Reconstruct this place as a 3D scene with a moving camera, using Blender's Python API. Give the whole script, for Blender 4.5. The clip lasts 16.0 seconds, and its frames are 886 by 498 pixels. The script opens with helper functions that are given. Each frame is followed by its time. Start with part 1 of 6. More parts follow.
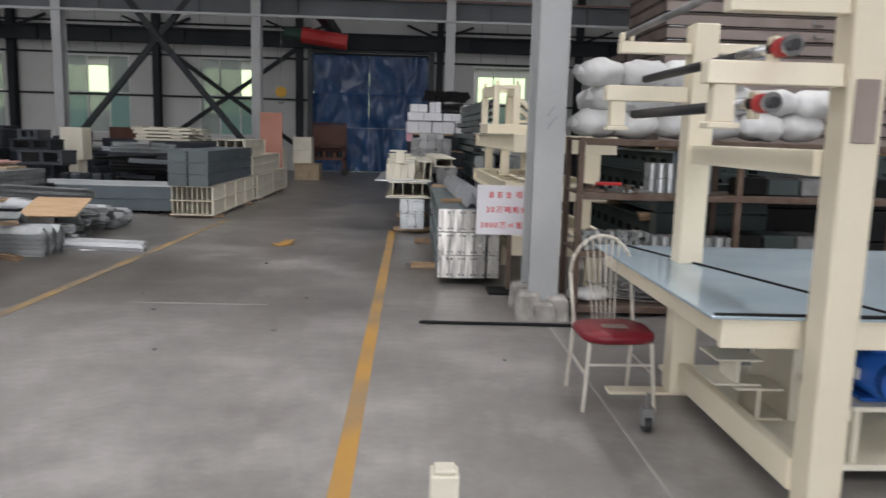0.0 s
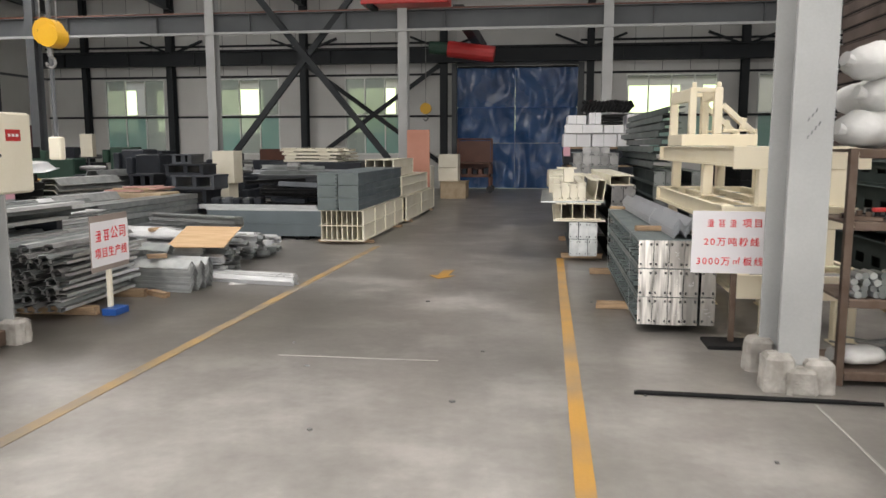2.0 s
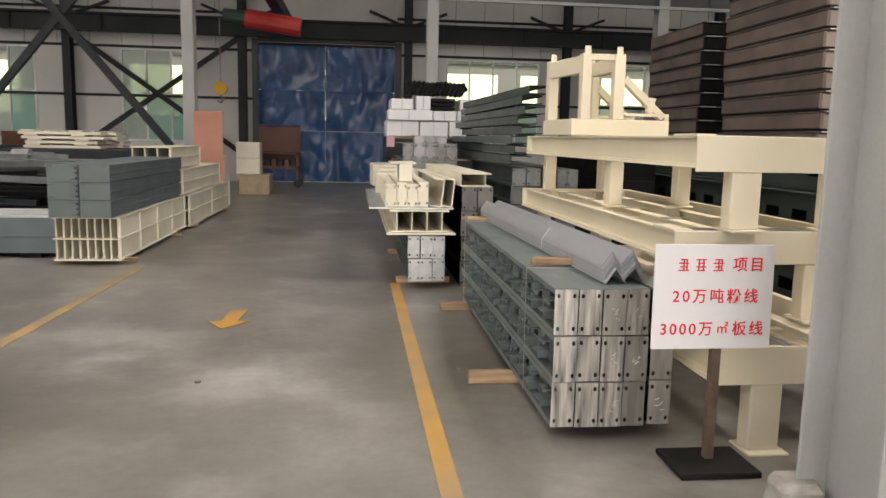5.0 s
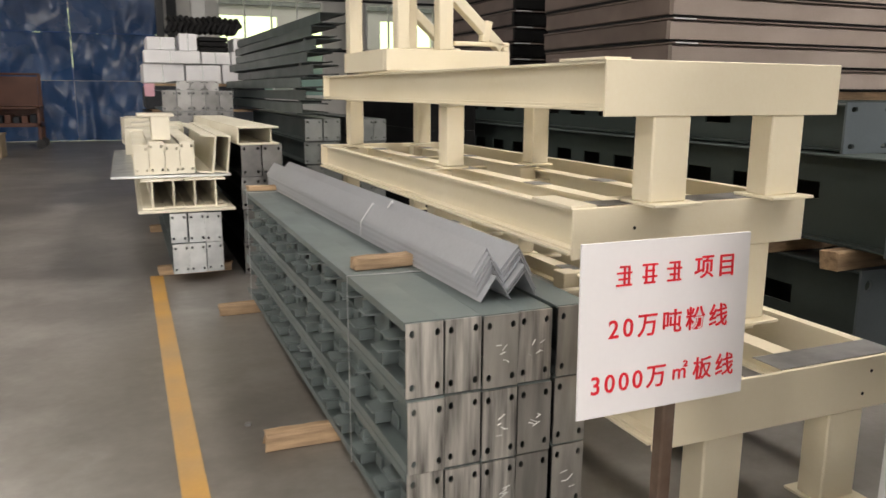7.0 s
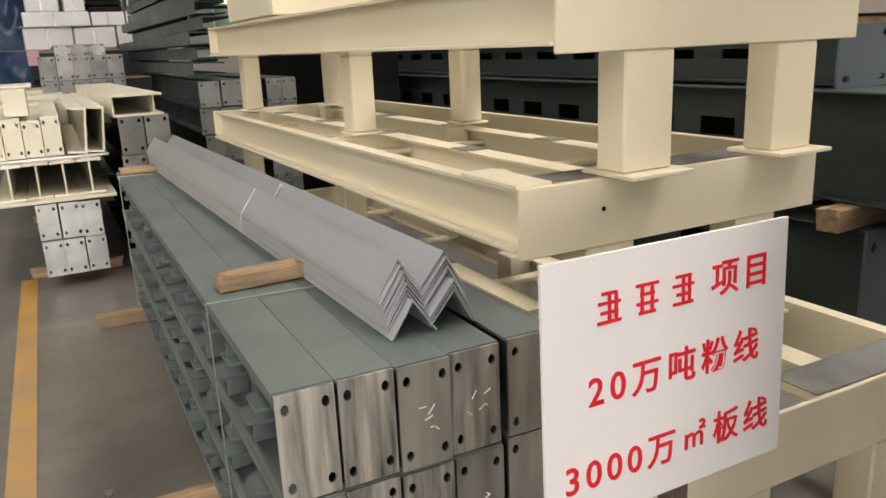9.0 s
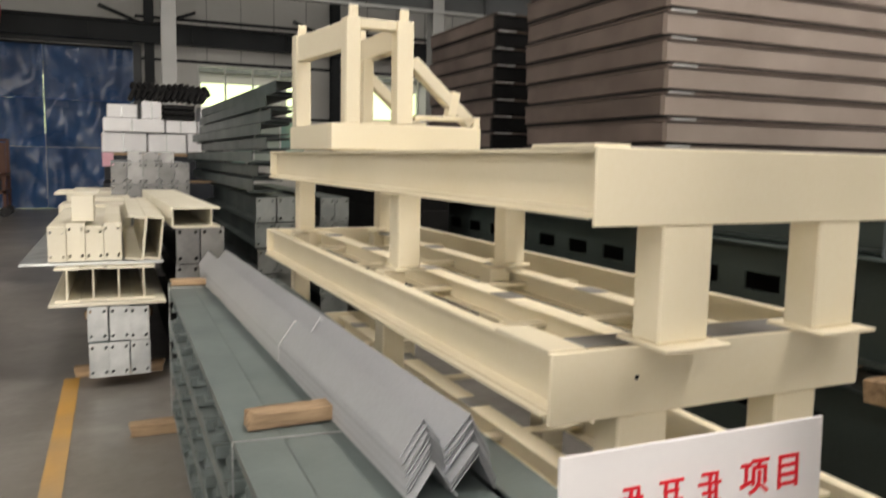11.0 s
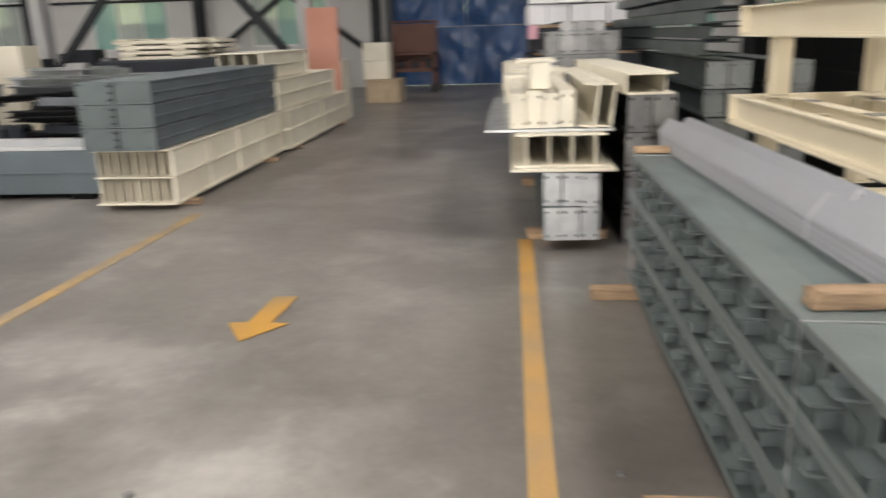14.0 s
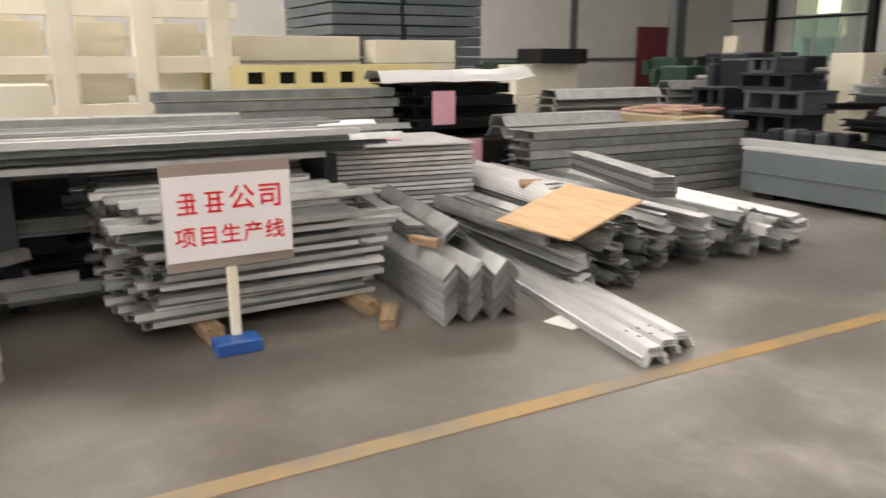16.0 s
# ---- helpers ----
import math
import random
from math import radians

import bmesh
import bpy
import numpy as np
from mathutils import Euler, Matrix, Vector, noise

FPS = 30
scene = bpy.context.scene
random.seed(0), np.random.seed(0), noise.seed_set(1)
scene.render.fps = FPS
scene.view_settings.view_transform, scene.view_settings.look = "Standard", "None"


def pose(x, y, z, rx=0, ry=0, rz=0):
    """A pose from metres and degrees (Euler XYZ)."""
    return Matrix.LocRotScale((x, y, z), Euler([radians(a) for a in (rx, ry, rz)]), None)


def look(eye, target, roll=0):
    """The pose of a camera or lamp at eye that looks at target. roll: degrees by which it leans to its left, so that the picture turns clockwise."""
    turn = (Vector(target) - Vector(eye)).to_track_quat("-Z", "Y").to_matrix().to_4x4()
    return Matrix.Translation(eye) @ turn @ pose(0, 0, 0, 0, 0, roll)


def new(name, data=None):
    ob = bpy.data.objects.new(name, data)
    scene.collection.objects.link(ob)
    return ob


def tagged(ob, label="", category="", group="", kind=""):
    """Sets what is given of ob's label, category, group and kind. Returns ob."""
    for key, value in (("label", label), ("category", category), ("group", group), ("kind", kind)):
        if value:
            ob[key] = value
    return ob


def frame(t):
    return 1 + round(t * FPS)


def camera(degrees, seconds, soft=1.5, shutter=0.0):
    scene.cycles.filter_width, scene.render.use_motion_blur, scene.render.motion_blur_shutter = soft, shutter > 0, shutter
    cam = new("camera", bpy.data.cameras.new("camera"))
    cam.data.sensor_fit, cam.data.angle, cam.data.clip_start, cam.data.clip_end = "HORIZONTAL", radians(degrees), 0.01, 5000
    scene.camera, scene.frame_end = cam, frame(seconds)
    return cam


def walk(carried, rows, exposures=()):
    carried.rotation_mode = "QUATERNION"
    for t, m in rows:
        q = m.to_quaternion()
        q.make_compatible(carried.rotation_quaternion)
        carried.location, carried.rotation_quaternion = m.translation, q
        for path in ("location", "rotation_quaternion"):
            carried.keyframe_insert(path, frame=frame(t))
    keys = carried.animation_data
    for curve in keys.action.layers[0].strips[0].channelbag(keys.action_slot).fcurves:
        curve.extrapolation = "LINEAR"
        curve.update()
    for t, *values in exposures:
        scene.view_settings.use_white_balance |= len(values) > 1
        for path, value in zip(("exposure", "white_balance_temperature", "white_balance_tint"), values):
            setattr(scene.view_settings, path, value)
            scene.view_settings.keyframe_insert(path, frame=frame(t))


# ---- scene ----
cam = camera(60.1, 16.0, shutter=0.4)
PATH = [
    (0, (0.036, -0.065, 1.591), (0.123, 1.911, 1.295), 1.6),
    (0.3, (-0.049, 0.119, 1.591), (-0.06, 2.1, 1.313), 1.2),
    (0.5, (-0.099, 0.192, 1.596), (-0.147, 2.175, 1.336), 0.7),
    (1, (-0.184, 0.538, 1.579), (-0.388, 2.512, 1.328), 1.3),
    (1.5, (-0.313, 0.904, 1.602), (-0.613, 2.862, 1.324), 0.5),
    (2, (-0.464, 1.279, 1.611), (-0.729, 3.244, 1.346), -0.0),
    (2.5, (-0.585, 1.761, 1.623), (-0.854, 3.728, 1.38), 1.4),
    (3, (-0.691, 2.249, 1.604), (-0.757, 4.233, 1.361), 2.1),
    (3.2, (-0.712, 2.441, 1.6), (-0.671, 4.424, 1.344), 2.0),
    (5.4, (-0.667, 4.587, 1.534), (-0.328, 6.536, 1.239), 0.8),
    (5.5, (-0.656, 4.671, 1.525), (-0.252, 6.607, 1.227), 0.8),
    (6, (-0.602, 5.091, 1.524), (-0.106, 7.005, 1.221), 1.9),
    (6.5, (-0.54, 5.53, 1.514), (0.077, 7.399, 1.157), 0.9),
    (7, (-0.402, 5.907, 1.5), (0.342, 7.719, 1.098), 0.4),
    (7.5, (-0.289, 6.256, 1.495), (0.546, 8.031, 1.101), 0.6),
    (8, (-0.216, 6.515, 1.476), (0.733, 8.216, 1.024), 0.4),
    (8.2, (-0.133, 6.577, 1.454), (0.831, 8.257, 0.957), -0.5),
    (10.5, (0.102, 6.653, 1.521), (0.738, 8.493, 1.067), -3.7),
    (11, (0.061, 6.616, 1.573), (0.844, 8.442, 1.344), 1.1),
    (11.5, (0.034, 6.572, 1.601), (0.922, 8.361, 1.504), 1.8),
    (11.7, (0.06, 6.587, 1.598), (1.009, 8.346, 1.513), 1.6),
    (12, (0.015, 6.595, 1.586), (1.062, 8.296, 1.48), 1.1),
    (12.5, (-0.121, 6.675, 1.573), (0.887, 8.377, 1.278), 0.3),
    (13, (-0.264, 6.739, 1.513), (0.432, 8.556, 1.053), 1.7),
    (13.5, (-0.321, 6.777, 1.49), (0.017, 8.675, 0.956), -0.2),
    (14, (-0.356, 6.863, 1.497), (-0.535, 8.782, 0.959), -1.7),
    (14.5, (-0.353, 7.012, 1.457), (-1.119, 8.793, 0.968), -1.7),
    (15, (-0.516, 7.053, 1.462), (-1.648, 8.622, 0.955), -0.0),
    (15.3, (-0.596, 7.074, 1.482), (-1.93, 8.482, 0.992), -0.1),
    (15.5, (-0.685, 7.08, 1.471), (-2.15, 8.351, 0.982), 0.6),
    (16, (-0.863, 7.171, 1.448), (-2.545, 8.141, 0.968), -0.2),
]
walk(cam, [(t, look(eye, target, roll)) for t, eye, target, roll in PATH],
     [(0.0, -0.77, 6250, 14), (0.5, -0.56, 6300, 14), (1.5, -0.32, 6650, 12), (3.0, -0.14, 6900, 13), (5.5, -0.17, 7200, 14), (7.5, -0.17, 7150, 13), (10.0, -0.23, 7350, 12), (11.5, -0.2, 7200, 12), (12.5, -0.24, 6900, 13), (13.5, 0.0, 6850, 13), (14.2, 0.06, 6900, 14), (16.0, -0.02, 7300, 15)])

# ---------------- light ----------------
world = bpy.data.worlds.new("world")
world.use_nodes = True
scene.world = world
wn = world.node_tree.nodes
sky = wn.new("ShaderNodeTexSky")
sky.sky_type = "NISHITA"
sky.sun_disc = False
sky.sun_elevation = radians(50)
sky.sun_rotation = radians(200)
wn["Background"].inputs[1].default_value = 0.12
world.node_tree.links.new(sky.outputs[0], wn["Background"].inputs[0])


def area_lamp(name, m, sx, sy, power, colour):
    d = bpy.data.lights.new(name, "AREA")
    d.shape, d.size, d.size_y, d.energy, d.color = "RECTANGLE", sx, sy, power, colour
    ob = new(name, d)
    ob.matrix_world = m
    return ob


DAY = (1.0, 0.985, 0.96)
# daylight through the roof lights and the big open gate behind the walk
ROOFLIGHTS = [-15.0, -7.4, -1.7, 4.0, 11.0]
for rx in ROOFLIGHTS:
    area_lamp("roof_light_daylight", pose(rx, 3.0, 8.05, 0, 0, 0), 1.2, 20.0, 1500 if rx < -10 else 450 if rx == -1.7 else 980 if rx > 3 else 740, DAY)
    # on the right this far row is added fill under plain sheeting
    area_lamp("roof_light_daylight", pose(rx, 22.5, 8.05, 0, 0, 0), 1.2, 13.0, 1150 if rx < -10 else 140, DAY)
area_lamp("gate_and_fill_light", pose(-1.5, -11.7, 2.6, -90, 0, 180), 11.0, 5.0, 1550, DAY)
# added fill lamp at the west wall, which has no gate
area_lamp("gate_and_fill_light", pose(-20.6, 2.0, 3.0, 90, 0, -90), 9.0, 3.6, 120, DAY)


# fill lamp added to lighten the hall beyond the windows
area_lamp("annex_fill_light", pose(-3.0, 34.6, 7.5), 36.0, 4.0, 700, DAY)


# ---------------- materials ----------------
def mat(name, base, rough=0.5, metal=0.0, second=None, scale=3.0, amount=0.5, fine=60.0, bump=0.05, vary=0.08,
        spec=0.5, stretch=(1, 1, 1), rough_var=0.12):
    m = bpy.data.materials.new(name)
    m.use_nodes = True
    nt = m.node_tree
    n, l = nt.nodes, nt.links
    b = n["Principled BSDF"]
    tc = n.new("ShaderNodeTexCoord")
    mp = n.new("ShaderNodeMapping")
    mp.inputs["Scale"].default_value = stretch
    info = n.new("ShaderNodeObjectInfo")
    shift = n.new("ShaderNodeVectorMath")
    shift.operation = "MULTIPLY_ADD"
    shift.inputs[1].default_value = (41.0, 23.0, 17.0)
    l.new(info.outputs["Random"], shift.inputs[0])
    l.new(tc.outputs["Object"], shift.inputs[2])
    l.new(shift.outputs[0], mp.inputs[0])
    big = n.new("ShaderNodeTexNoise")
    big.inputs["Scale"].default_value = scale
    big.inputs["Detail"].default_value = 6
    small = n.new("ShaderNodeTexNoise")
    small.inputs["Scale"].default_value = fine
    small.inputs["Detail"].default_value = 3
    l.new(mp.outputs[0], big.inputs[0])
    l.new(mp.outputs[0], small.inputs[0])
    ramp = n.new("ShaderNodeValToRGB")
    ramp.color_ramp.elements[0].position = 0.35
    ramp.color_ramp.elements[1].position = 0.7
    l.new(big.outputs[0], ramp.inputs[0])
    mix = n.new("ShaderNodeMixRGB")
    mix.inputs[1].default_value = (*base, 1)
    mix.inputs[2].default_value = (*(second or [c * 0.72 for c in base]), 1)
    fac = n.new("ShaderNodeMath")
    fac.operation = "MULTIPLY"
    fac.inputs[1].default_value = amount
    l.new(ramp.outputs[0], fac.inputs[0])
    l.new(fac.outputs[0], mix.inputs[0])
    hsv = n.new("ShaderNodeHueSaturation")
    mr = n.new("ShaderNodeMapRange")
    mr.inputs[3].default_value, mr.inputs[4].default_value = 1 - vary, 1 + vary
    l.new(info.outputs["Random"], mr.inputs[0])
    l.new(mr.outputs[0], hsv.inputs["Value"])
    l.new(mix.outputs[0], hsv.inputs["Color"])
    grain = n.new("ShaderNodeMixRGB")
    grain.blend_type = "OVERLAY"
    grain.inputs[0].default_value = 0.07
    l.new(hsv.outputs[0], grain.inputs[1])
    l.new(small.outputs[0], grain.inputs[2])
    l.new(grain.outputs[0], b.inputs["Base Color"])
    rr = n.new("ShaderNodeMapRange")
    rr.inputs[3].default_value, rr.inputs[4].default_value = max(0.03, rough - rough_var), min(1, rough + rough_var)
    l.new(big.outputs[0], rr.inputs[0])
    l.new(rr.outputs[0], b.inputs["Roughness"])
    b.inputs["Metallic"].default_value = metal
    b.inputs["Specular IOR Level"].default_value = spec
    if bump:
        bp = n.new("ShaderNodeBump")
        bp.inputs["Strength"].default_value = bump
        bp.inputs["Distance"].default_value = 0.01
        l.new(small.outputs[0], bp.inputs["Height"])
        l.new(bp.outputs[0], b.inputs["Normal"])
    return m


def glow(name, colour, strength):
    m = bpy.data.materials.new(name)
    m.use_nodes = True
    b = m.node_tree.nodes["Principled BSDF"]
    b.inputs["Base Color"].default_value = (*colour, 1)
    b.inputs["Emission Color"].default_value = (*colour, 1)
    b.inputs["Emission Strength"].default_value = strength
    return m


CREAM = mat("cream_paint", (0.83, 0.76, 0.60), 0.42, second=(0.74, 0.66, 0.48), scale=1.6, amount=0.55, bump=0.03)
PALE = mat("pale_cream_paint", (0.80, 0.76, 0.64), 0.45, second=(0.66, 0.61, 0.48), scale=2.0, amount=0.6, bump=0.03)
YELLOWCREAM = mat("yellow_cream_paint", (0.85, 0.76, 0.40), 0.45, second=(0.75, 0.62, 0.26), bump=0.03)
GREYGREEN = mat("grey_green_primer", (0.145, 0.178, 0.18), 0.42, second=(0.10, 0.125, 0.128), scale=2.5, amount=0.7, bump=0.04)
PURLIN = mat("purlin_primer", (0.064, 0.084, 0.084), 0.40, second=(0.042, 0.056, 0.058), scale=2.5, amount=0.7, bump=0.03, vary=0.15)
BLUESLATE = mat("blue_slate_primer", (0.15, 0.185, 0.205), 0.42, second=(0.11, 0.135, 0.15), scale=2.0, amount=0.6, bump=0.03)
SLATE = mat("slate_primer", (0.12, 0.15, 0.17), 0.45, second=(0.08, 0.10, 0.115), scale=2.0, amount=0.6, bump=0.04)
DARKGREEN = mat("dark_green_paint", (0.052, 0.068, 0.066), 0.42, second=(0.034, 0.046, 0.045), scale=1.5, amount=0.7, bump=0.03, spec=0.22)
STEEL = mat("bare_steel", (0.70, 0.68, 0.64), 0.34, 0.75, second=(0.13, 0.125, 0.118), scale=6.5, amount=1.0, fine=90, bump=0.05, vary=0.12, stretch=(5.5, 1, 0.45))
DARKPLATE = mat("dark_bare_steel", (0.34, 0.325, 0.30), 0.36, 0.45, second=(0.13, 0.125, 0.12), scale=4.0, amount=0.8, fine=90, bump=0.05, vary=0.25, stretch=(4, 1, 0.5))
DULLSTEEL = mat("dull_steel", (0.30, 0.30, 0.30), 0.45, 0.6, second=(0.14, 0.14, 0.14), scale=5.0, amount=0.8, bump=0.05, vary=0.2)
GALV = mat("galvanised", (0.50, 0.52, 0.52), 0.36, 0.6, second=(0.33, 0.35, 0.36), scale=9.0, amount=0.75, fine=120, bump=0.03, vary=0.18)
GALVDARK = mat("aged_galvanised", (0.30, 0.32, 0.32), 0.42, 0.5, second=(0.17, 0.19, 0.19), scale=5.0, amount=0.8, bump=0.04, vary=0.2)
GALVBRIGHT = mat("bright_galvanised", (0.70, 0.71, 0.725), 0.36, 0.3, second=(0.52, 0.54, 0.56), scale=4.0, amount=0.5, bump=0.02, vary=0.08)
ANGLEGREY = mat("grey_angle_paint", (0.45, 0.47, 0.505), 0.33, 0.35, second=(0.38, 0.40, 0.43), scale=2.0, amount=0.5, bump=0.0, vary=0.1)
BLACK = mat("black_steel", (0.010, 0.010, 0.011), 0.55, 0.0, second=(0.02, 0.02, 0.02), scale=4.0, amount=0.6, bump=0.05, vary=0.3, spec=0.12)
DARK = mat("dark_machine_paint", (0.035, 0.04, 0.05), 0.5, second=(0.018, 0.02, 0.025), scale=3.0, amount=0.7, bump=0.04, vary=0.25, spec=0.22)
GREYDARK = mat("dark_blue_grey_paint", (0.075, 0.085, 0.10), 0.5, second=(0.04, 0.046, 0.055), scale=3.0, amount=0.7, bump=0.04, vary=0.25)
BROWN = mat("brown_primer", (0.175, 0.136, 0.12), 0.5, second=(0.085, 0.062, 0.055), scale=1.8, amount=0.8, bump=0.05, vary=0.12)
TAUPE = mat("taupe_primer", (0.32, 0.266, 0.24), 0.34, second=(0.20, 0.158, 0.14), scale=1.5, amount=0.7, bump=0.03, vary=0.08)
WOOD = mat("sawn_timber", (0.48, 0.33, 0.20), 0.75, second=(0.20, 0.135, 0.085), scale=9.0, amount=0.95, fine=45, bump=0.5, vary=0.25, stretch=(0.4, 3, 3))
WOODPALE = mat("pale_sawn_timber", (0.60, 0.48, 0.33), 0.7, second=(0.45, 0.33, 0.21), scale=6.0, amount=0.8, bump=0.2, vary=0.2)
PINKWOOD = mat("pinkish_board", (0.58, 0.36, 0.33), 0.7, second=(0.45, 0.27, 0.24), scale=5.0, amount=0.7, bump=0.1)
PLY = mat("plywood", (0.62, 0.43, 0.25), 0.6, second=(0.48, 0.30, 0.16), scale=5.0, amount=0.7, bump=0.05, stretch=(0.5, 4, 1))
SALMON = mat("red_plywood", (0.55, 0.26, 0.19), 0.6, second=(0.45, 0.20, 0.14), scale=2.0, amount=0.6, bump=0.03)
RUST = mat("rusty_angle_iron", (0.16, 0.115, 0.09), 0.6, 0.3, second=(0.10, 0.06, 0.04), scale=8.0, amount=0.8, bump=0.15)
CONCBLOCK = mat("rough_concrete", (0.46, 0.44, 0.41), 0.85, second=(0.20, 0.185, 0.165), scale=7.0, amount=0.9, fine=35, bump=0.9)
COLUMN = mat("grey_column_paint", (0.40, 0.41, 0.41), 0.45, second=(0.31, 0.32, 0.32), scale=1.6, amount=0.7, bump=0.04)
BEAM = mat("dark_beam_paint", (0.036, 0.04, 0.044), 0.5, second=(0.024, 0.027, 0.03), scale=1.0, amount=0.7, bump=0.03, spec=0.15)
GIRDER = mat("grey_girder_paint", (0.115, 0.123, 0.132), 0.5, second=(0.08, 0.086, 0.092), scale=1.0, amount=0.7, bump=0.03, spec=0.22)
WALL = mat("pale_wall_panel", (0.68, 0.68, 0.665), 0.5, second=(0.56, 0.56, 0.54), scale=0.5, amount=0.7, fine=25, bump=0.03)
ROOF = mat("roof_sheet", (0.78, 0.79, 0.78), 0.5, second=(0.66, 0.67, 0.66), scale=0.6, amount=0.6, bump=0.02, spec=0.22)
BLUE = mat("blue_tarpaulin", (0.05, 0.125, 0.30), 0.27, second=(0.022, 0.058, 0.16), scale=1.0, amount=0.9, fine=3.5, bump=1.0)
WHITE = mat("white_board", (0.82, 0.81, 0.84), 0.45, second=(0.76, 0.75, 0.78), scale=3.0, amount=0.4, bump=0.0, vary=0.0)
WHITEBOX = mat("white_wrapped_box", (0.80, 0.80, 0.82), 0.4, second=(0.68, 0.68, 0.71), scale=3.0, amount=0.6, bump=0.1)
BAG = mat("white_sack", (0.64, 0.64, 0.63), 0.6, second=(0.50, 0.50, 0.49), scale=5.0, amount=0.6, fine=30, bump=0.4)
REDTEXT = mat("red_lettering", (0.78, 0.012, 0.03), 0.5, bump=0.0, vary=0.0)
REDPAINT = mat("red_paint", (0.50, 0.035, 0.035), 0.4, second=(0.36, 0.025, 0.025), bump=0.02)
REDCLOTH = mat("red_vinyl", (0.20, 0.010, 0.020), 0.38, second=(0.13, 0.006, 0.012), scale=6, bump=0.08)
CHAIRPAINT = mat("white_chair_enamel", (0.62, 0.59, 0.52), 0.35, second=(0.45, 0.41, 0.34), scale=8, amount=0.7)
YELLOWHOOK = mat("yellow_paint", (0.75, 0.42, 0.02), 0.4, second=(0.55, 0.30, 0.02), bump=0.02)
PINK = mat("pink_paper", (0.75, 0.42, 0.50), 0.7, bump=0.0)
BLUEPAINT = mat("blue_enamel", (0.02, 0.10, 0.38), 0.3, second=(0.015, 0.07, 0.28), bump=0.02)
ORANGE = mat("orange_brown_paint", (0.12, 0.042, 0.024), 0.5, second=(0.06, 0.024, 0.016), bump=0.05)
MAROON = mat("maroon_paint", (0.10, 0.012, 0.018), 0.5, bump=0.03)
GREENPAINT = mat("green_machine_paint", (0.022, 0.062, 0.042), 0.5, second=(0.014, 0.04, 0.028), bump=0.04)
CHROME = mat("chrome", (0.65, 0.65, 0.66), 0.16, 1.0, bump=0.0, rough_var=0.05)
RUBBER = mat("black_rubber", (0.02, 0.02, 0.022), 0.55, bump=0.03)
WINFRAME = mat("window_frame", (0.82, 0.84, 0.82), 0.4, bump=0.0)
FROST = mat("teal_frosted_pane", (0.30, 0.56, 0.50), 0.3, second=(0.42, 0.60, 0.56), scale=0.7, amount=0.8, bump=0.0)
SEMI = mat("hazy_pane", (0.46, 0.54, 0.50), 0.3, second=(0.60, 0.66, 0.62), scale=0.5, amount=0.8, bump=0.0)
for hazy, clear in ((FROST, 0.22), (SEMI, 0.34)):
    # panes let part of the view beyond show through
    nt = hazy.node_tree
    tr, mx = nt.nodes.new("ShaderNodeBsdfTransparent"), nt.nodes.new("ShaderNodeMixShader")
    mx.inputs[0].default_value = clear
    nt.links.new(nt.nodes["Principled BSDF"].outputs[0], mx.inputs[1])
    nt.links.new(tr.outputs[0], mx.inputs[2])
    nt.links.new(mx.outputs[0], nt.nodes["Material Output"].inputs[0])
DAYGLOW = glow("daylight_trees_beyond", (0.84, 1.0, 0.64), 1.6)
SKYGLOW = glow("overcast_sky_beyond", (0.95, 0.98, 1.0), 1.6)
GLASS = mat("table_glass_sheet", (0.30, 0.38, 0.43), 0.10, second=(0.42, 0.50, 0.56), scale=1.5, amount=0.6, bump=0.0, rough_var=0.05, spec=0.8)
SHEET = mat("crumpled_paper", (0.75, 0.75, 0.74), 0.7, bump=0.1)


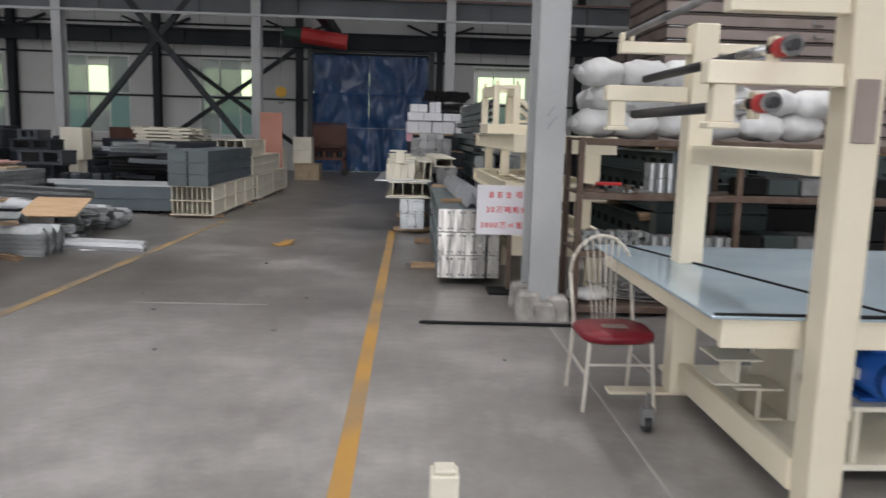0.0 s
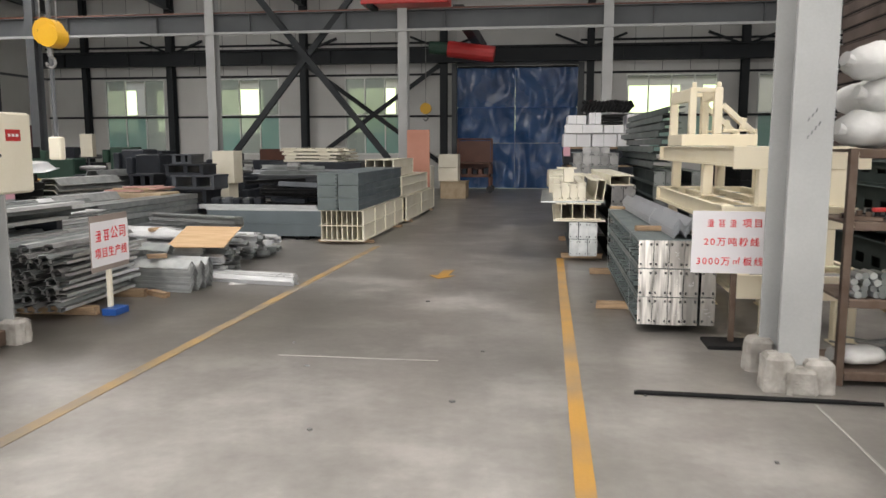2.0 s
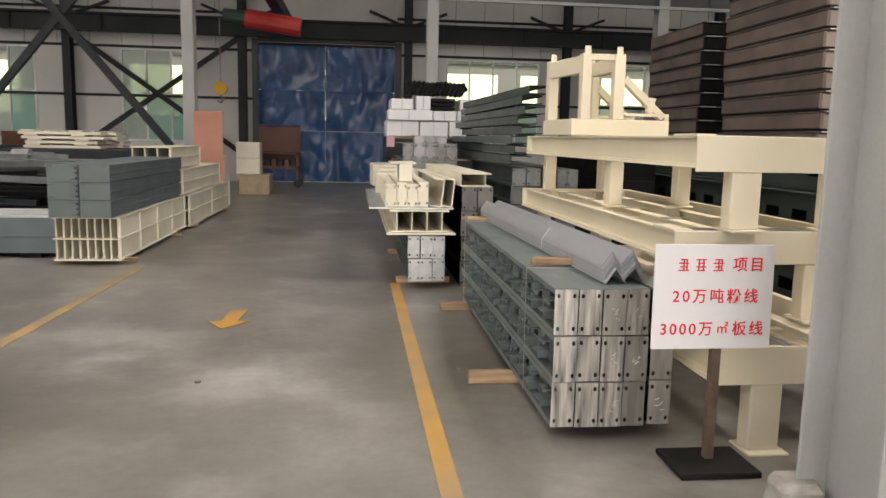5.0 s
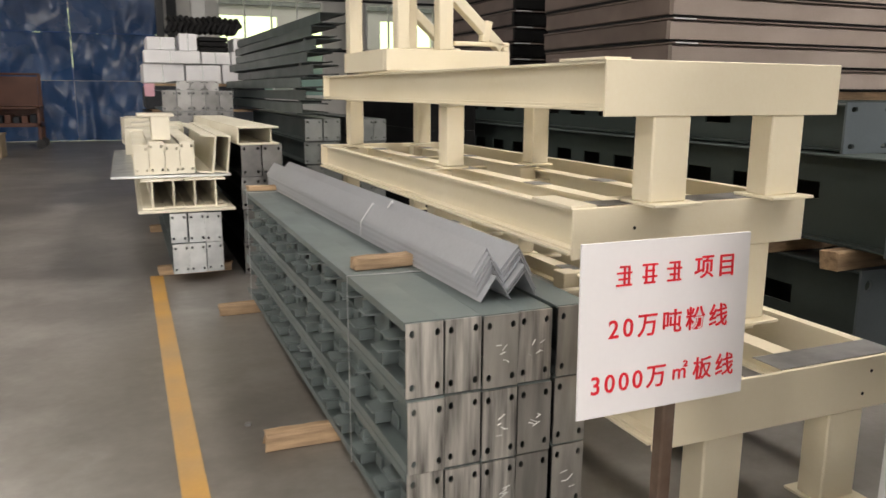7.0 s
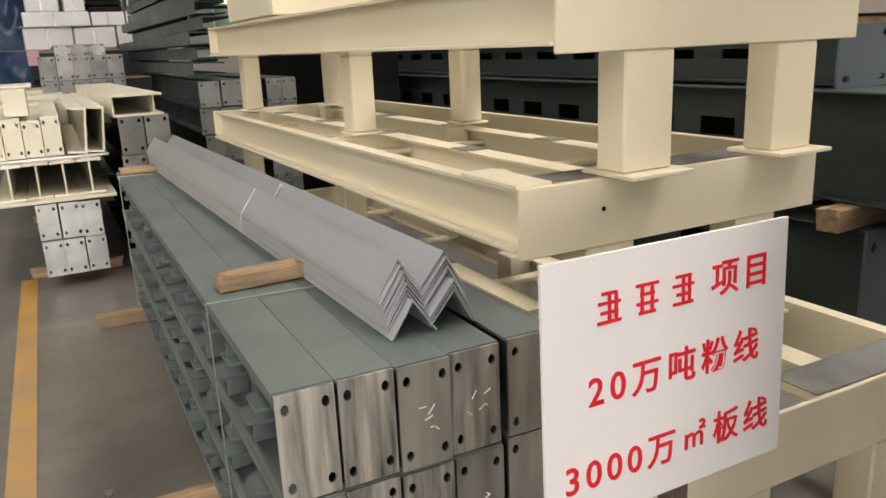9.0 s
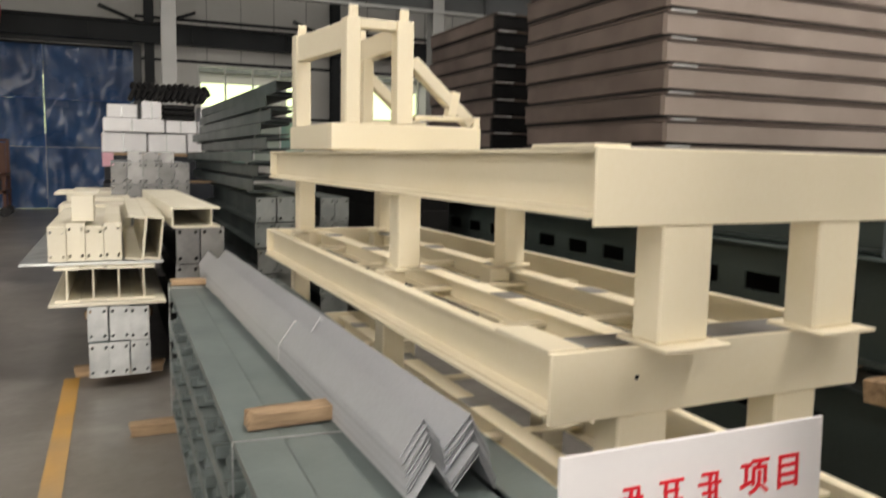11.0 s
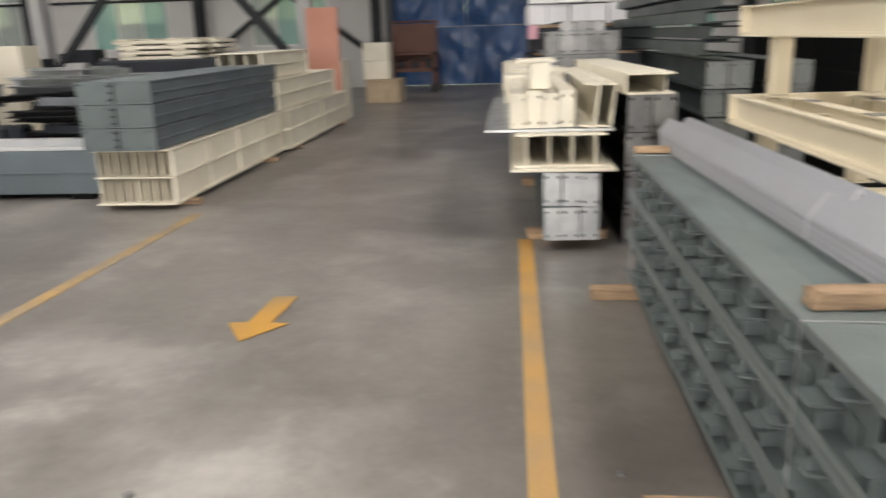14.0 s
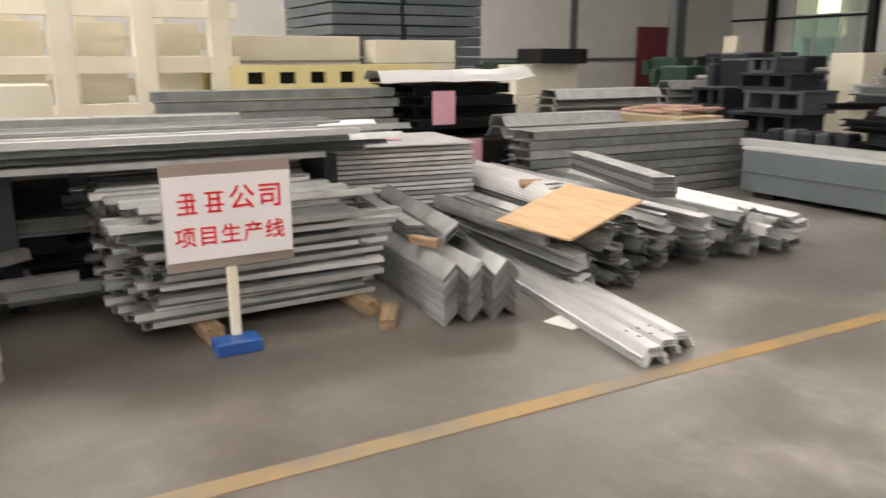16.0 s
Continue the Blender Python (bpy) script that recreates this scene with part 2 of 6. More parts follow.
def floor_material():
    m = bpy.data.materials.new("worn_concrete_floor")
    m.use_nodes = True
    nt = m.node_tree
    n, l = nt.nodes, nt.links
    b = n["Principled BSDF"]
    tc = n.new("ShaderNodeTexCoord")

    def tex(scale, detail, rough=0.55, stretch=(1, 1, 1)):
        mp = n.new("ShaderNodeMapping")
        mp.inputs["Scale"].default_value = stretch
        l.new(tc.outputs["Object"], mp.inputs[0])
        t = n.new("ShaderNodeTexNoise")
        t.inputs["Scale"].default_value, t.inputs["Detail"].default_value = scale, detail
        t.inputs["Roughness"].default_value = rough
        l.new(mp.outputs[0], t.inputs[0])
        return t

    def ramp(src, a, bb, c0, c1):
        r = n.new("ShaderNodeValToRGB")
        r.color_ramp.elements[0].position, r.color_ramp.elements[1].position = a, bb
        r.color_ramp.elements[0].color, r.color_ramp.elements[1].color = (*c0, 1), (*c1, 1)
        l.new(src.outputs[0], r.inputs[0])
        return r

    def mul(a, bb, f):
        x = n.new("ShaderNodeMixRGB")
        x.blend_type = "MULTIPLY"
        x.inputs[0].default_value = f
        l.new(a.outputs[0], x.inputs[1])
        l.new(bb.outputs[0], x.inputs[2])
        return x

    large = tex(0.45, 4, 0.5)
    mid = tex(1.7, 4, 0.5)
    streak = tex(1.2, 3, 0.5, (0.9, 0.4, 1))
    fine = tex(22, 3)
    c = ramp(large, 0.3, 0.72, (0.152, 0.144, 0.136), (0.275, 0.262, 0.246))
    c = mul(c, ramp(mid, 0.2, 0.8, (0.70, 0.69, 0.68), (1.25, 1.25, 1.25)), 0.8)
    c = mul(c, ramp(streak, 0.2, 0.8, (0.74, 0.73, 0.72), (1.16, 1.16, 1.16)), 0.7)
    c = mul(c, ramp(fine, 0.3, 0.7, (0.92, 0.92, 0.92), (1.06, 1.06, 1.06)), 0.7)
    pale = n.new("ShaderNodeMixRGB")
    pale.inputs[2].default_value = (0.42, 0.405, 0.385, 1)
    worn = tex(1.1, 6, 0.6)
    wr = ramp(worn, 0.50, 0.72, (0, 0, 0), (0.5, 0.5, 0.5))
    # dusty trodden areas and floor sheen painted pale, broken up by the same noise
    total = wr.outputs[0]
    for cx, cy, sx, sy, top in ((-1.5, 4.3, 4.3, 2.8, 1.0), (-2.5, 9.75, 1.35, 0.85, 0.7), (-1.5, 9.3, 1.3, 0.7, 0.5), (-0.8, 9.0, 0.9, 0.7, 0.4)):
        mp = n.new("ShaderNodeMapping")
        mp.vector_type = "TEXTURE"
        mp.inputs["Location"].default_value, mp.inputs["Scale"].default_value = (cx, cy, 0), (sx, sy, 1)
        l.new(tc.outputs["Object"], mp.inputs[0])
        gr = n.new("ShaderNodeTexGradient")
        gr.gradient_type = "SPHERICAL"
        l.new(mp.outputs[0], gr.inputs[0])
        w2 = ramp(worn, 0.36, 0.62, [0.4 * (top > 0.9)] * 3, (top, top, top))
        pr = n.new("ShaderNodeMath")
        pr.operation = "MULTIPLY"
        l.new(gr.outputs[1], pr.inputs[0])
        l.new(w2.outputs[0], pr.inputs[1])
        ad = n.new("ShaderNodeMath")
        ad.operation, ad.use_clamp = "ADD", True
        l.new(total, ad.inputs[0])
        l.new(pr.outputs[0], ad.inputs[1])
        total = ad.outputs[0]
    l.new(total, pale.inputs[0])
    l.new(c.outputs[0], pale.inputs[1])
    # shade on the floor by the loose pile and bundle, painted as dark ellipses
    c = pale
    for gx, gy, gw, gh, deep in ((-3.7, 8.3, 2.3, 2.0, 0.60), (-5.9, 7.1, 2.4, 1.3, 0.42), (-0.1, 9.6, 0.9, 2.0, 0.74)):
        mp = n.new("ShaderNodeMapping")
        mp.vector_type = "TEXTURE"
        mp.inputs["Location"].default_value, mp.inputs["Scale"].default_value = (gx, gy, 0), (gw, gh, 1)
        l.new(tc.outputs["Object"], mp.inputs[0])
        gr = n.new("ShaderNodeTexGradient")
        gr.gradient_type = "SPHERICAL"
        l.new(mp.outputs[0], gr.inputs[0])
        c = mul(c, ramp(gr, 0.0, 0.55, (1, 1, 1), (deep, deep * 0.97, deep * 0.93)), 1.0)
    # scuffs and pale grit
    c = mul(c, ramp(tex(9, 4, 0.6), 0.28, 0.72, (0.86, 0.85, 0.84), (1.10, 1.10, 1.10)), 0.7)
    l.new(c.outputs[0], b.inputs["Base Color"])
    rr = n.new("ShaderNodeMapRange")
    rr.inputs[1].default_value, rr.inputs[2].default_value = 0.2, 0.8
    rr.inputs[3].default_value, rr.inputs[4].default_value = 0.26, 0.44
    l.new(large.outputs[0], rr.inputs[0])
    l.new(rr.outputs[0], b.inputs["Roughness"])
    bp = n.new("ShaderNodeBump")
    bp.inputs["Strength"].default_value, bp.inputs["Distance"].default_value = 0.02, 0.01
    l.new(fine.outputs[0], bp.inputs["Height"])
    l.new(bp.outputs[0], b.inputs["Normal"])
    return m


FLOOR = floor_material()
LINE = mat("worn_yellow_line_paint", (0.52, 0.28, 0.055), 0.5, second=(0.30, 0.235, 0.16), scale=1.3, amount=0.95, fine=50, bump=0.05, vary=0.04)
WORNLINE = mat("faded_yellow_line_paint", (0.42, 0.27, 0.10), 0.5, second=(0.235, 0.21, 0.175), scale=2.2, amount=1.0, fine=50, bump=0.05, vary=0.0)
STAIN = mat("dusty_concrete_joint", (0.42, 0.41, 0.39), 0.7, bump=0.05)


# ---------------- mesh helpers ----------------
class Mesh:
    def __init__(self):
        self.v, self.f = [], []

    def add(self, verts, faces):
        k = len(self.v)
        self.v += [tuple(p) for p in verts]
        self.f += [tuple(i + k for i in q) for q in faces]
        return self

    def box(self, x0, y0, z0, x1, y1, z1, c=0.0):
        """A block, with its edges taken off by c."""
        if c <= 0:
            vs = [(x, y, z) for z in (z0, z1) for y in (y0, y1) for x in (x0, x1)]
            return self.add(vs, [(0, 2, 3, 1), (4, 5, 7, 6), (0, 1, 5, 4), (2, 6, 7, 3), (0, 4, 6, 2), (1, 3, 7, 5)])
        c = min(c, (x1 - x0) / 2.1, (y1 - y0) / 2.1, (z1 - z0) / 2.1)
        vs, index = [], {}
        for i, x in enumerate((x0, x1)):
            for j, y in enumerate((y0, y1)):
                for k, z in enumerate((z0, z1)):
                    dx, dy, dz = c * (1 - 2 * i), c * (1 - 2 * j), c * (1 - 2 * k)
                    for a, p in enumerate(((x, y + dy, z + dz), (x + dx, y, z + dz), (x + dx, y + dy, z))):
                        index[i, j, k, a] = len(vs)
                        vs.append(p)
        g = index
        fs = []
        for s in (0, 1):
            q = [g[s, 0, 0, 0], g[s, 1, 0, 0], g[s, 1, 1, 0], g[s, 0, 1, 0]]
            fs.append(q if s else q[::-1])
            q = [g[0, s, 0, 1], g[1, s, 0, 1], g[1, s, 1, 1], g[0, s, 1, 1]]
            fs.append(q[::-1] if s else q)
            q = [g[0, 0, s, 2], g[1, 0, s, 2], g[1, 1, s, 2], g[0, 1, s, 2]]
            fs.append(q if s else q[::-1])
        for s in (0, 1):
            for t in (0, 1):
                fs.append([g[0, s, t, 1], g[1, s, t, 1], g[1, s, t, 2], g[0, s, t, 2]][::1 if s == t else -1])
                fs.append([g[s, 0, t, 0], g[s, 1, t, 0], g[s, 1, t, 2], g[s, 0, t, 2]][::-1 if s == t else 1])
                fs.append([g[s, t, 0, 0], g[s, t, 1, 0], g[s, t, 1, 1], g[s, t, 0, 1]][::1 if s == t else -1])
                for k in (0, 1):
                    tri = [g[s, t, k, 0], g[s, t, k, 1], g[s, t, k, 2]]
                    fs.append(tri if (s + t + k) % 2 else tri[::-1])
        return self.add(vs, fs)

    def prism(self, outline, y0, y1, m=None):
        """The outline (x, z pairs, anticlockwise seen from -y) drawn out along y."""
        n = len(outline)
        vs = [Vector((x, y0, z)) for x, z in outline] + [Vector((x, y1, z)) for x, z in outline]
        if m:
            vs = [m @ p for p in vs]
        fs = [tuple(range(n)), tuple(range(2 * n - 1, n - 1, -1))]
        fs += [(i, i + n, (i + 1) % n + n, (i + 1) % n) for i in range(n)]
        return self.add(vs, fs)

    def rod(self, a, b, r, n=10, r2=None):
        a, b = Vector(a), Vector(b)
        q = (b - a).to_track_quat("Z", "Y").to_matrix()
        r2 = r if r2 is None else r2
        vs = []
        for p, rad in ((a, r), (b, r2)):
            vs += [p + q @ Vector((rad * math.cos(2 * math.pi * i / n), rad * math.sin(2 * math.pi * i / n), 0)) for i in range(n)]
        fs = [tuple(range(n - 1, -1, -1)), tuple(range(n, 2 * n))]
        fs += [(i, (i + 1) % n, (i + 1) % n + n, i + n) for i in range(n)]
        return self.add(vs, fs)

    def path(self, pts, r, n=8):
        for a, b in zip(pts, pts[1:]):
            self.rod(a, b, r, n)
        return self

    def turned(self, m):
        self.v = [tuple(m @ Vector(p)) for p in self.v]
        return self

    def data(self, name, material, smooth=False):
        d = bpy.data.meshes.new(name)
        d.from_pydata(self.v, [], self.f)
        d.materials.append(material)
        if smooth:
            d.polygons.foreach_set("use_smooth", [True] * len(d.polygons))
        d.update()
        return d


def thing(name, m, label, category, group="", kind=""):
    ob = new(name)
    ob.empty_display_size = 0.1
    ob.matrix_world = m
    return tagged(ob, label, category, group, kind)


def part(name, mesh, material, parent, label="", m=None, smooth=False):
    d = mesh if isinstance(mesh, bpy.types.Mesh) else mesh.data(name, material, smooth)
    ob = new(name, d)
    if parent is not None:
        ob.parent = parent
    if m is not None:
        ob.matrix_basis = m
    return tagged(ob, label)


def single(name, mesh, material, m, label, category, group="", kind="", smooth=False):
    ob = new(name, mesh if isinstance(mesh, bpy.types.Mesh) else mesh.data(name, material, smooth))
    ob.matrix_world = m
    return tagged(ob, label, category, group, kind)


def block(*a, c=0.004):
    return Mesh().box(*a, c)


def section(kind, w, h, t, tf=None):
    """Outline of a rolled section, w wide and h high, centred on x, standing on z 0."""
    tf = tf or t
    a, b = -w / 2, w / 2
    if kind == "I":
        return [(a, 0), (b, 0), (b, tf), (t / 2, tf), (t / 2, h - tf), (b, h - tf), (b, h), (a, h), (a, h - tf), (-t / 2, h - tf), (-t / 2, tf), (a, tf)]
    if kind == "C":
        return [(a, 0), (b, 0), (b, h), (a, h), (a, h - tf), (b - t, h - tf), (b - t, tf), (a, tf)]
    if kind == "Clip":
        lip = h * 0.14
        return [(a, 0), (b, 0), (b, h), (a, h), (a, h - lip), (a + t, h - lip), (a + t, h - tf), (b - t, h - tf), (b - t, tf), (a + t, tf), (a + t, lip), (a, lip)]
    if kind == "box":
        return [(a, 0), (b, 0), (b, h), (a, h)]
    if kind == "V":
        s = h
        return [(a, 0), (a + t * 1.4, 0), (0, s - t * 1.4), (b - t * 1.4, 0), (b, 0), (0, s)]
    if kind == "hat":
        return [(a, 0), (a + w * 0.16, 0), (a + w * 0.3, h - t), (b - w * 0.3, h - t), (b - w * 0.16, 0), (b, 0), (b, t),
                (b - w * 0.12, t), (b - w * 0.26, h), (a + w * 0.26, h), (a + w * 0.12, t), (a, t)]


def plate(xs, zs, holes, y0, y1, corner=0):
    """An upright plate on the grid xs, zs, with the cells in holes cut through."""
    m = Mesh()
    nx, nz = len(xs) - 1, len(zs) - 1
    full = lambda i, k: 0 <= i < nx and 0 <= k < nz and (i, k) not in holes
    for i in range(nx):
        for k in range(nz):
            if not full(i, k):
                continue
            x0, x1, z0, z1 = xs[i], xs[i + 1], zs[k], zs[k + 1]
            m.add([(x0, y0, z0), (x1, y0, z0), (x1, y0, z1), (x0, y0, z1)], [(0, 1, 2, 3)])
            m.add([(x0, y1, z0), (x1, y1, z0), (x1, y1, z1), (x0, y1, z1)], [(3, 2, 1, 0)])
            for di, dk, e in ((-1, 0, ((x0, z1), (x0, z0))), (1, 0, ((x1, z0), (x1, z1))), (0, -1, ((x0, z0), (x1, z0))), (0, 1, ((x1, z1), (x0, z1)))):
                if not full(i + di, k + dk):
                    (xa, za), (xb, zb) = e
                    m.add([(xa, y0, za), (xa, y1, za), (xb, y1, zb), (xb, y0, zb)], [(0, 1, 2, 3)])
    for i, k in holes:
        # rounded corners of the hole
        x0, x1, z0, z1 = xs[i], xs[i + 1], zs[k], zs[k + 1]
        c = 0.36 * min(x1 - x0, z1 - z0) * corner
        if c <= 0:
            continue
        for xa, za, sx, sz in ((x0, z0, 1, 1), (x1, z0, -1, 1), (x0, z1, 1, -1), (x1, z1, -1, -1)):
            b, d = (xa + sx * c, za), (xa, za + sz * c)
            m.add([(xa, y0, za), (b[0], y0, b[1]), (d[0], y0, d[1]), (b[0], y1, b[1]), (d[0], y1, d[1])], [(0, 1, 2), (1, 3, 4, 2)])
    return m


def end_plate(w, h, t=0.008):
    a, s, l = 0.09 * w, 0.135 * w, 0.10 * h
    xs = [-w / 2, -w / 2 + a, -w / 2 + a + s, w / 2 - a - s, w / 2 - a, w / 2]
    zs = [0, 0.09 * h, 0.09 * h + l, h - 0.09 * h - l, h - 0.09 * h, h]
    return plate(xs, zs, {(1, 1), (3, 1), (1, 3), (3, 3)}, -t, 0, 1)


def rnd(a, b):
    return random.uniform(a, b)


# ---------------- the hall ----------------
XL, XR, YB, YF = -20.9, 17.6, 31.0, -12.0
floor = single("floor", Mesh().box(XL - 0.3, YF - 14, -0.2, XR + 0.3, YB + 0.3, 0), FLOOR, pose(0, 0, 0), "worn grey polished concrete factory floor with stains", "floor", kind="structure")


def line_piece(x0, x1, y0, y1):
    single("floor_line", Mesh().box(x0, y0, 0, x1, y1, 0.004), LINE, pose(0, 0, 0), "worn yellow painted aisle line on concrete", "floor marking", kind="structure")


line_piece(-0.305, -0.205, -3.0, 12.45)
single("floor_line", Mesh().box(-0.05, -10.5, 0, 0.05, 5.9, 0.004), WORNLINE, pose(-3.335, 7.5, 0, 0, 0, -1.5), "faded worn yellow aisle line on concrete", "floor marking", kind="structure")
arrow = Mesh().prism([(-0.17, 0.02), (-0.06, 0.0), (-0.07, -0.42), (0.07, -0.44), (0.07, 0.0), (0.17, 0.0), (0, 0.27)], 0, 0.004)
arrow.turned(pose(0, 0, 0, 90, 0, 0))
single("floor_arrow", arrow, LINE, pose(-1.74, 10.70, 0.005, 0, 0, -4), "worn yellow painted arrow on concrete", "floor marking", kind="structure")
single("floor_joint", Mesh().box(-0.008, 3.0, 0, 0.008, 6.2, 0.003), STAIN, pose(1.24, 0, 0), "pale chalk line on the concrete", "floor marking", kind="structure")
single("floor_joint", Mesh().box(-1.25, -0.006, 0, 0.0, 0.006, 0.003), STAIN, pose(-1.26, 6.87, 0), "pale scratch line on the concrete", "floor marking", kind="structure")

# back wall with its windows and the curtained gate
WIN_Z = (1.3, 4.3)
WINDOWS = [(-18.4, -15.8), (-13.5, -11.0), (-8.35, -5.95), (2.4, 5.7), (7.1, 10.3), (12.6, 15.4)]
GATE = (-3.93, 0.64, 4.62)
back = thing("wall_north", pose(0, 0, 0), "pale grey panelled back wall with dark rails", "wall", kind="structure")
edges = sorted([*WINDOWS, GATE[:2]])
x = XL
H = 7.6
for a, b in edges:
    part("wall_panel", block(x, YB, 0, a, YB + 0.2, H, c=0), WALL, back)
    if (a, b) == GATE[:2]:
        part("wall_panel", block(a, YB, GATE[2], b, YB + 0.2, H, c=0), WALL, back)
    else:
        part("wall_panel", block(a, YB, 0, b, YB + 0.2, WIN_Z[0], c=0), WALL, back)
        part("wall_panel", block(a, YB, WIN_Z[1], b, YB + 0.2, H, c=0), WALL, back)
    x = b
part("wall_panel", block(x, YB, 0, XR, YB + 0.2, H, c=0), WALL, back)
for z in (2.78, 4.36, 5.55):
    for x0, x1 in ((XL, -4.0), (0.7, XR)):
        part("wall_rail", block(x0, YB - 0.05, z - 0.04, x1, YB, z + 0.04), BEAM, back)
for i in range(38):
    xx = XL + 0.6 + i * 1.0
    if not (GATE[0] - 0.1 < xx < GATE[1] + 0.1):
        part("panel_seam", block(xx - 0.008, YB - 0.006, 4.42, xx + 0.008, YB, 7.5, c=0), GIRDER, back)


def window(i, x0, x1):
    w = thing(f"window_{i}", pose(0, YB, 0), "tall metal framed factory window with teal lower panes", "window", kind="structure")
    z0, z1 = WIN_Z
    zm = z0 + 1.55
    fr = Mesh()
    for xx in (x0, x1 - 0.06):
        fr.box(xx, -0.03, z0, xx + 0.06, 0.1, z1, 0.004)
    for z in (z0, z1 - 0.06):
        fr.box(x0 + 0.06, -0.03, z, x1 - 0.06, 0.1, z + 0.06, 0.004)
    part("window_frame", fr, WINFRAME, w)
    n = 4 if x1 - x0 > 3 else 3
    step = (x1 - x0) / n
    for k in range(1, n):
        part("mullion", block(x0 + k * step - 0.025, -0.02, z0 + 0.06, x0 + k * step + 0.025, 0.08, z1 - 0.06), WINFRAME, w)
    part("transom", block(x0 + 0.06, -0.022, zm - 0.025, x1 - 0.06, 0.078, zm + 0.025), WINFRAME, w)
    for k in range(n):
        a, b = x0 + k * step + 0.025, x0 + (k + 1) * step - 0.025
        part("pane", block(a, 0.03, z0 + 0.05, b, 0.038, zm - 0.02, c=0), FROST if (k + i) % 3 else SEMI, w)
        if k != (1 if n == 3 and i != 3 else n - 1 if n == 3 else 2):
            part("pane", block(a, 0.03, zm + 0.02, b, 0.038, z1 - 0.05, c=0), SEMI, w) if n == 3 else None


for i, (a, b) in enumerate(WINDOWS):
    window(i + 1, a, b)

# neighbouring hall seen through the glass, with its own bright windows
annex = thing("neighbouring_hall", pose(0, 0, 0), "dim neighbouring hall beyond the windows", "building", kind="structure")
part("wall", block(XL - 2, 38, 0, XR + 2, 38.2, 2.3, c=0), WALL, annex)
part("wall", block(XL - 2, 38, 4.4, XR + 2, 38.2, 7.6, c=0), WALL, annex)
part("roof", block(XL - 2, YB + 0.2, 7.6, XR + 2, 38.4, 7.8, c=0), ROOF, annex)
part("ground", block(XL - 2, YB + 0.3, -0.2, XR + 2, 38.2, -0.02, c=0), CONCBLOCK, annex)
for k in range(12):
    xx = XL + k * 3.3
    part("pier", block(xx, 37.9, 2.25, xx + 1.0, 38.1, 4.45, c=0), WALL, annex)
for z in (4.8, 5.4, 6.0):
    part("louvre", block(XL - 2, 37.85, z, XR + 2, 37.98, z + 0.3), GALVDARK, annex)
single("backdrop", Mesh().box(XL - 8, 41, -1, XR + 8, 41.1, 9), DAYGLOW, pose(0, 0, 0), "bright trees and sky outside the far windows", "backdrop", kind="structure")

# blue tarpaulin curtain in the gate
gate = thing("gate_curtain", pose(0, YB + 0.02, 0), "large blue tarpaulin curtain hung across the gate", "curtain")


def cloth(x0, x1, z0, z1, nx, nz, amp, seed):
    m = Mesh()
    vs = []
    for k in range(nz + 1):
        for i in range(nx + 1):
            x, z = x0 + (x1 - x0) * i / nx, z0 + (z1 - z0) * k / nz
            d = noise.noise(Vector((x * 1.1 + seed, z * 0.45, 3.0))) * amp + noise.noise(Vector((x * 2.6, z * 1.3 + seed, 7.0))) * amp * 0.6
            d += (0.5 - abs(noise.noise(Vector((x * 1.5 + seed, z * 1.1, 11.0))))) * amp * 0.7 + (0.5 - abs(noise.noise(Vector((x * 3.1, z * 0.8 + seed, 5.0))))) * amp * 0.35
            d += math.sin(x * 9 + noise.noise(Vector((x, z, seed))) * 3) * amp * 0.06
            vs.append((x, d, z))
    w = nx + 1
    fs = [(k * w + i, k * w + i + 1, (k + 1) * w + i + 1, (k + 1) * w + i) for k in range(nz) for i in range(nx)]
    return m.add(vs, fs)


for j in range(3):
    zt = [0.02, 1.75, 3.1, 4.6]
    for a, b in ((-3.97, -1.72), (-1.70, 0.68)):
        part("tarpaulin", cloth(a, b, zt[j], zt[j + 1] - 0.01, 40, 26, 0.15, a + j * 5), BLUE, gate, smooth=True)
part("seam_rope", Mesh().rod((-3.85, -0.12, 3.09), (0.58, -0.12, 3.09), 0.012), BLUEPAINT, gate)
part("seam_rope", Mesh().rod((-1.71, -0.12, 0.1), (-1.71, -0.12, 4.55), 0.012), BLUEPAINT, gate)
part("top_pole", Mesh().rod((-3.9, -0.06, 4.6), (0.62, -0.06, 4.6), 0.035), BEAM, gate)
frame_m = Mesh().box(-4.12, -0.1, 0, -3.93, 0.05, 4.75, 0.01).box(0.64, -0.1, 0, 0.86, 0.05, 4.75, 0.01).box(-3.93, -0.1, 4.66, 0.64, 0.05, 4.8, 0.01)
single("trim", frame_m, GIRDER, pose(0, YB - 0.02, 0), "grey steel frame round the gate", "trim", kind="structure")

# other walls, plain
for nm, bx in (("wall_west", (XL - 0.2, YF, 0, XL, YB + 0.2, H)), ("wall_east", (XR, YF, 0, XR + 0.2, YB + 0.2, H))):
    single(nm, Mesh().box(*bx), WALL, pose(0, 0, 0), "pale grey panelled side wall", "wall", kind="structure")
for i, yy in enumerate((14.8, 19.1, 23.6, 28.0)):
    single("wall_post", Mesh().prism(section("I", 0.28, 0.3, 0.02), 0, 7.4).turned(pose(0, 0, 0, -90, 0, 0)).turned(pose(0, 0, 0, 0, 0, 90)), GIRDER, pose(XL + 0.02, yy, 7.4), "grey steel wall post", "column", "posts of the west wall", kind="structure")
for z in (1.4, 4.3):
    single("wall_rail", Mesh().box(XL, YF, z, XL + 0.05, YB, z + 0.09), GIRDER, pose(0, 0, 0), "grey rail along the side wall", "trim", kind="structure")
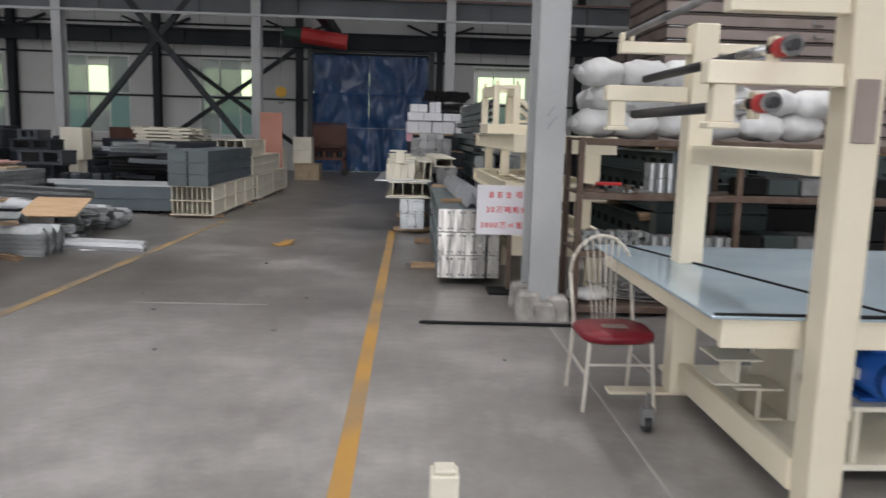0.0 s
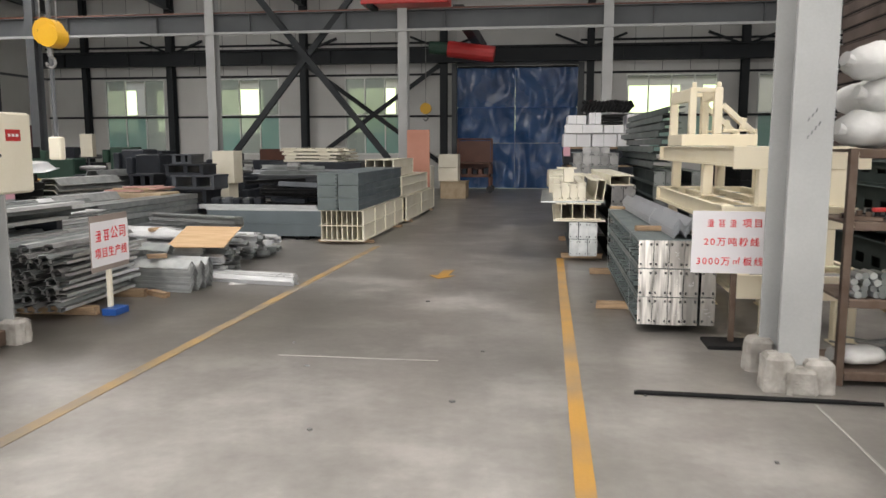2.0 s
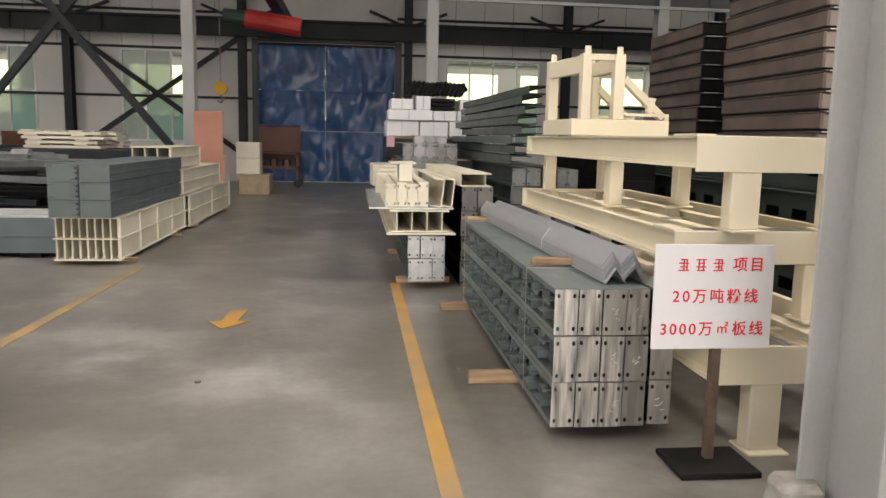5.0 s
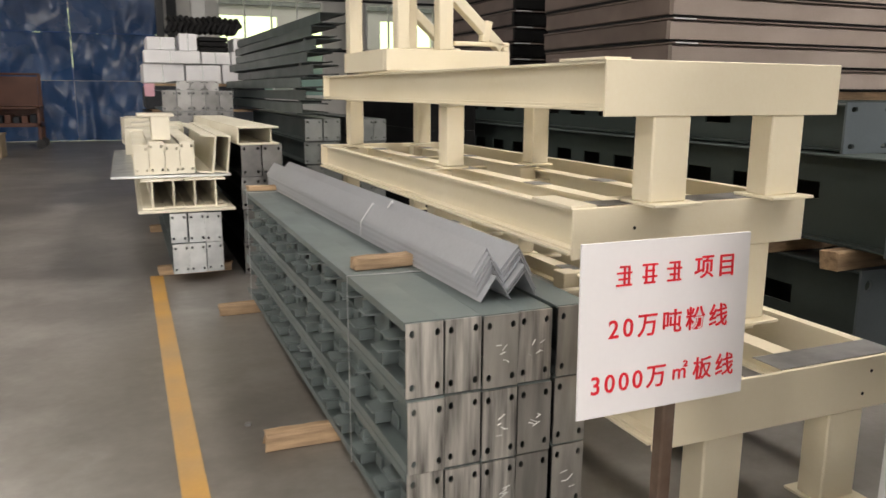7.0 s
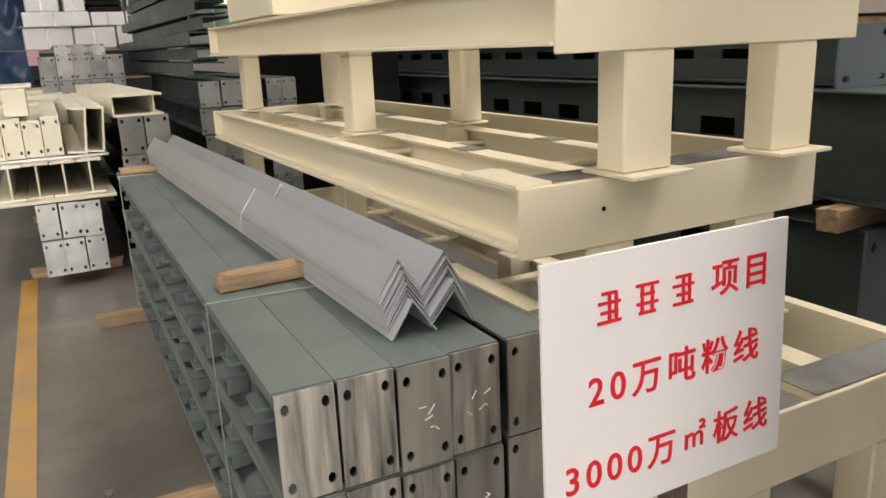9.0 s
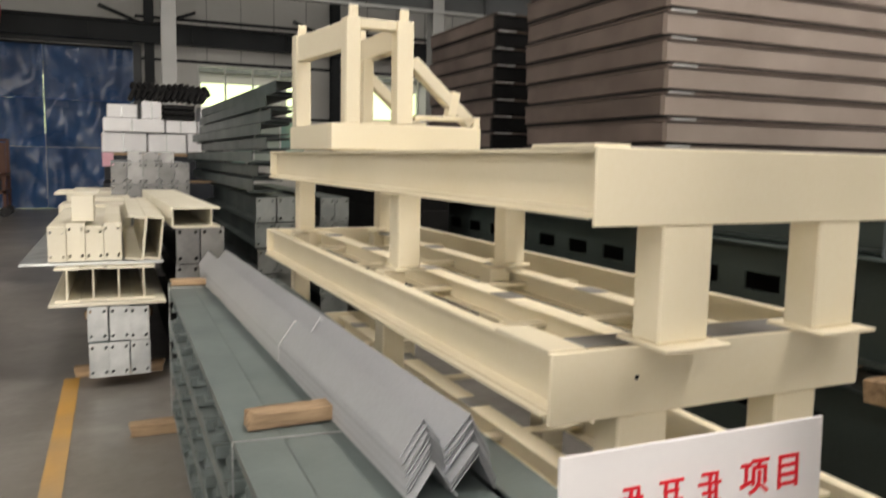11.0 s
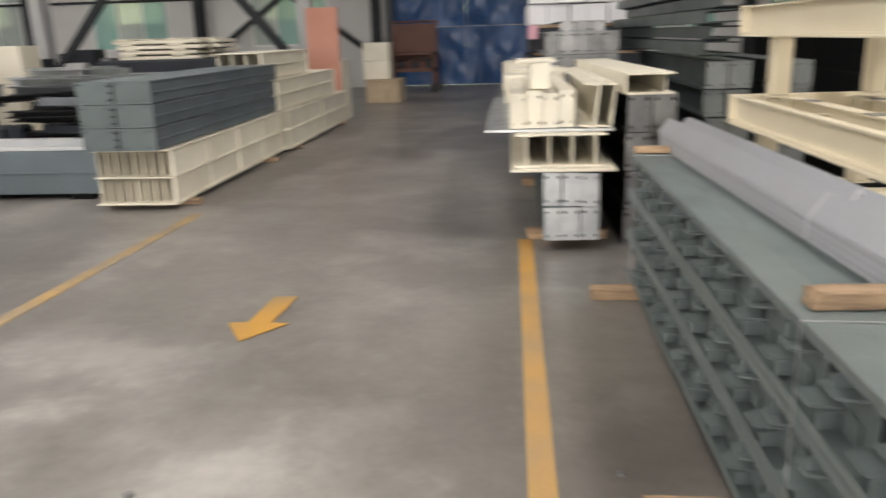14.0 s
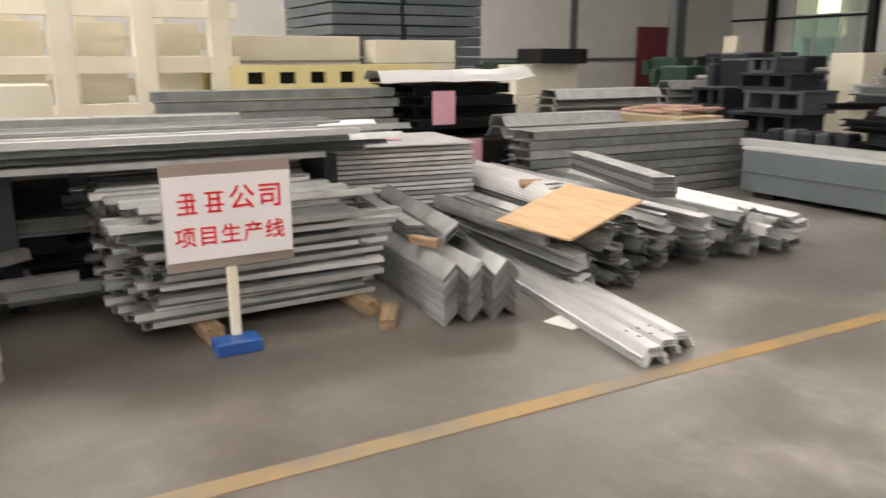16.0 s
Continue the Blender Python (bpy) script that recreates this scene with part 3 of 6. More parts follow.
south = thing("wall_south", pose(0, YF, 0), "pale panelled wall with a wide open gate", "wall", kind="structure")
for bx in ((XL, -0.2, 0, -7.2, 0, H), (4.2, -0.2, 0, XR, 0, H), (-7.2, -0.2, 5.4, 4.2, 0, H)):
    part("wall_panel", block(*bx, c=0), WALL, south)
single("backdrop", Mesh().box(-30, -26, -1, 30, -25.9, 12), SKYGLOW, pose(0, 0, 0), "bright overcast yard outside the open gate", "backdrop", kind="structure")

# roof: sheets with open roof light strips, purlins and rafters
roof_z = lambda y: 8.9 - abs(y - 9.5) * 0.06
ceil = Mesh()
xs = [XL]
for rx in ROOFLIGHTS:
    xs += [rx - 0.6, rx + 0.6]
xs.append(XR)
for a, b in zip(xs[0::2], xs[1::2]):
    for y0, y1 in ((YF, 9.5), (9.5, YB + 0.2)):
        ceil.add([(a, y0, roof_z(y0)), (b, y0, roof_z(y0)), (b, y1, roof_z(y1)), (a, y1, roof_z(y1)),
                  (a, y0, roof_z(y0) + 0.08), (b, y0, roof_z(y0) + 0.08), (b, y1, roof_z(y1) + 0.08), (a, y1, roof_z(y1) + 0.08)],
                 [(3, 2, 1, 0), (4, 5, 6, 7), (0, 1, 5, 4), (1, 2, 6, 5), (2, 3, 7, 6), (3, 0, 4, 7)])
# faint glow added; the far right-hand strips replace plain roof sheeting
ROOFPANE = glow("milky_roof_light_sheet", (0.80, 0.82, 0.82), 0.32)
for rx in ROOFLIGHTS:
    rp = Mesh()
    for y0, y1 in ((YF, 9.5), (9.5, YB + 0.2)):
        rp.add([(rx - 0.6, y0, roof_z(y0) + 0.03), (rx + 0.6, y0, roof_z(y0) + 0.03), (rx + 0.6, y1, roof_z(y1) + 0.03), (rx - 0.6, y1, roof_z(y1) + 0.03),
                (rx - 0.6, y0, roof_z(y0) + 0.04), (rx + 0.6, y0, roof_z(y0) + 0.04), (rx + 0.6, y1, roof_z(y1) + 0.04), (rx - 0.6, y1, roof_z(y1) + 0.04)],
               [(3, 2, 1, 0), (4, 5, 6, 7), (0, 1, 5, 4), (1, 2, 6, 5), (2, 3, 7, 6), (3, 0, 4, 7)])
    single("roof_light", rp, ROOFPANE, pose(0, 0, 0), "milky roof light sheet with added glow", "roof light", kind="structure")
single("ceiling", ceil, ROOF, pose(0, 0, 0), "grey ribbed metal roof seen from below", "ceiling", kind="structure")
pur = Mesh()
for i in range(29):
    y = YF + 0.8 + i * 1.5
    z = roof_z(y)
    pur.box(XL, y - 0.035, z - 0.2, XR, y + 0.035, z - 0.01)
single("roof_purlins", pur, GALVDARK, pose(0, 0, 0), "thin steel purlins under the roof sheets", "roof beam", kind="structure")
COLS = [-15.35, -9.88, -4.4, 1.07, 6.55, 12.0]
for cx in (-20.6, *COLS):
    for y0, y1 in ((YF, 9.5), (9.5, YB)):
        r = Mesh()
        za, zb = roof_z(y0) - 0.2, roof_z(y1) - 0.2
        for dz0, dz1, w in ((-0.5, -0.48, 0.1), (-0.48, -0.02, 0.006), (-0.02, 0, 0.1)):
            r.add([(cx + sx, y, z + d) for d in (dz0, dz1) for y, z in ((y0, za), (y1, zb)) for sx in (-w, w)],
                  [(0, 1, 3, 2), (4, 6, 7, 5), (0, 4, 5, 1), (2, 3, 7, 6), (0, 2, 6, 4), (1, 5, 7, 3)])
        single("rafter", r, GIRDER, pose(0, 0, 0), "dark grey steel roof rafter", "roof beam", "roof rafters", kind="structure")


def column(x, y, w, d, material, top, label, foot=False):
    c = thing("column", pose(x, y, 0), label, "column", kind="structure")
    sh = Mesh().box(-w / 2, -d / 2, 0, w / 2, -d / 2 + 0.018, top, 0.003).box(-w / 2, d / 2 - 0.018, 0, w / 2, d / 2, top, 0.003)
    sh.box(-0.006, -d / 2 + 0.018, 0, 0.006, d / 2 - 0.018, top)
    part("shaft", sh, material, c)
    return c


def lump(r, h, seed, sx=1.0, sy=1.0):
    """A rough rounded block of cast concrete."""
    m = Mesh()
    n, rows = 20, 8
    vs = []
    for k in range(rows + 1):
        z = h * k / rows
        s = 1.0 - 0.10 * (k / rows) ** 3 - (0.22 if k == rows else 0)
        for i in range(n):
            a = 2 * math.pi * i / n
            sq = 1 / max(abs(math.cos(a)), abs(math.sin(a))) ** 0.9
            q = r * s * sq * (1 + 0.13 * noise.noise(Vector((math.cos(a) * 2.2 + seed, math.sin(a) * 2.2, z * 9))) + 0.05 * noise.noise(Vector((math.cos(a) * 7 + seed, math.sin(a) * 7, z * 25))))
            vs.append((q * sx * math.cos(a), q * sy * math.sin(a), z))
    fs = [(k * n + i, k * n + (i + 1) % n, (k + 1) * n + (i + 1) % n, (k + 1) * n + i) for k in range(rows) for i in range(n)]
    fs.append(tuple(range(rows * n, rows * n + n)))
    return m.add(vs, fs)


def near_column(x, y0, y1, label):
    c = column(x, (y0 + y1) / 2, 0.26, y1 - y0, COLUMN, 8.1, label)
    d = (y1 - y0) / 2
    for k, (ax, ay, h) in enumerate(((-0.13, -d, 0.25), (0.12, -d, 0.22), (-0.13, d, 0.24), (0.13, d, 0.2), (0.0, -d - 0.05, 0.17))):
        part("concrete_foot", lump(0.10, h, k * 3.1 + x), CONCBLOCK, c, "chipped white concrete foot", pose(ax, ay, 0))
    part("base_infill", block(-0.11, -d + 0.06, 0, 0.11, d - 0.06, 0.13, c=0.01), RUST, c, "brick-red base infill")
    return c


col_a = near_column(1.215, 6.5, 6.98, "tall pale grey steel column standing on chipped concrete feet")
for k in range(7):
    part("scuff_mark", Mesh().rod((-0.03 + 0.022 * (k % 4), -0.2412, 1.66 + 0.028 * k), (-0.022 + 0.022 * (k % 4), -0.2412, 1.685 + 0.028 * k), 0.0028, 5), GIRDER, col_a, "dark scribbled mark")
near_column(-4.93, 6.5, 6.95, "tall pale grey steel column carrying a control cabinet")
for cx in COLS:
    column(cx, 22.4, 0.26, 0.36, COLUMN if cx != -15.35 else GIRDER, 8.0, "slim grey steel hall column between stacks")
    column(cx, YB - 0.3, 0.26, 0.34, BEAM, 7.5, "dark steel column against the back wall")
column(-19.0, YB - 0.3, 0.2, 0.3, BEAM, 7.5, "dark steel column against the back wall")
for yy, mt, nm in ((22.4, GIRDER, "grey crane runway beam on the hall columns"), (30.45, BEAM, "dark crane runway beam along the back wall")):
    rb = thing("crane_beam", pose(0, yy, 4.74), nm, "beam", kind="structure")
    part("beam", Mesh().prism(section("I", 0.26, 0.54, 0.014, 0.02), XL, XR).turned(pose(0, 0, 0, 0, 0, -90)), mt, rb)
    part("crane_rail", block(XL, -0.03, 0.545, XR, 0.03, 0.60), ORANGE if yy < 25 else BEAM, rb)
    part("conductor_rail", block(XL, -0.2, -0.04, XR, -0.14, 0.03), COLUMN, rb) if yy < 25 else None
    for i in range(14):
        part("stiffener", block(XL + 1.2 + i * 2.74, -0.12, 0.02, XL + 1.215 + i * 2.74, -0.008, 0.52, c=0), mt, rb)


def brace(a, b, y, w=0.16):
    a, b = Vector((a[0], 0, a[1])), Vector((b[0], 0, b[1]))
    ln = (b - a).length
    ang = math.degrees(math.atan2(b.z - a.z, b.x - a.x))
    m = Mesh().box(0, -0.06, -w / 2, ln, -0.048, w / 2).box(0, -0.048, -w / 2, ln, 0.06, -w / 2 + 0.012).box(0, -0.048, w / 2 - 0.012, ln, 0.06, w / 2)
    return single("cross_brace", m, BEAM, Matrix.Translation((a.x, y, a.z)) @ pose(0, 0, 0, 0, -ang, 0), "dark steel diagonal bracing between columns", "brace", "cross bracing", kind="structure")


brace((-9.7, 1.0), (-4.6, 7.2), 22.45)
brace((-9.7, 7.2), (-4.6, 1.0), 22.3)
brace((-9.7, 1.0), (-4.5, 4.7), 30.6)
brace((-9.7, 4.7), (-4.5, 1.0), 30.5)
for cx in (*COLS[:4], 6.55):
    for s in (-1, 1):
        brace((cx + s * 0.14, 5.0 + 0.3), (cx + s * 1.3, 5.75), 30.8, 0.08)


# ---------------- right-hand side of the aisle ----------------
# bundle of perforated channels with end plates
CW, CH, CL = 0.128, 0.246, 3.42
body_mesh = {}


def channel_mesh(open_side, length, w, h, material):
    key = (open_side, length, w, h, material.name)
    if key not in body_mesh:
        body_mesh[key] = Mesh().prism(section("C", w - 0.0016, h - 0.004, 0.075 if open_side else 0.006, 0.008), 0, length).data("channel_body", material)
    return body_mesh[key]


def channel(m, w, h, length, body, plate_mat, group, label, open_side=False, cleats=False, scribble=False):
    t = thing("steel_channel", m, label, "steel channel", group)
    if cleats:
        # flanged channel, its recessed web punched with slots
        xw = -w / 2 + 0.078
        part("flange", Mesh().box(-w / 2, 0, 0.001, w / 2 - 0.0008, length, 0.009).box(-w / 2, 0, 0.009, -w / 2 + 0.007, length, 0.03), body, t)
        part("flange", Mesh().box(-w / 2, 0, h - 0.010, w / 2 - 0.0008, length, h - 0.002).box(-w / 2, 0, h - 0.03, -w / 2 + 0.007, length, h - 0.010), body, t)
        ys, holes, y, k = [0.0], set(), 0.16 + cleats * 0.09, 0
        while y < length - 0.2:
            ys += [y, y + 0.11]
            holes.add((2 * k + 1, 1))
            y += 0.28
            k += 1
        ys.append(length)
        part("web", plate(ys, [0.010, h * 0.32, h * 0.68, h - 0.011], holes, 0, 0.007).turned(pose(xw, 0, 0, 0, 0, 90)), body, t)
        if "tab" not in body_mesh:
            d = 0.078
            body_mesh["tab"] = Mesh().add([(0, 0, 0), (-d, 0.025, -0.004), (-d, 0.11, -0.004), (0, 0.13, 0), (0, 0, 0.007), (-d, 0.025, 0.003), (-d, 0.11, 0.003), (0, 0.13, 0.007)],
                                          [(3, 2, 1, 0), (4, 5, 6, 7), (0, 1, 5, 4), (1, 2, 6, 5), (2, 3, 7, 6), (3, 0, 4, 7)]).data("cleat", body)
            body_mesh["ear"] = Mesh().box(-0.012, 0, 0, 0, 0.085, 0.05, 0.004).box(-0.07, 0.07, 0.004, -0.012, 0.078, 0.046, 0.002).data("ear", body)
        for q in range(k):
            yy = 0.16 + cleats * 0.09 + 0.28 * q
            part("cleat", body_mesh["tab"], body, t, "", pose(xw - 0.007, yy - 0.03 + rnd(-0.01, 0.01), h * 0.29 + rnd(-0.006, 0.006)))
            part("cleat", body_mesh["tab"], body, t, "", pose(xw - 0.007, yy - 0.14 + rnd(-0.02, 0.02), h * 0.64 + rnd(-0.006, 0.006)))
            part("ear", body_mesh["ear"], body, t, "", pose(xw - 0.007, yy + 0.13 + rnd(-0.015, 0.015), h * 0.62))
            part("ear", body_mesh["ear"], body, t, "", pose(xw - 0.007, yy - 0.10 + rnd(-0.015, 0.015), h * 0.12))
    else:
        part("channel_body", channel_mesh(open_side, length, w, h, body), body, t)
    key = ("plate", w, h, plate_mat.name)
    if key not in body_mesh:
        body_mesh[key] = end_plate(w - 0.006, h - 0.006).data("end_plate", plate_mat)
    part("end_plate", body_mesh[key], plate_mat, t, "bare steel end plate with four slots", pose(0, -0.002, 0))
    if scribble:
        for a in range(5):
            x0, z0 = rnd(-0.03, 0.02), h * (0.35 + 0.05 * a) + rnd(-0.01, 0.01)
            part("chalk_mark", Mesh().rod((x0, -0.0115, z0), (x0 + rnd(0.008, 0.03), -0.0115, z0 + rnd(-0.012, 0.02)), 0.0016, 5), SHEET, t, "white chalk scribble")
    return t


BX, BY = 0.335, 8.0
for r in range(3):
    for c in range(5):
        gap = 0.02 if c == 4 else 0
        mm = pose(BX + CW * (c + 0.5) + gap + rnd(-0.001, 0.001), BY + rnd(-0.008, 0.008) + (0.012 if c == 4 else 0), 0.075 + CH * r + 0.002 * r)
        dark_end = c == 4 or c == 3 and r < 2 or c == 2 and r == 2
        channel(mm, CW, CH, CL, GREYGREEN, DARKPLATE if dark_end else STEEL, "channels of the large bundle", "grey-green primed steel channel stacked in a bundle",
                False, (r % 2) + 1 if c == 0 else 0, (r, c) in ((2, 2), (2, 3), (1, 2), (1, 3), (0, 2), (0, 4)))


def batten(m, l, w=0.07, h=0.05, label="rough sawn timber batten under a steel stack"):
    k, n = Mesh(), max(4, int(l / 0.07))
    ring = ((-0.5, 0.06), (-0.44, 0), (0.44, 0), (0.5, 0.06), (0.5, 0.92), (0.43, 1), (-0.43, 1), (-0.5, 0.92))
    vs = []
    for i in range(n + 1):
        wob = noise.noise(Vector((i * 0.4, m.translation.x * 3, m.translation.y * 3))) * 0.006
        for a, b in ring:
            end = rnd(-0.014, 0.014) if i in (0, n) else 0
            vs.append((l * (i / n - 0.5) + end, w * a + wob + rnd(-0.002, 0.002), h * b + (rnd(-0.004, 0) if b > 0.5 else 0)))
    fs = [(i * 8 + q, i * 8 + (q + 1) % 8, i * 8 + 8 + (q + 1) % 8, i * 8 + 8 + q) for i in range(n) for q in range(8)]
    k.add(vs, [tuple(range(7, -1, -1)), tuple(range(n * 8, n * 8 + 8)), *fs])
    return single("timber_batten", k, WOOD, m, label, "timber", "timber battens")


batten(pose(0.60, 11.13, 0.0), 1.0, 0.09, 0.072)
batten(pose(0.56, 9.0, 0.0), 1.0, 0.09, 0.072)
TOPZ = 0.075 + 3 * CH
batten(pose(0.51, 8.75, TOPZ + 0.004, 0, 0, 4), 0.24, 0.075, 0.048, "rough timber batten lying on the channel bundle")
batten(pose(0.46, 11.32, TOPZ + 0.004, 0, 0, -3), 0.22, 0.08, 0.035, "rough timber batten lying on the channel bundle")
tie = thing("wire_tie", pose(0, 8.62, 0), "thin galvanised wire tied round the channel bundle", "wire")
part("wire", Mesh().path([(0.329, 0, 0.07), (0.329, 0.02, TOPZ + 0.004), (0.99, -0.02, TOPZ + 0.004)], 0.0024, 6), GALV, tie)
tie2 = thing("wire_tie", pose(0, 11.2, 0), "thin galvanised wire tied round the channel bundle", "wire")
part("wire", Mesh().path([(0.329, 0, 0.07), (0.329, 0.02, TOPZ + 0.004), (0.99, -0.02, TOPZ + 0.004)], 0.0024, 6), GALV, tie2)

# two nests of angles on top
ang = Mesh().prism(section("V", 0.118, 0.084, 0.003), 0, 3.4).data("angle", ANGLEGREY)
for side, (x0, skew, tilt) in enumerate(((0.70, 1.9, 0), (0.797, 1.9, 6))):
    for k in range(8):
        mm = pose(x0, 8.13 + rnd(-0.015, 0.015) + 0.009 * k - side * 0.01, TOPZ + 0.005 + 0.0115 * k + 0.008 * side, 0, tilt, skew)
        single("steel_angle", ang, ANGLEGREY, mm, "grey steel angle nested in a tied bundle", "steel angle", "angles on the channel bundle")
tie3 = thing("wire_tie", pose(0, 9.35, 0), "thin wire tied round the nested angles", "wire")
part("wire", Mesh().path([(0.59, 0, TOPZ + 0.02), (0.592, 0, TOPZ + 0.085), (0.651, 0, TOPZ + 0.17), (0.70, 0, TOPZ + 0.108), (0.746, 0, TOPZ + 0.177), (0.81, 0, TOPZ + 0.02)], 0.003, 6), GALVBRIGHT, tie3)


# ---- lettering ----
def words(text, size, m, parent, spread=1.12, material=REDTEXT):
    cu = bpy.data.curves.new("lettering", "FONT")
    cu.body, cu.size, cu.extrude, cu.offset = text, size, 0.0012, size * 0.008
    cu.align_x, cu.align_y = "CENTER", "CENTER"
    cu.materials.append(material)
    cu.space_character = spread
    ob = new("lettering", cu)
    ob.parent = parent
    ob.matrix_basis = m
    return ob


def strokes(parent, m, size, n, spread=1.12):
    """n plain name characters drawn as groups of red bars, size high."""
    for i in range(n):
        x0 = i * size * spread
        s = size * 0.42
        for k in range(4):
            z = -s + k * s * 0.62
            ww = s * (0.95, 0.7, 0.9, 0.6)[(k + i) % 4]
            part("name_stroke", Mesh().box(x0 - ww, -0.0024, z, x0 + ww, 0, z + size * 0.085), REDTEXT, parent, "", m)
        for xx in (-0.45, 0.4) if i % 2 else (0.0, 0.55):
            part("name_stroke", Mesh().box(x0 + xx * s - size * 0.045, -0.0027, -s, x0 + xx * s + size * 0.045, 0, s), REDTEXT, parent, "", m)


sign = thing("notice_sign", pose(1.0, 7.6, 0), "white notice board with red writing on a thin dark post", "sign")
part("base_plate", block(-0.16, -0.12, 0, 0.24, 0.2, 0.03), BLACK, sign)
part("post", block(0.03, 0.045, 0.03, 0.075, 0.09, 1.02), RUST, sign)
board = part("board", Mesh().box(-0.3, 0.004, 0, 0.3, 0.012, 0.5, 0.001), WHITE, sign, "white board", pose(0.003, 0.012, 0.6, -2, 0.4, 1.5))
U = pose(0, -0.0015, 0, 90, 0, 0)
strokes(board, pose(-0.158, 0.003, 0.402), 0.066, 3, 1.32)
words("项目", 0.074, pose(0.168, 0.0025, 0.402, 90, 0, 0), board, 1.3)
words("20万吨粉线", 0.074, pose(0.01, 0.0025, 0.25, 90, 0, 0), board, 1.34)
words("3000万", 0.074, pose(-0.128, 0.0025, 0.093, 90, 0, 0), board, 1.3)
words("㎡", 0.062, pose(0.052, 0.0025, 0.095, 90, 0, 0), board, 1.0)
words("板线", 0.074, pose(0.182, 0.0025, 0.093, 90, 0, 0), board, 1.3)


# ---- stack of cream trestle frames ----
def trestle(m, length, width, height, beam, label, n_inner=2):
    """A welded frame: two long sides, end plates, six legs with foot plates, inner bars."""
    t = thing("steel_trestle", m, label, "trestle", "stacked cream trestles")
    z1, z0 = height, height - beam
    side = Mesh().prism(section("C", 0.05, beam * 0.82, 0.008, 0.01), 0.012, length)
    sb = side.data("side_beam", CREAM)
    zs = z1 - beam * 0.82 - 0.004
    part("side_beam", sb, CREAM, t, "", pose(0.03, 0, zs))
    part("side_beam", sb, CREAM, t, "", pose(width - 0.03, length + 0.012, zs, 0, 0, 180))
    for dz in (-0.012, beam * 0.82 + 0.0005):
        part("side_flange", Mesh().box(-0.012, 0.013, zs + dz, 0.1, length - 0.001, zs + dz + 0.0115, 0.002), CREAM, t) if dz < 0 else None
    part("end_fascia", Mesh().box(0, 0, z0, width, 0.012, z1, 0.003), CREAM, t)
    part("end_fascia", Mesh().box(0, length, z0 + beam * 0.2, width, length + 0.012, z1, 0.003), CREAM, t)
    part("top_lip", Mesh().box(0.0, 0.0125, z1 - 0.003, 0.11, 0.3, z1 + 0.008, 0.001), CREAM, t)
    leg = Mesh().box(-0.085, -0.055, 0.012, 0.085, 0.055, z0 + 0.001, 0.006)
    lm = leg.data("leg", CREAM)
    fm = Mesh().box(-0.10, -0.105, 0, 0.12, 0.10, 0.012, 0.002).data("foot_plate", CREAM)
    fm2 = Mesh().box(-0.07, -0.07, 0, 0.075, 0.07, 0.010, 0.002).data("foot_plate", CREAM)
    lm2 = Mesh().box(-0.052, -0.055, 0.012, 0.052, 0.055, z0 + 0.001, 0.005).data("leg", CREAM)
    for lx, ly in ((0.305, 0.06), (width - 0.255, 0.06), (0.15, length * 0.44), (0.68, length * 0.44), (0.185, length - 0.19), (0.735, length - 0.19)):
        part("leg", lm if ly < 0.1 else lm2, CREAM, t, "", pose(lx, ly, 0))
        part("foot_plate", fm if ly < 0.1 else fm2, CREAM, t, "", pose(lx, ly, 0))
        part("leg_head", Mesh().box(lx - 0.052, ly - 0.055, z0 + 0.002, lx + 0.052, ly + 0.055, z1 - 0.012, 0.004), CREAM, t) if ly > 0.2 else None
    inner = Mesh().prism(section("I", 0.09, beam * 0.5, 0.008, 0.009), 0.02, length - 0.01).data("inner_bar", CREAM)
    for k in range(n_inner):
        part("inner_bar", inner, CREAM, t, "", pose(width * (k + 1) / (n_inner + 1), 0, z1 - beam * 0.62))
    for k in range(4):
        yy = length * (0.18 + 0.22 * k)
        part("cross_bar", Mesh().box(0.095, yy - 0.03, z1 - beam * 0.45, width - 0.095, yy + 0.03, z1 - beam * 0.36, 0.003), CREAM, t)
        for q in range(n_inner):
            xx = width * (q + 1) / (n_inner + 1)
            part("pad", Mesh().box(xx - 0.045, yy + 0.2, z1 - beam * 0.115, xx + 0.045, yy + 0.32, z1 - beam * 0.1), DULLSTEEL, t, "dark rubber pad")
    part("worn_strip", Mesh().box(0.115, 0.03, z1 + 0.0003, width * 0.34, 0.14, z1 + 0.0025), DULLSTEEL, t, "scuffed dark packing strip")
    part("worn_strip", Mesh().box(width * 0.48, 0.014, z1 + 0.0003, width - 0.02, 0.15, z1 + 0.0025), DULLSTEEL, t, "scuffed dark packing strip")
    for bx, bz in {0.52: (), 0.522: ((0.24, 0.55),), 0.565: ((0.83, 0.3), (0.86, 0.72))}[height]:
        part("bolt_hole", Mesh().rod((width * bx, -0.0012, z0 + beam * bz), (width * bx, 0.002, z0 + beam * bz), 0.007, 8), BLACK, t)
    return t


trestle(pose(1.095, 7.765, 0, 0, 0, 0.5), 3.7, 1.13, 0.565, 0.2, "cream painted steel trestle frame standing on the floor")
trestle(pose(1.062, 8.245, 0.569, 0, 0, 1.0), 3.6, 1.135, 0.522, 0.19, "cream painted steel trestle stacked in the middle of a pile")
trestle(pose(1.125, 8.172, 1.0945, 0, 0, 1.7), 3.62, 1.13, 0.52, 0.195, "cream painted steel trestle stacked on top of the pile")

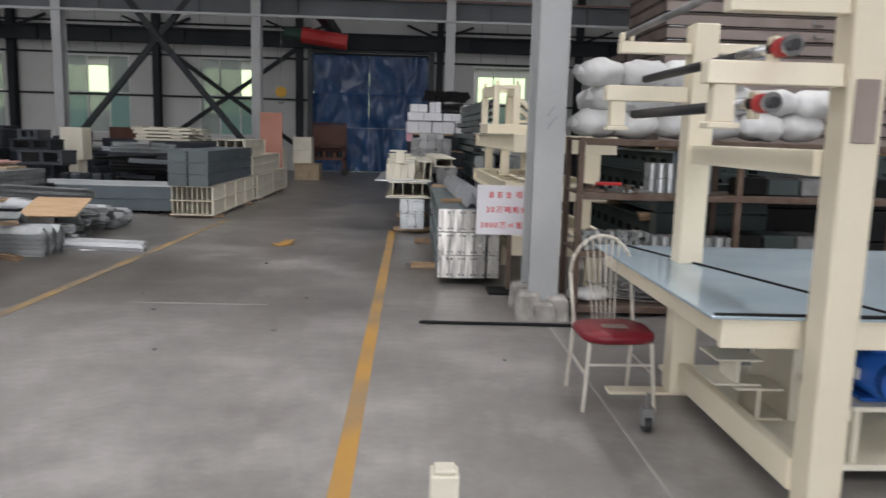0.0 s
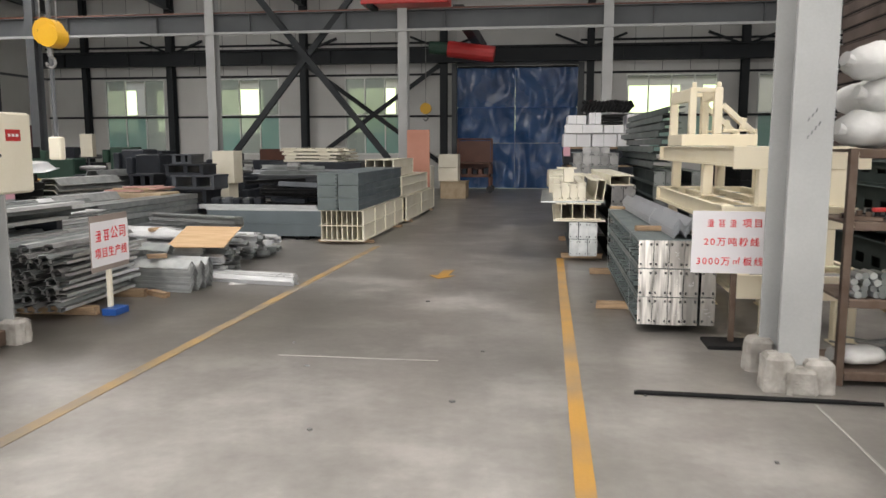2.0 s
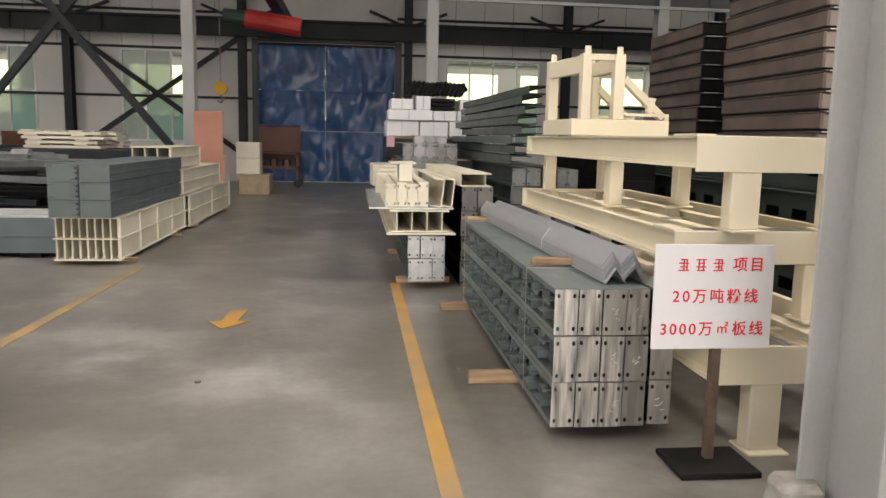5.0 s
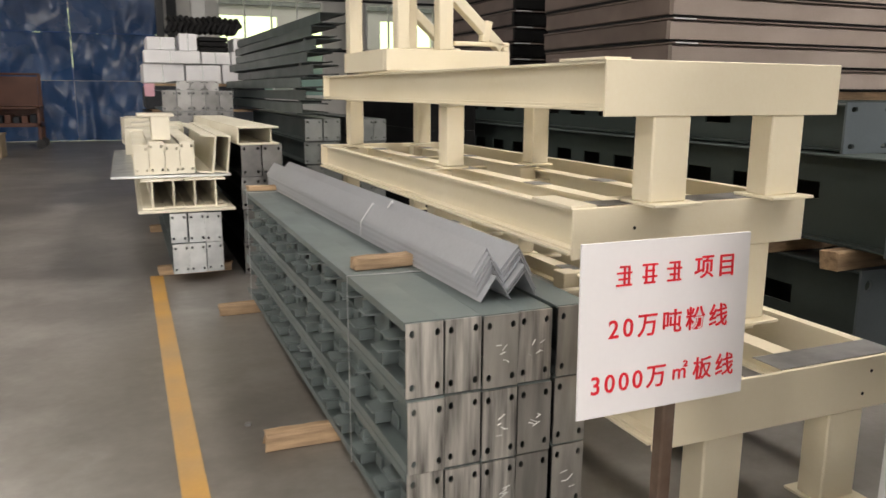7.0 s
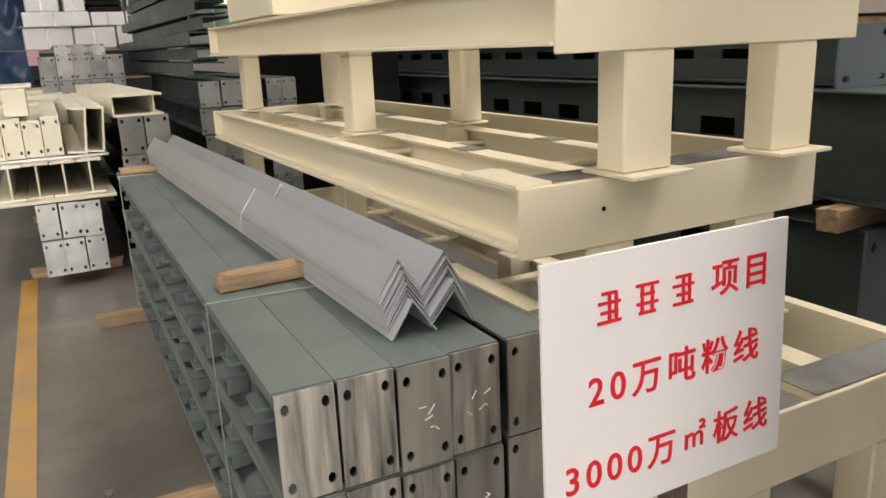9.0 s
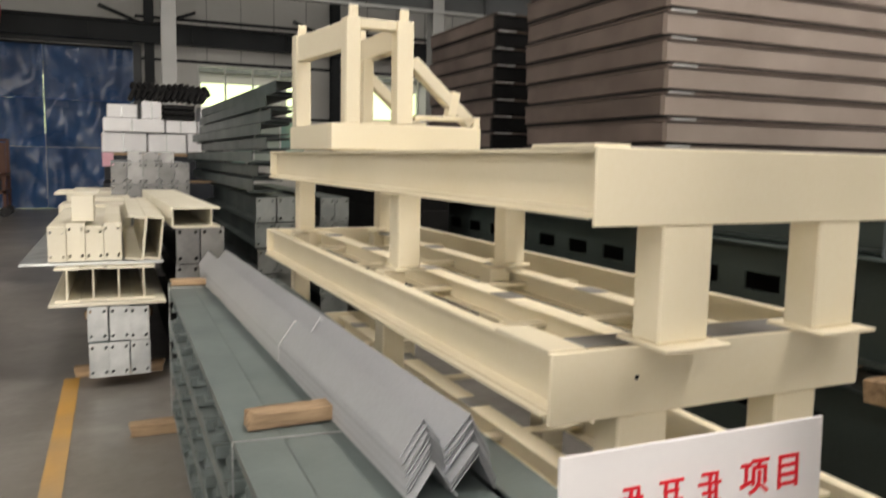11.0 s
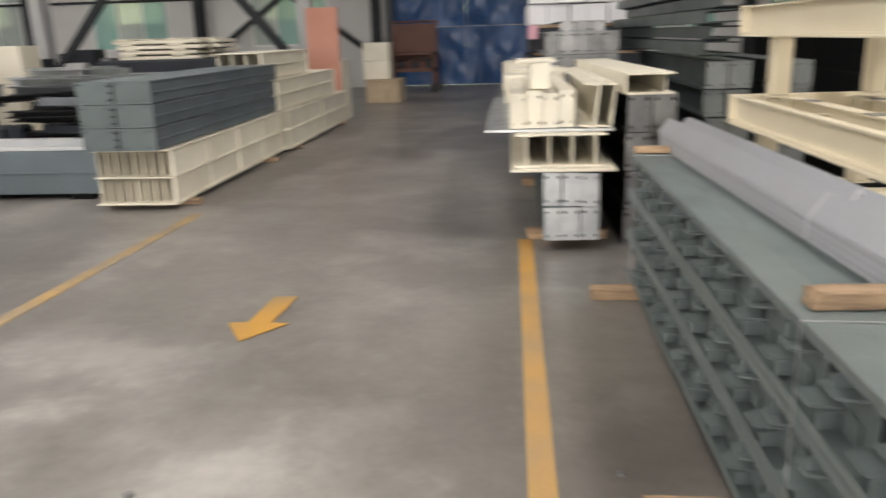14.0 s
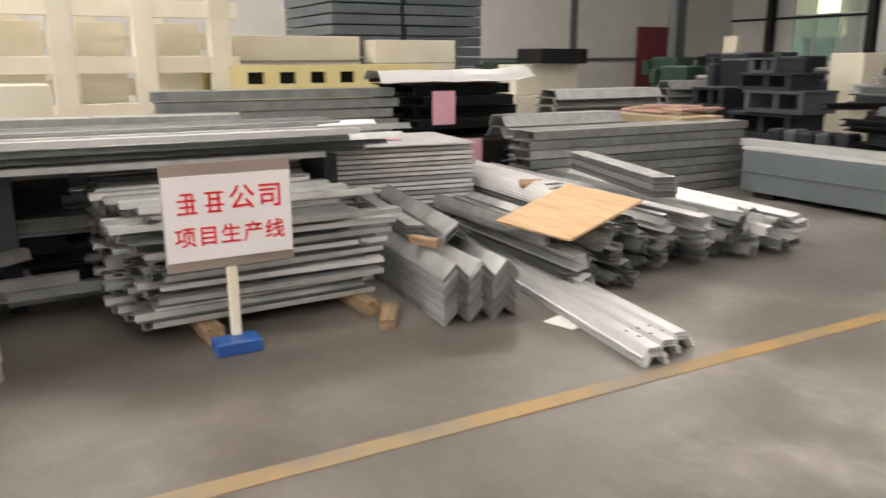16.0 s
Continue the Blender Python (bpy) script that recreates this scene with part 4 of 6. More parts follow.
# welded cage on the trestles
cage = thing("welded_frame", pose(1.05, 10.35, 1.621, 0, 0, 1.5), "cream welded steel cage frame standing on the trestles", "steel frame")
for bx in ((0, 0, 0, 0.83, 0.06, 0.13), (0, 0.8, 0, 0.83, 0.86, 0.13), (0, 0.06, 0, 0.06, 0.8, 0.13), (0.77, 0.06, 0, 0.83, 0.8, 0.13)):
    part("base_rail", block(*bx), CREAM, cage)
for px, py, pw in ((0.075, 0, 0.075), (0.345, 0, 0.09), (0, 0.72, 0.09), (0.36, 0.72, 0.09)):
    part("post", block(px, py, 0.131, px + pw, py + 0.09, 0.65), CREAM, cage)
    part("lug", Mesh().box(px + 0.02, py + 0.02, 0.651, px + 0.07, py + 0.035, 0.71, 0.004).rod((px + 0.045, py + 0.015, 0.685), (px + 0.045, py + 0.04, 0.685), 0.01, 8), CREAM, cage)
for bx in ((0.15, 0.01, 0.60, 0.345, 0.08, 0.648), (0.09, 0.73, 0.59, 0.36, 0.8, 0.64), (0.37, 0.09, 0.52, 0.44, 0.72, 0.64)):
    part("top_rail", block(*bx), CREAM, cage)
part("top_rail", block(-0.03, 0, 0.5, 0.03, 0.635, 0.64), CREAM, cage, "", pose(0.11, 0.088, 0, 0, 0, 6.3))
for py in (0.01, 0.74):
    d = Mesh().box(0, 0, -0.03, 0.46, 0.08, 0.03, 0.004)
    part("diagonal", d, CREAM, cage, "", pose(0.44, py, 0.46, 0, 42, 0))
    part("raised_rail", block(0.451, py, 0.16, 0.83, py + 0.06, 0.185), CREAM, cage)
    part("raised_post", block(0.79, py, 0.131, 0.83, py + 0.06, 0.16), CREAM, cage)
    part("stub", Mesh().box(-0.025, 0, 0, 0.025, 0.06, 0.13, 0.003), CREAM, cage, "", pose(0.66, py, 0.185, 0, 12, 0))
part("inner_plate", block(0.3, 0.4, 0.0, 0.36, 0.46, 0.5), CREAM, cage)


# ---- dark green slotted beams behind the trestles ----
def green_beam(x, y0, z, h, length, slots, label):
    t = thing("slotted_beam", pose(x, y0, z), label, "steel beam", "dark green beams")
    # web as a holed plate along y
    ys = [0.0]
    holes = set()
    pitch = 0.43
    y = 0.505
    i = 0
    while slots and y + 0.3 < length:
        ys += [y, y + 0.235]
        holes.add((2 * i + 1, 1))
        i += 1
        y += pitch
    ys.append(length)
    web = plate(ys, [0.012, h * 0.46, h * 0.66, h - 0.012], holes, 0, 0.012).turned(pose(0.1, 0, 0, 0, 0, 90))
    part("web", web, DARKGREEN, t)
    part("top_flange", block(0, 0, h - 0.012, 0.34, length, h), DARKGREEN, t)
    part("bottom_flange", block(0, 0, 0, 0.34, length, 0.012), DARKGREEN, t)
    # black sheet inside the beam paints the shade seen through the slots
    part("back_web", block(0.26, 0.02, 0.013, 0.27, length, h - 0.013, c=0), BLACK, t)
    e = end_plate(0.36, h + 0.02, 0.014)
    part("end_plate", e, SLATE if slots else DARKGREEN, t, "painted end plate with bolt holes", pose(0.17, -0.001, -0.01))
    return t


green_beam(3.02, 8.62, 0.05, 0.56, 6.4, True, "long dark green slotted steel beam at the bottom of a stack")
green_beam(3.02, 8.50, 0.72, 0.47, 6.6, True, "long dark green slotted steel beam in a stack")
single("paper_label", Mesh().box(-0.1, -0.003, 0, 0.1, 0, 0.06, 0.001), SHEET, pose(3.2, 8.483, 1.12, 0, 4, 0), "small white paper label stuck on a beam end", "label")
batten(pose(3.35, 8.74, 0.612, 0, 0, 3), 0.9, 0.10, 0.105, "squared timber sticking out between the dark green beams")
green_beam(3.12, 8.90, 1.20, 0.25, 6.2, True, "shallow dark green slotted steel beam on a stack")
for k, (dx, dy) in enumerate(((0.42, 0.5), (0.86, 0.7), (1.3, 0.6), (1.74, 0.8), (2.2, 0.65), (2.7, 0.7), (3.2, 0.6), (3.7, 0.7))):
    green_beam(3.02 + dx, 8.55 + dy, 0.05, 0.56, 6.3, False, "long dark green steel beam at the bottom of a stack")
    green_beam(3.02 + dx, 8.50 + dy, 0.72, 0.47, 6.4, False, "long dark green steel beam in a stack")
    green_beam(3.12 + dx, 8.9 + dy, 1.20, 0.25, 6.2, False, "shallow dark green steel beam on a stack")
for yy in (9.2, 11.5, 14.0):
    batten(pose(4.9, yy, 0.612), 4.1, 0.09, 0.105, "squared timber between the dark green beams")
    batten(pose(4.9, yy, 0.0), 4.1, 0.09, 0.05, "squared timber under the dark green beams")

# ---- brown steel trays stacked on the beams ----
SH = 0.187


def tray_stack(x, y, w, d, z, n, label, group, lip=TAUPE):
    shared = {}
    for k in range(n):
        t = thing("steel_tray", pose(x + rnd(-0.02, 0.02), y + rnd(-0.02, 0.02), z + SH * k), label, "steel tray", group)
        if not shared:
            shared["skin_front"] = Mesh().prism([(0, 0.022), (0.0, 0.02), (0.05, 0.02), (0.05, 0.15), (0.02, 0.165), (0, 0.165)], 0, w).turned(pose(0, 0, 0, 0, 0, -90)).data("front_lip", lip)
            shared["body"] = Mesh().box(0, 0.052, 0.022, w, d, 0.165, 0.006).data("body", BROWN)
            shared["rim"] = Mesh().box(-0.01, -0.012, 0.168, w + 0.01, d, 0.181, 0.003).data("rim", BROWN)
            shared["clip"] = Mesh().box(0.0, -0.018, 0.17, 0.22, 0.0, 0.183, 0.002).data("clip", GALVBRIGHT)
            shared["foot"] = Mesh().box(0.01, 0.02, 0, w - 0.01, d - 0.02, 0.021, 0.002).data("foot", BLACK)
        part("body", shared["body"], BROWN, t)
        part("front_lip", shared["skin_front"], lip, t, "paler folded front edge, black where it paints a shaded open end", pose(0, 0.05, 0))
        part("rim", shared["rim"], BROWN, t)
        part("foot", shared["foot"], BLACK, t)
        part("clip", shared["clip"], GALVBRIGHT, t, "shiny rubbed corner", pose(0.02, 0, 0))
        part("clip", shared["clip"], GALVBRIGHT, t, "shiny rubbed corner", pose(w - 0.3, 0, 0))
        if k in (8, 9, 10):
            part("hook", Mesh().box(w * 0.55, -0.04, 0.06, w * 0.55 + 0.16, 0.0, 0.075, 0.003).box(w * 0.55, -0.04, 0.075, w * 0.55 + 0.03, 0.0, 0.12, 0.003), DULLSTEEL, t)


tray_stack(3.62, 11.02, 3.85, 2.0, 1.53, 16, "brown primed steel tray with a paler front edge", "brown trays of the tall stack")
# black lips paint the dark gaps of this stack's open ends
tray_stack(3.98, 14.4, 3.4, 1.9, 1.53, 9, "dark brown primed steel tray in a second stack", "brown trays of the far stack", BLACK)
for yy in (11.2, 12.8):
    batten(pose(5.5, yy, 1.452), 3.7, 0.09, 0.076, "squared timber under the brown trays")
under = thing("slotted_beam_row", pose(3.4, 15.2, 0), "dark steel beams carrying the far tray stack", "steel beam")
part("beam", block(0.4, 0, 0, 4.0, 1.6, 1.529, c=0.02), DARKGREEN, under)
single("steel_screen", Mesh().box(0, 0, 0, 0.06, 6, 3.1, 0.01).box(-0.03, -0.03, 1.6, 0.06, 6.03, 1.64, 0.005), PALE, pose(9.4, 11.0, 0), "tall pale cream steel panel standing behind the trays", "panel")


# ---- bundles farther along the aisle ----
def plate_bundle(x, y, nx, nz, w, h, length, body, plate_mat, z0, group, label):
    for r in range(nz):
        for c in range(nx):
            channel(pose(x + w * (c + 0.5) + rnd(-0.004, 0.004), y + rnd(-0.03, 0.03), z0 + h * r), w, h, length, body, plate_mat, group, label)


plate_bundle(-0.135, 12.15, 3, 2, 0.13, 0.24, 3.0, GREYGREEN, GALV, 0.08, "channels of the small bundle", "grey steel channel with a bright end plate")
for yy in (12.5, 14.6):
    batten(pose(0.06, yy, 0.0), 0.6, 0.08, 0.076)
single("steel_plate", Mesh().box(-0.36, 12.1, 0, 0.36, 15.2, 0.02, 0.003), PALE, pose(0, 0, 0.572, 0, 0, 0), "pale cream steel plate lying on a bundle", "steel plate")
ib = Mesh().prism(section("I", 0.15, 0.225, 0.010, 0.012), 0, 2.9).data("short_beam", PALE)
for k in range(4):
    single("short_beam", ib, PALE, pose(-0.25 + 0.158 * k, 12.2 + rnd(-0.03, 0.03), 0.594), "cream painted I-beam standing in a row", "steel beam", "row of cream beams")
single("steel_plate", Mesh().box(-0.54, 12.3, 0, 0.36, 15.2, 0.02, 0.003), GALV, pose(0, 0, 0.822), "thin grey steel plate lying on the cream beams", "steel plate")
cc = Mesh().prism(section("C", 0.12, 0.30, 0.012), 0, 2.6).data("cream_channel", PALE)
for k in range(4):
    channel(pose(-0.31 + 0.115 * k, 12.32 + 0.02 * k, 0.846), 0.115, 0.24 + 0.02 * (k % 2), 2.5, PALE, PALE, "cream channels on the plate", "cream painted channel with a drilled end plate")
for k in range(2):
    single("cream_channel", cc, PALE, pose(0.17 + 0.11 * k, 12.3, 0.85, 0, -14 + 20, 0), "cream channel leaning on its neighbour", "steel channel", "leaning cream channels")
tt = thing("cream_bracket", pose(-0.16, 12.42, 1.112), "cream welded T bracket on top of the channels", "bracket")
part("flange", block(-0.16, 0, 0.18, 0.12, 0.5, 0.2), PALE, tt)
part("web", block(-0.06, 0, 0, 0.08, 0.48, 0.179), PALE, tt)
for k in range(5):
    bx, by = -0.42 + 0.07 * (k % 2), 14.4 + 0.7 * k
    single("cream_block", block(0, 0, 0, 0.55, 0.6, 0.26 + 0.03 * (k % 3)), PALE, pose(bx, by, 0.846, 0, 0, rnd(-6, 6)), "cream painted steel box section lying on the pile", "steel box", "cream boxes on the pile")
plate_bundle(0.44, 12.3, 2, 4, 0.165, 0.27, 3.0, BLACK, DULLSTEEL, 0.0, "channels of the black bundle", "black steel channel with a drilled end plate")
bc = thing("cream_box_channel", pose(0.58, 12.2, 1.073, 0, 0, 2), "open-ended cream box section lying on the black bundle", "steel channel")
for bx in ((-0.16, 0, 0, 0.16, 3.0, 0.014), (-0.16, 0, 0.13, 0.16, 3.0, 0.144), (-0.16, 0.05, 0.014, -0.15, 3.0, 0.13), (0.10, 0.05, 0.014, 0.112, 3.0, 0.13)):
    part("wall", block(*bx, c=0.002), PALE, bc)
plate_bundle(0.02, 15.8, 5, 6, 0.165, 0.25, 2.6, SLATE, DULLSTEEL, 0.0, "channels of the grey bundle", "grey steel channel with a dull end plate")
plate_bundle(0.19, 15.85, 3, 1, 0.165, 0.12, 2.4, SLATE, DULLSTEEL, 1.494, "channels of the grey bundle", "grey steel channel with a dull end plate")

# white wrapped boxes on a dark stack
dk = thing("crate_stack", pose(-0.1, 18.9, 0), "dark timber and steel stack carrying white boxes", "crate")
for k in range(4):
    part("layer", block(0.02 * (k % 2), 0, 0.4 * k, 1.85, 2.2, 0.4 * k + 0.36, c=0.01), DARK, dk)
    part("bearer", block(0.1, 0.02, 0.4 * k + 0.361, 1.75, 2.15, 0.4 * k + 0.4, c=0.003), WOOD, dk)
WHITES = [(-0.10, 0, 0.62, 0.30), (0.53, 0, 0.55, 0.29), (1.09, 0, 0.70, 0.30), (-0.08, 0.302, 0.85, 0.2), (0.78, 0.302, 0.45, 0.19), (1.24, 0.302, 0.5, 0.2), (-0.02, 0.504, 0.42, 0.2), (0.45, 0.504, 0.28, 0.26), (1.28, 0.504, 0.36, 0.22)]
for bx, bz, bw, bh in WHITES:
    b = thing("white_box", pose(bx, 18.9 + rnd(-0.08, 0.04), 1.602 + bz, 0, 0, rnd(-1.5, 1.5)), "white wrapped box stacked on a dark pile", "box", "white wrapped boxes")
    part("carton", block(0, 0, 0, bw - 0.008, 0.9, bh - 0.004, c=0.012), WHITEBOX, b)
    part("strap", block(bw * 0.45, -0.003, 0.004, bw * 0.45 + 0.02, -0.0005, bh - 0.01, c=0), GALV, b)
coil = thing("chain_pile", pose(0.85, 19.0, 2.362), "dark pile of stacked chain plates on the white boxes", "chain")
for k in range(13):
    for j in range(2):
        part("link", Mesh().box(-0.035, 0, -0.09, 0.035, 0.38, 0.09, 0.02), BLACK, coil, "", pose(-0.52 + 0.085 * k + 0.04 * j, 0.02 * j, 0.10 + 0.1 * j + 0.012 * math.sin(k), 0, 28 - 56 * j + rnd(-6, 6), 0))
for k in range(3):
    single("dark_bar", block(0, 0, 0, 0.44, 0.6, 0.06), BLACK, pose(0.76, 18.92, 2.105 + 0.08 * k), "dark steel bar between the white boxes", "steel bar", "dark bars")
pk = Mesh().box(0.1, 0, 0.05, 0.25, 0.004, 0.25)
single("pink_label", pk, PINK, pose(-0.2, 18.88, 1.35), "pink paper label on the stack", "label")

# grey-green purlins piled behind the trestles
pc = Mesh().prism(section("Clip", 0.24, 0.092, 0.006), 0, 4.6).box(-0.1, 0.3, -0.0225, 0.1, 0.4, -0.0003).box(-0.1, 4.2, -0.0225, 0.1, 4.3, -0.0003).turned(pose(0, 4.6, 0, 0, 0, 180)).data("purlin", PURLIN)
for k in range(8):
    lean = 0.022 * k if k > 2 else 0
    single("purlin", pc, PURLIN, pose(1.19 + lean + 0.05 * (k % 2), 12.95 + rnd(-0.12, 0.05), 1.30 + 0.1145 * k, 0, 0, 1 + rnd(-0.5, 0.5)), "grey-green primed purlin in a leaning pile", "purlin", "purlins piled behind the trestles")
for r in range(6):
    for c in range(2):
        channel(pose(1.165 + 0.165 * c + 0.02 * (r % 2) + rnd(-0.01, 0.01), 12.9 + rnd(-0.06, 0.04), 0.21 * r), 0.165, 0.205, 3.6, PURLIN, GALVDARK, "channels behind the trestles", "dark grey channel with a drilled end plate", True)
plate_bundle(1.64, 12.95, 2, 6, 0.125, 0.208, 3.4, PURLIN, GALVDARK, 0.0, "channels behind the trestles", "dark grey channel with a drilled end plate")
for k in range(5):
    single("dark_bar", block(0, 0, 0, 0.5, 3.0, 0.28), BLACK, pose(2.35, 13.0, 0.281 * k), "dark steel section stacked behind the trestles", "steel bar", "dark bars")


# ---------------- shelf by the column ----------------
shelf = thing("steel_shelf", pose(1.50, 6.62, 0), "rusty angle-iron shelf loaded with steel parts", "shelf")
SW, SD = 2.9, 0.62
for px in (0, 1.43, SW - 0.05):
    for py in (0, SD - 0.05):
        part("upright", Mesh().box(px, py, 0, px + 0.05, py + 0.006, 1.60, 0.001).box(px, py + 0.006, 0, px + 0.006, py + 0.05, 1.60, 0.001), RUST, shelf)
SHELVES = [0.1, 0.60, 1.12, 1.595]
for z in SHELVES:
    part("shelf_board", block(0.007, 0.008, z - 0.02, SW - 0.007, SD - 0.01, z), RUST, shelf)
    part("rail", block(0.052, -0.004, z - 0.06, SW - 0.052, 0.006, z - 0.004), RUST, shelf)


def sack(m, l, w, h, seed, label="stuffed white woven sack lying on the shelf"):
    n, r = 20, 18
    vs = []
    for k in range(n + 1):
        u = k / n
        s = max(0.20, (1 - abs(2 * u - 1) ** 3.6)) ** 0.55
        for i in range(r):
            a = 2 * math.pi * i / r
            q = 1 + 0.20 * noise.noise(Vector((u * 4 + seed, math.cos(a) * 1.3, math.sin(a) * 1.3))) + 0.06 * noise.noise(Vector((u * 14 + seed, math.cos(a) * 4, math.sin(a) * 4)))
            vs.append((l * (u - 0.5), w / 2 * s * q * math.cos(a), h / 2 + h / 2 * s * q * math.sin(a) * (0.9 if math.sin(a) < 0 else 1)))
    fs = [(k * r + i, (k + 1) * r + i, (k + 1) * r + (i + 1) % r, k * r + (i + 1) % r) for k in range(n) for i in range(r)]
    fs += [tuple(range(r)), tuple(range((n + 1) * r - 1, n * r - 1, -1))]
    t = thing("sack", m, label, "sack", "white sacks on the shelf")
    part("bag", Mesh().add(vs, fs), BAG, t, smooth=True)
    part("tied_neck", Mesh().rod((-l / 2 + 0.01, 0, h / 2), (-l / 2 - 0.06, 0.01, h / 2 + 0.02), 0.03, 8, 0.05), BAG, t)
    return t


sk = 0
for r in range(3):
    for c in range(6):
        if r == 2 and c in (4, 5):
            continue
        sack(pose(1.66 + 0.37 * c + 0.14 * (r % 2) + rnd(-0.03, 0.03), 6.80 + rnd(-0.05, 0.05), 1.597 + 0.215 * r, rnd(-6, 6), rnd(-5, 5), rnd(-40, 35)), 0.44, 0.36, 0.26, sk * 2.3)
        if c % 2 == 0 and r < 2:
            sack(pose(1.78 + 0.37 * c, 7.08, 1.597 + 0.215 * r, 0, rnd(-4, 4), 90 + rnd(-25, 25)), 0.5, 0.40, 0.26, sk * 3.1)
        sk += 1

for k in range(14):
    col, row = k % 7, k // 7
    for z in (0.0, 0.135):
        single("steel_can", Mesh().rod((0, 0, 0), (0, 0, 0.13), 0.038, 12), GALV, pose(2.2 + 0.085 * col, 6.78 + 0.1 * row, 1.122 + z), "bright steel sleeve standing on the shelf", "steel sleeve", "steel sleeves on the shelf")
for k in range(26):
    x, y = rnd(1.62, 2.1), rnd(6.68, 7.05)
    single("loose_part", Mesh().box(-0.09, -0.02, 0, 0.09, 0.02, 0.03, 0.004).rod((0, 0, 0.03), (0.0, 0, 0.06), 0.02, 8), (DULLSTEEL, BLACK, GALVDARK, RUST)[k % 4], pose(x, y, 1.121, 0, rnd(0, 0), rnd(0, 180)), "small dark steel fitting on the shelf", "fitting", "loose fittings on the shelf")
single("red_tool", Mesh().box(-0.12, -0.02, 0, 0.12, 0.02, 0.03, 0.008), REDPAINT, pose(1.78, 6.65, 1.185, 0, 0, 10), "small red handled tool on the shelf", "tool")
for k in range(40):
    single("short_tube", Mesh().rod((0, -0.09, 0.026), (0, 0.09, 0.026), 0.025, 9), (GALV, GALVDARK)[k % 2], pose(1.6 + 0.06 * (k % 10) + rnd(-0.01, 0.01), 6.74 + rnd(-0.02, 0.02), 0.601 + 0.042 * (k // 10), 0, 0, rnd(-8, 8)), "short galvanised tube piled on the shelf", "tube", "short tubes on the shelf")
for k in range(16):
    single("steel_can", Mesh().rod((0, 0, 0), (0, 0, 0.13), 0.045, 12), GALV, pose(2.25 + 0.1 * (k % 8), 6.75 + 0.11 * (k // 8), 0.601), "bright steel sleeve standing on the shelf", "steel sleeve", "steel sleeves on the shelf")
for k in range(30):
    a = rnd(-30, 30)
    single("scrap_strip", Mesh().box(-0.22, -0.015, 0, 0.22, 0.015, 0.008), (GALVDARK, DULLSTEEL)[k % 2], pose(rnd(1.8, 2.6), rnd(6.75, 7.05), 0.101 + 0.009 * k * 0.7, rnd(-4, 4), rnd(-4, 4), a), "thin scrap steel strip on the bottom shelf", "steel strip", "scrap strips")
sack(pose(1.72, 6.82, 0.101, 0, 0, 20), 0.35, 0.24, 0.14, 9.0, "crumpled olive sack on the bottom shelf")
for k in range(20):
    single("stored_part", Mesh().box(-0.14, -0.1, 0, 0.14, 0.1, 0.16, 0.015), (BLACK, DARKGREEN, DULLSTEEL, RUST)[k % 4], pose(3.1 + 0.3 * (k % 4), 6.8 + 0.2 * ((k // 4) % 2), SHELVES[k // 8] + 0.001, 0, 0, rnd(-12, 12)), "dark steel part stored on the shelf", "steel part", "dark parts on the shelf")
single("steel_rod", Mesh().rod((0.13, 6.26, 0.014), (1.65, 6.22, 0.014), 0.013, 8).rod((0.15, 6.29, 0.012), (1.5, 6.25, 0.012), 0.011, 8), BLACK, pose(0, 0, 0), "pair of thin dark steel rods lying on the floor", "steel rod")

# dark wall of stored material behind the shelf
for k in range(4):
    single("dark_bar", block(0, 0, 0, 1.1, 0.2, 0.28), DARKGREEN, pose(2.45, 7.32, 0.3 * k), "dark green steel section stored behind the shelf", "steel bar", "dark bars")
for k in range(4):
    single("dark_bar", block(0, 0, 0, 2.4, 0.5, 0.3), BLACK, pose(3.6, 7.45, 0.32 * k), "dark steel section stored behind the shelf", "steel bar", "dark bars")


# ---------------- chair ----------------
chair = thing("metal_chair", pose(1.28, 4.42, 0, 0, 0, 2), "white enamelled tube chair with a red padded seat", "chair")
pts = []
for i in range(13):
    a = math.pi * i / 12
    pts.append((-0.2 * math.cos(a), 0.26 + 0.06, 0.74 + 0.24 * math.sin(a)))
back_pts = [(-0.19, 0.20, 0.44)] + pts + [(0.19, 0.20, 0.44)]
part("back_frame", Mesh().path(back_pts, 0.012, 8), CHAIRPAINT, chair, smooth=True)
for k in range(6):
    x = -0.085 + 0.034 * k
    part("back_slat", Mesh().path([(x * 0.8, 0.21, 0.45), (x, 0.27, 0.72), (x * 1.25, 0.315, 0.94 + 0.03 * (1 - abs(k - 2.5) / 2.5))], 0.005, 6), CHAIRPAINT, chair)
seat = Mesh()
n = 24
rings = [(0.9, 0.0), (1.0, 0.02), (1.0, 0.045), (0.93, 0.06), (0.6, 0.068)]
vs = []
for s, z in rings:
    for i in range(n):
        a = 2 * math.pi * i / n
        k = 1 / (abs(math.cos(a)) ** 4 + abs(math.sin(a)) ** 4) ** 0.25
        vs.append((0.225 * s * k * math.cos(a), 0.215 * s * k * math.sin(a), 0.405 + z))
fs = [(j * n + i, j * n + (i + 1) % n, (j + 1) * n + (i + 1) % n, (j + 1) * n + i) for j in range(4) for i in range(n)]
fs += [tuple(range(4 * n, 5 * n)), tuple(range(n - 1, -1, -1))]
part("seat", seat.add(vs, fs), REDCLOTH, chair, "dark red vinyl padded seat", smooth=True)
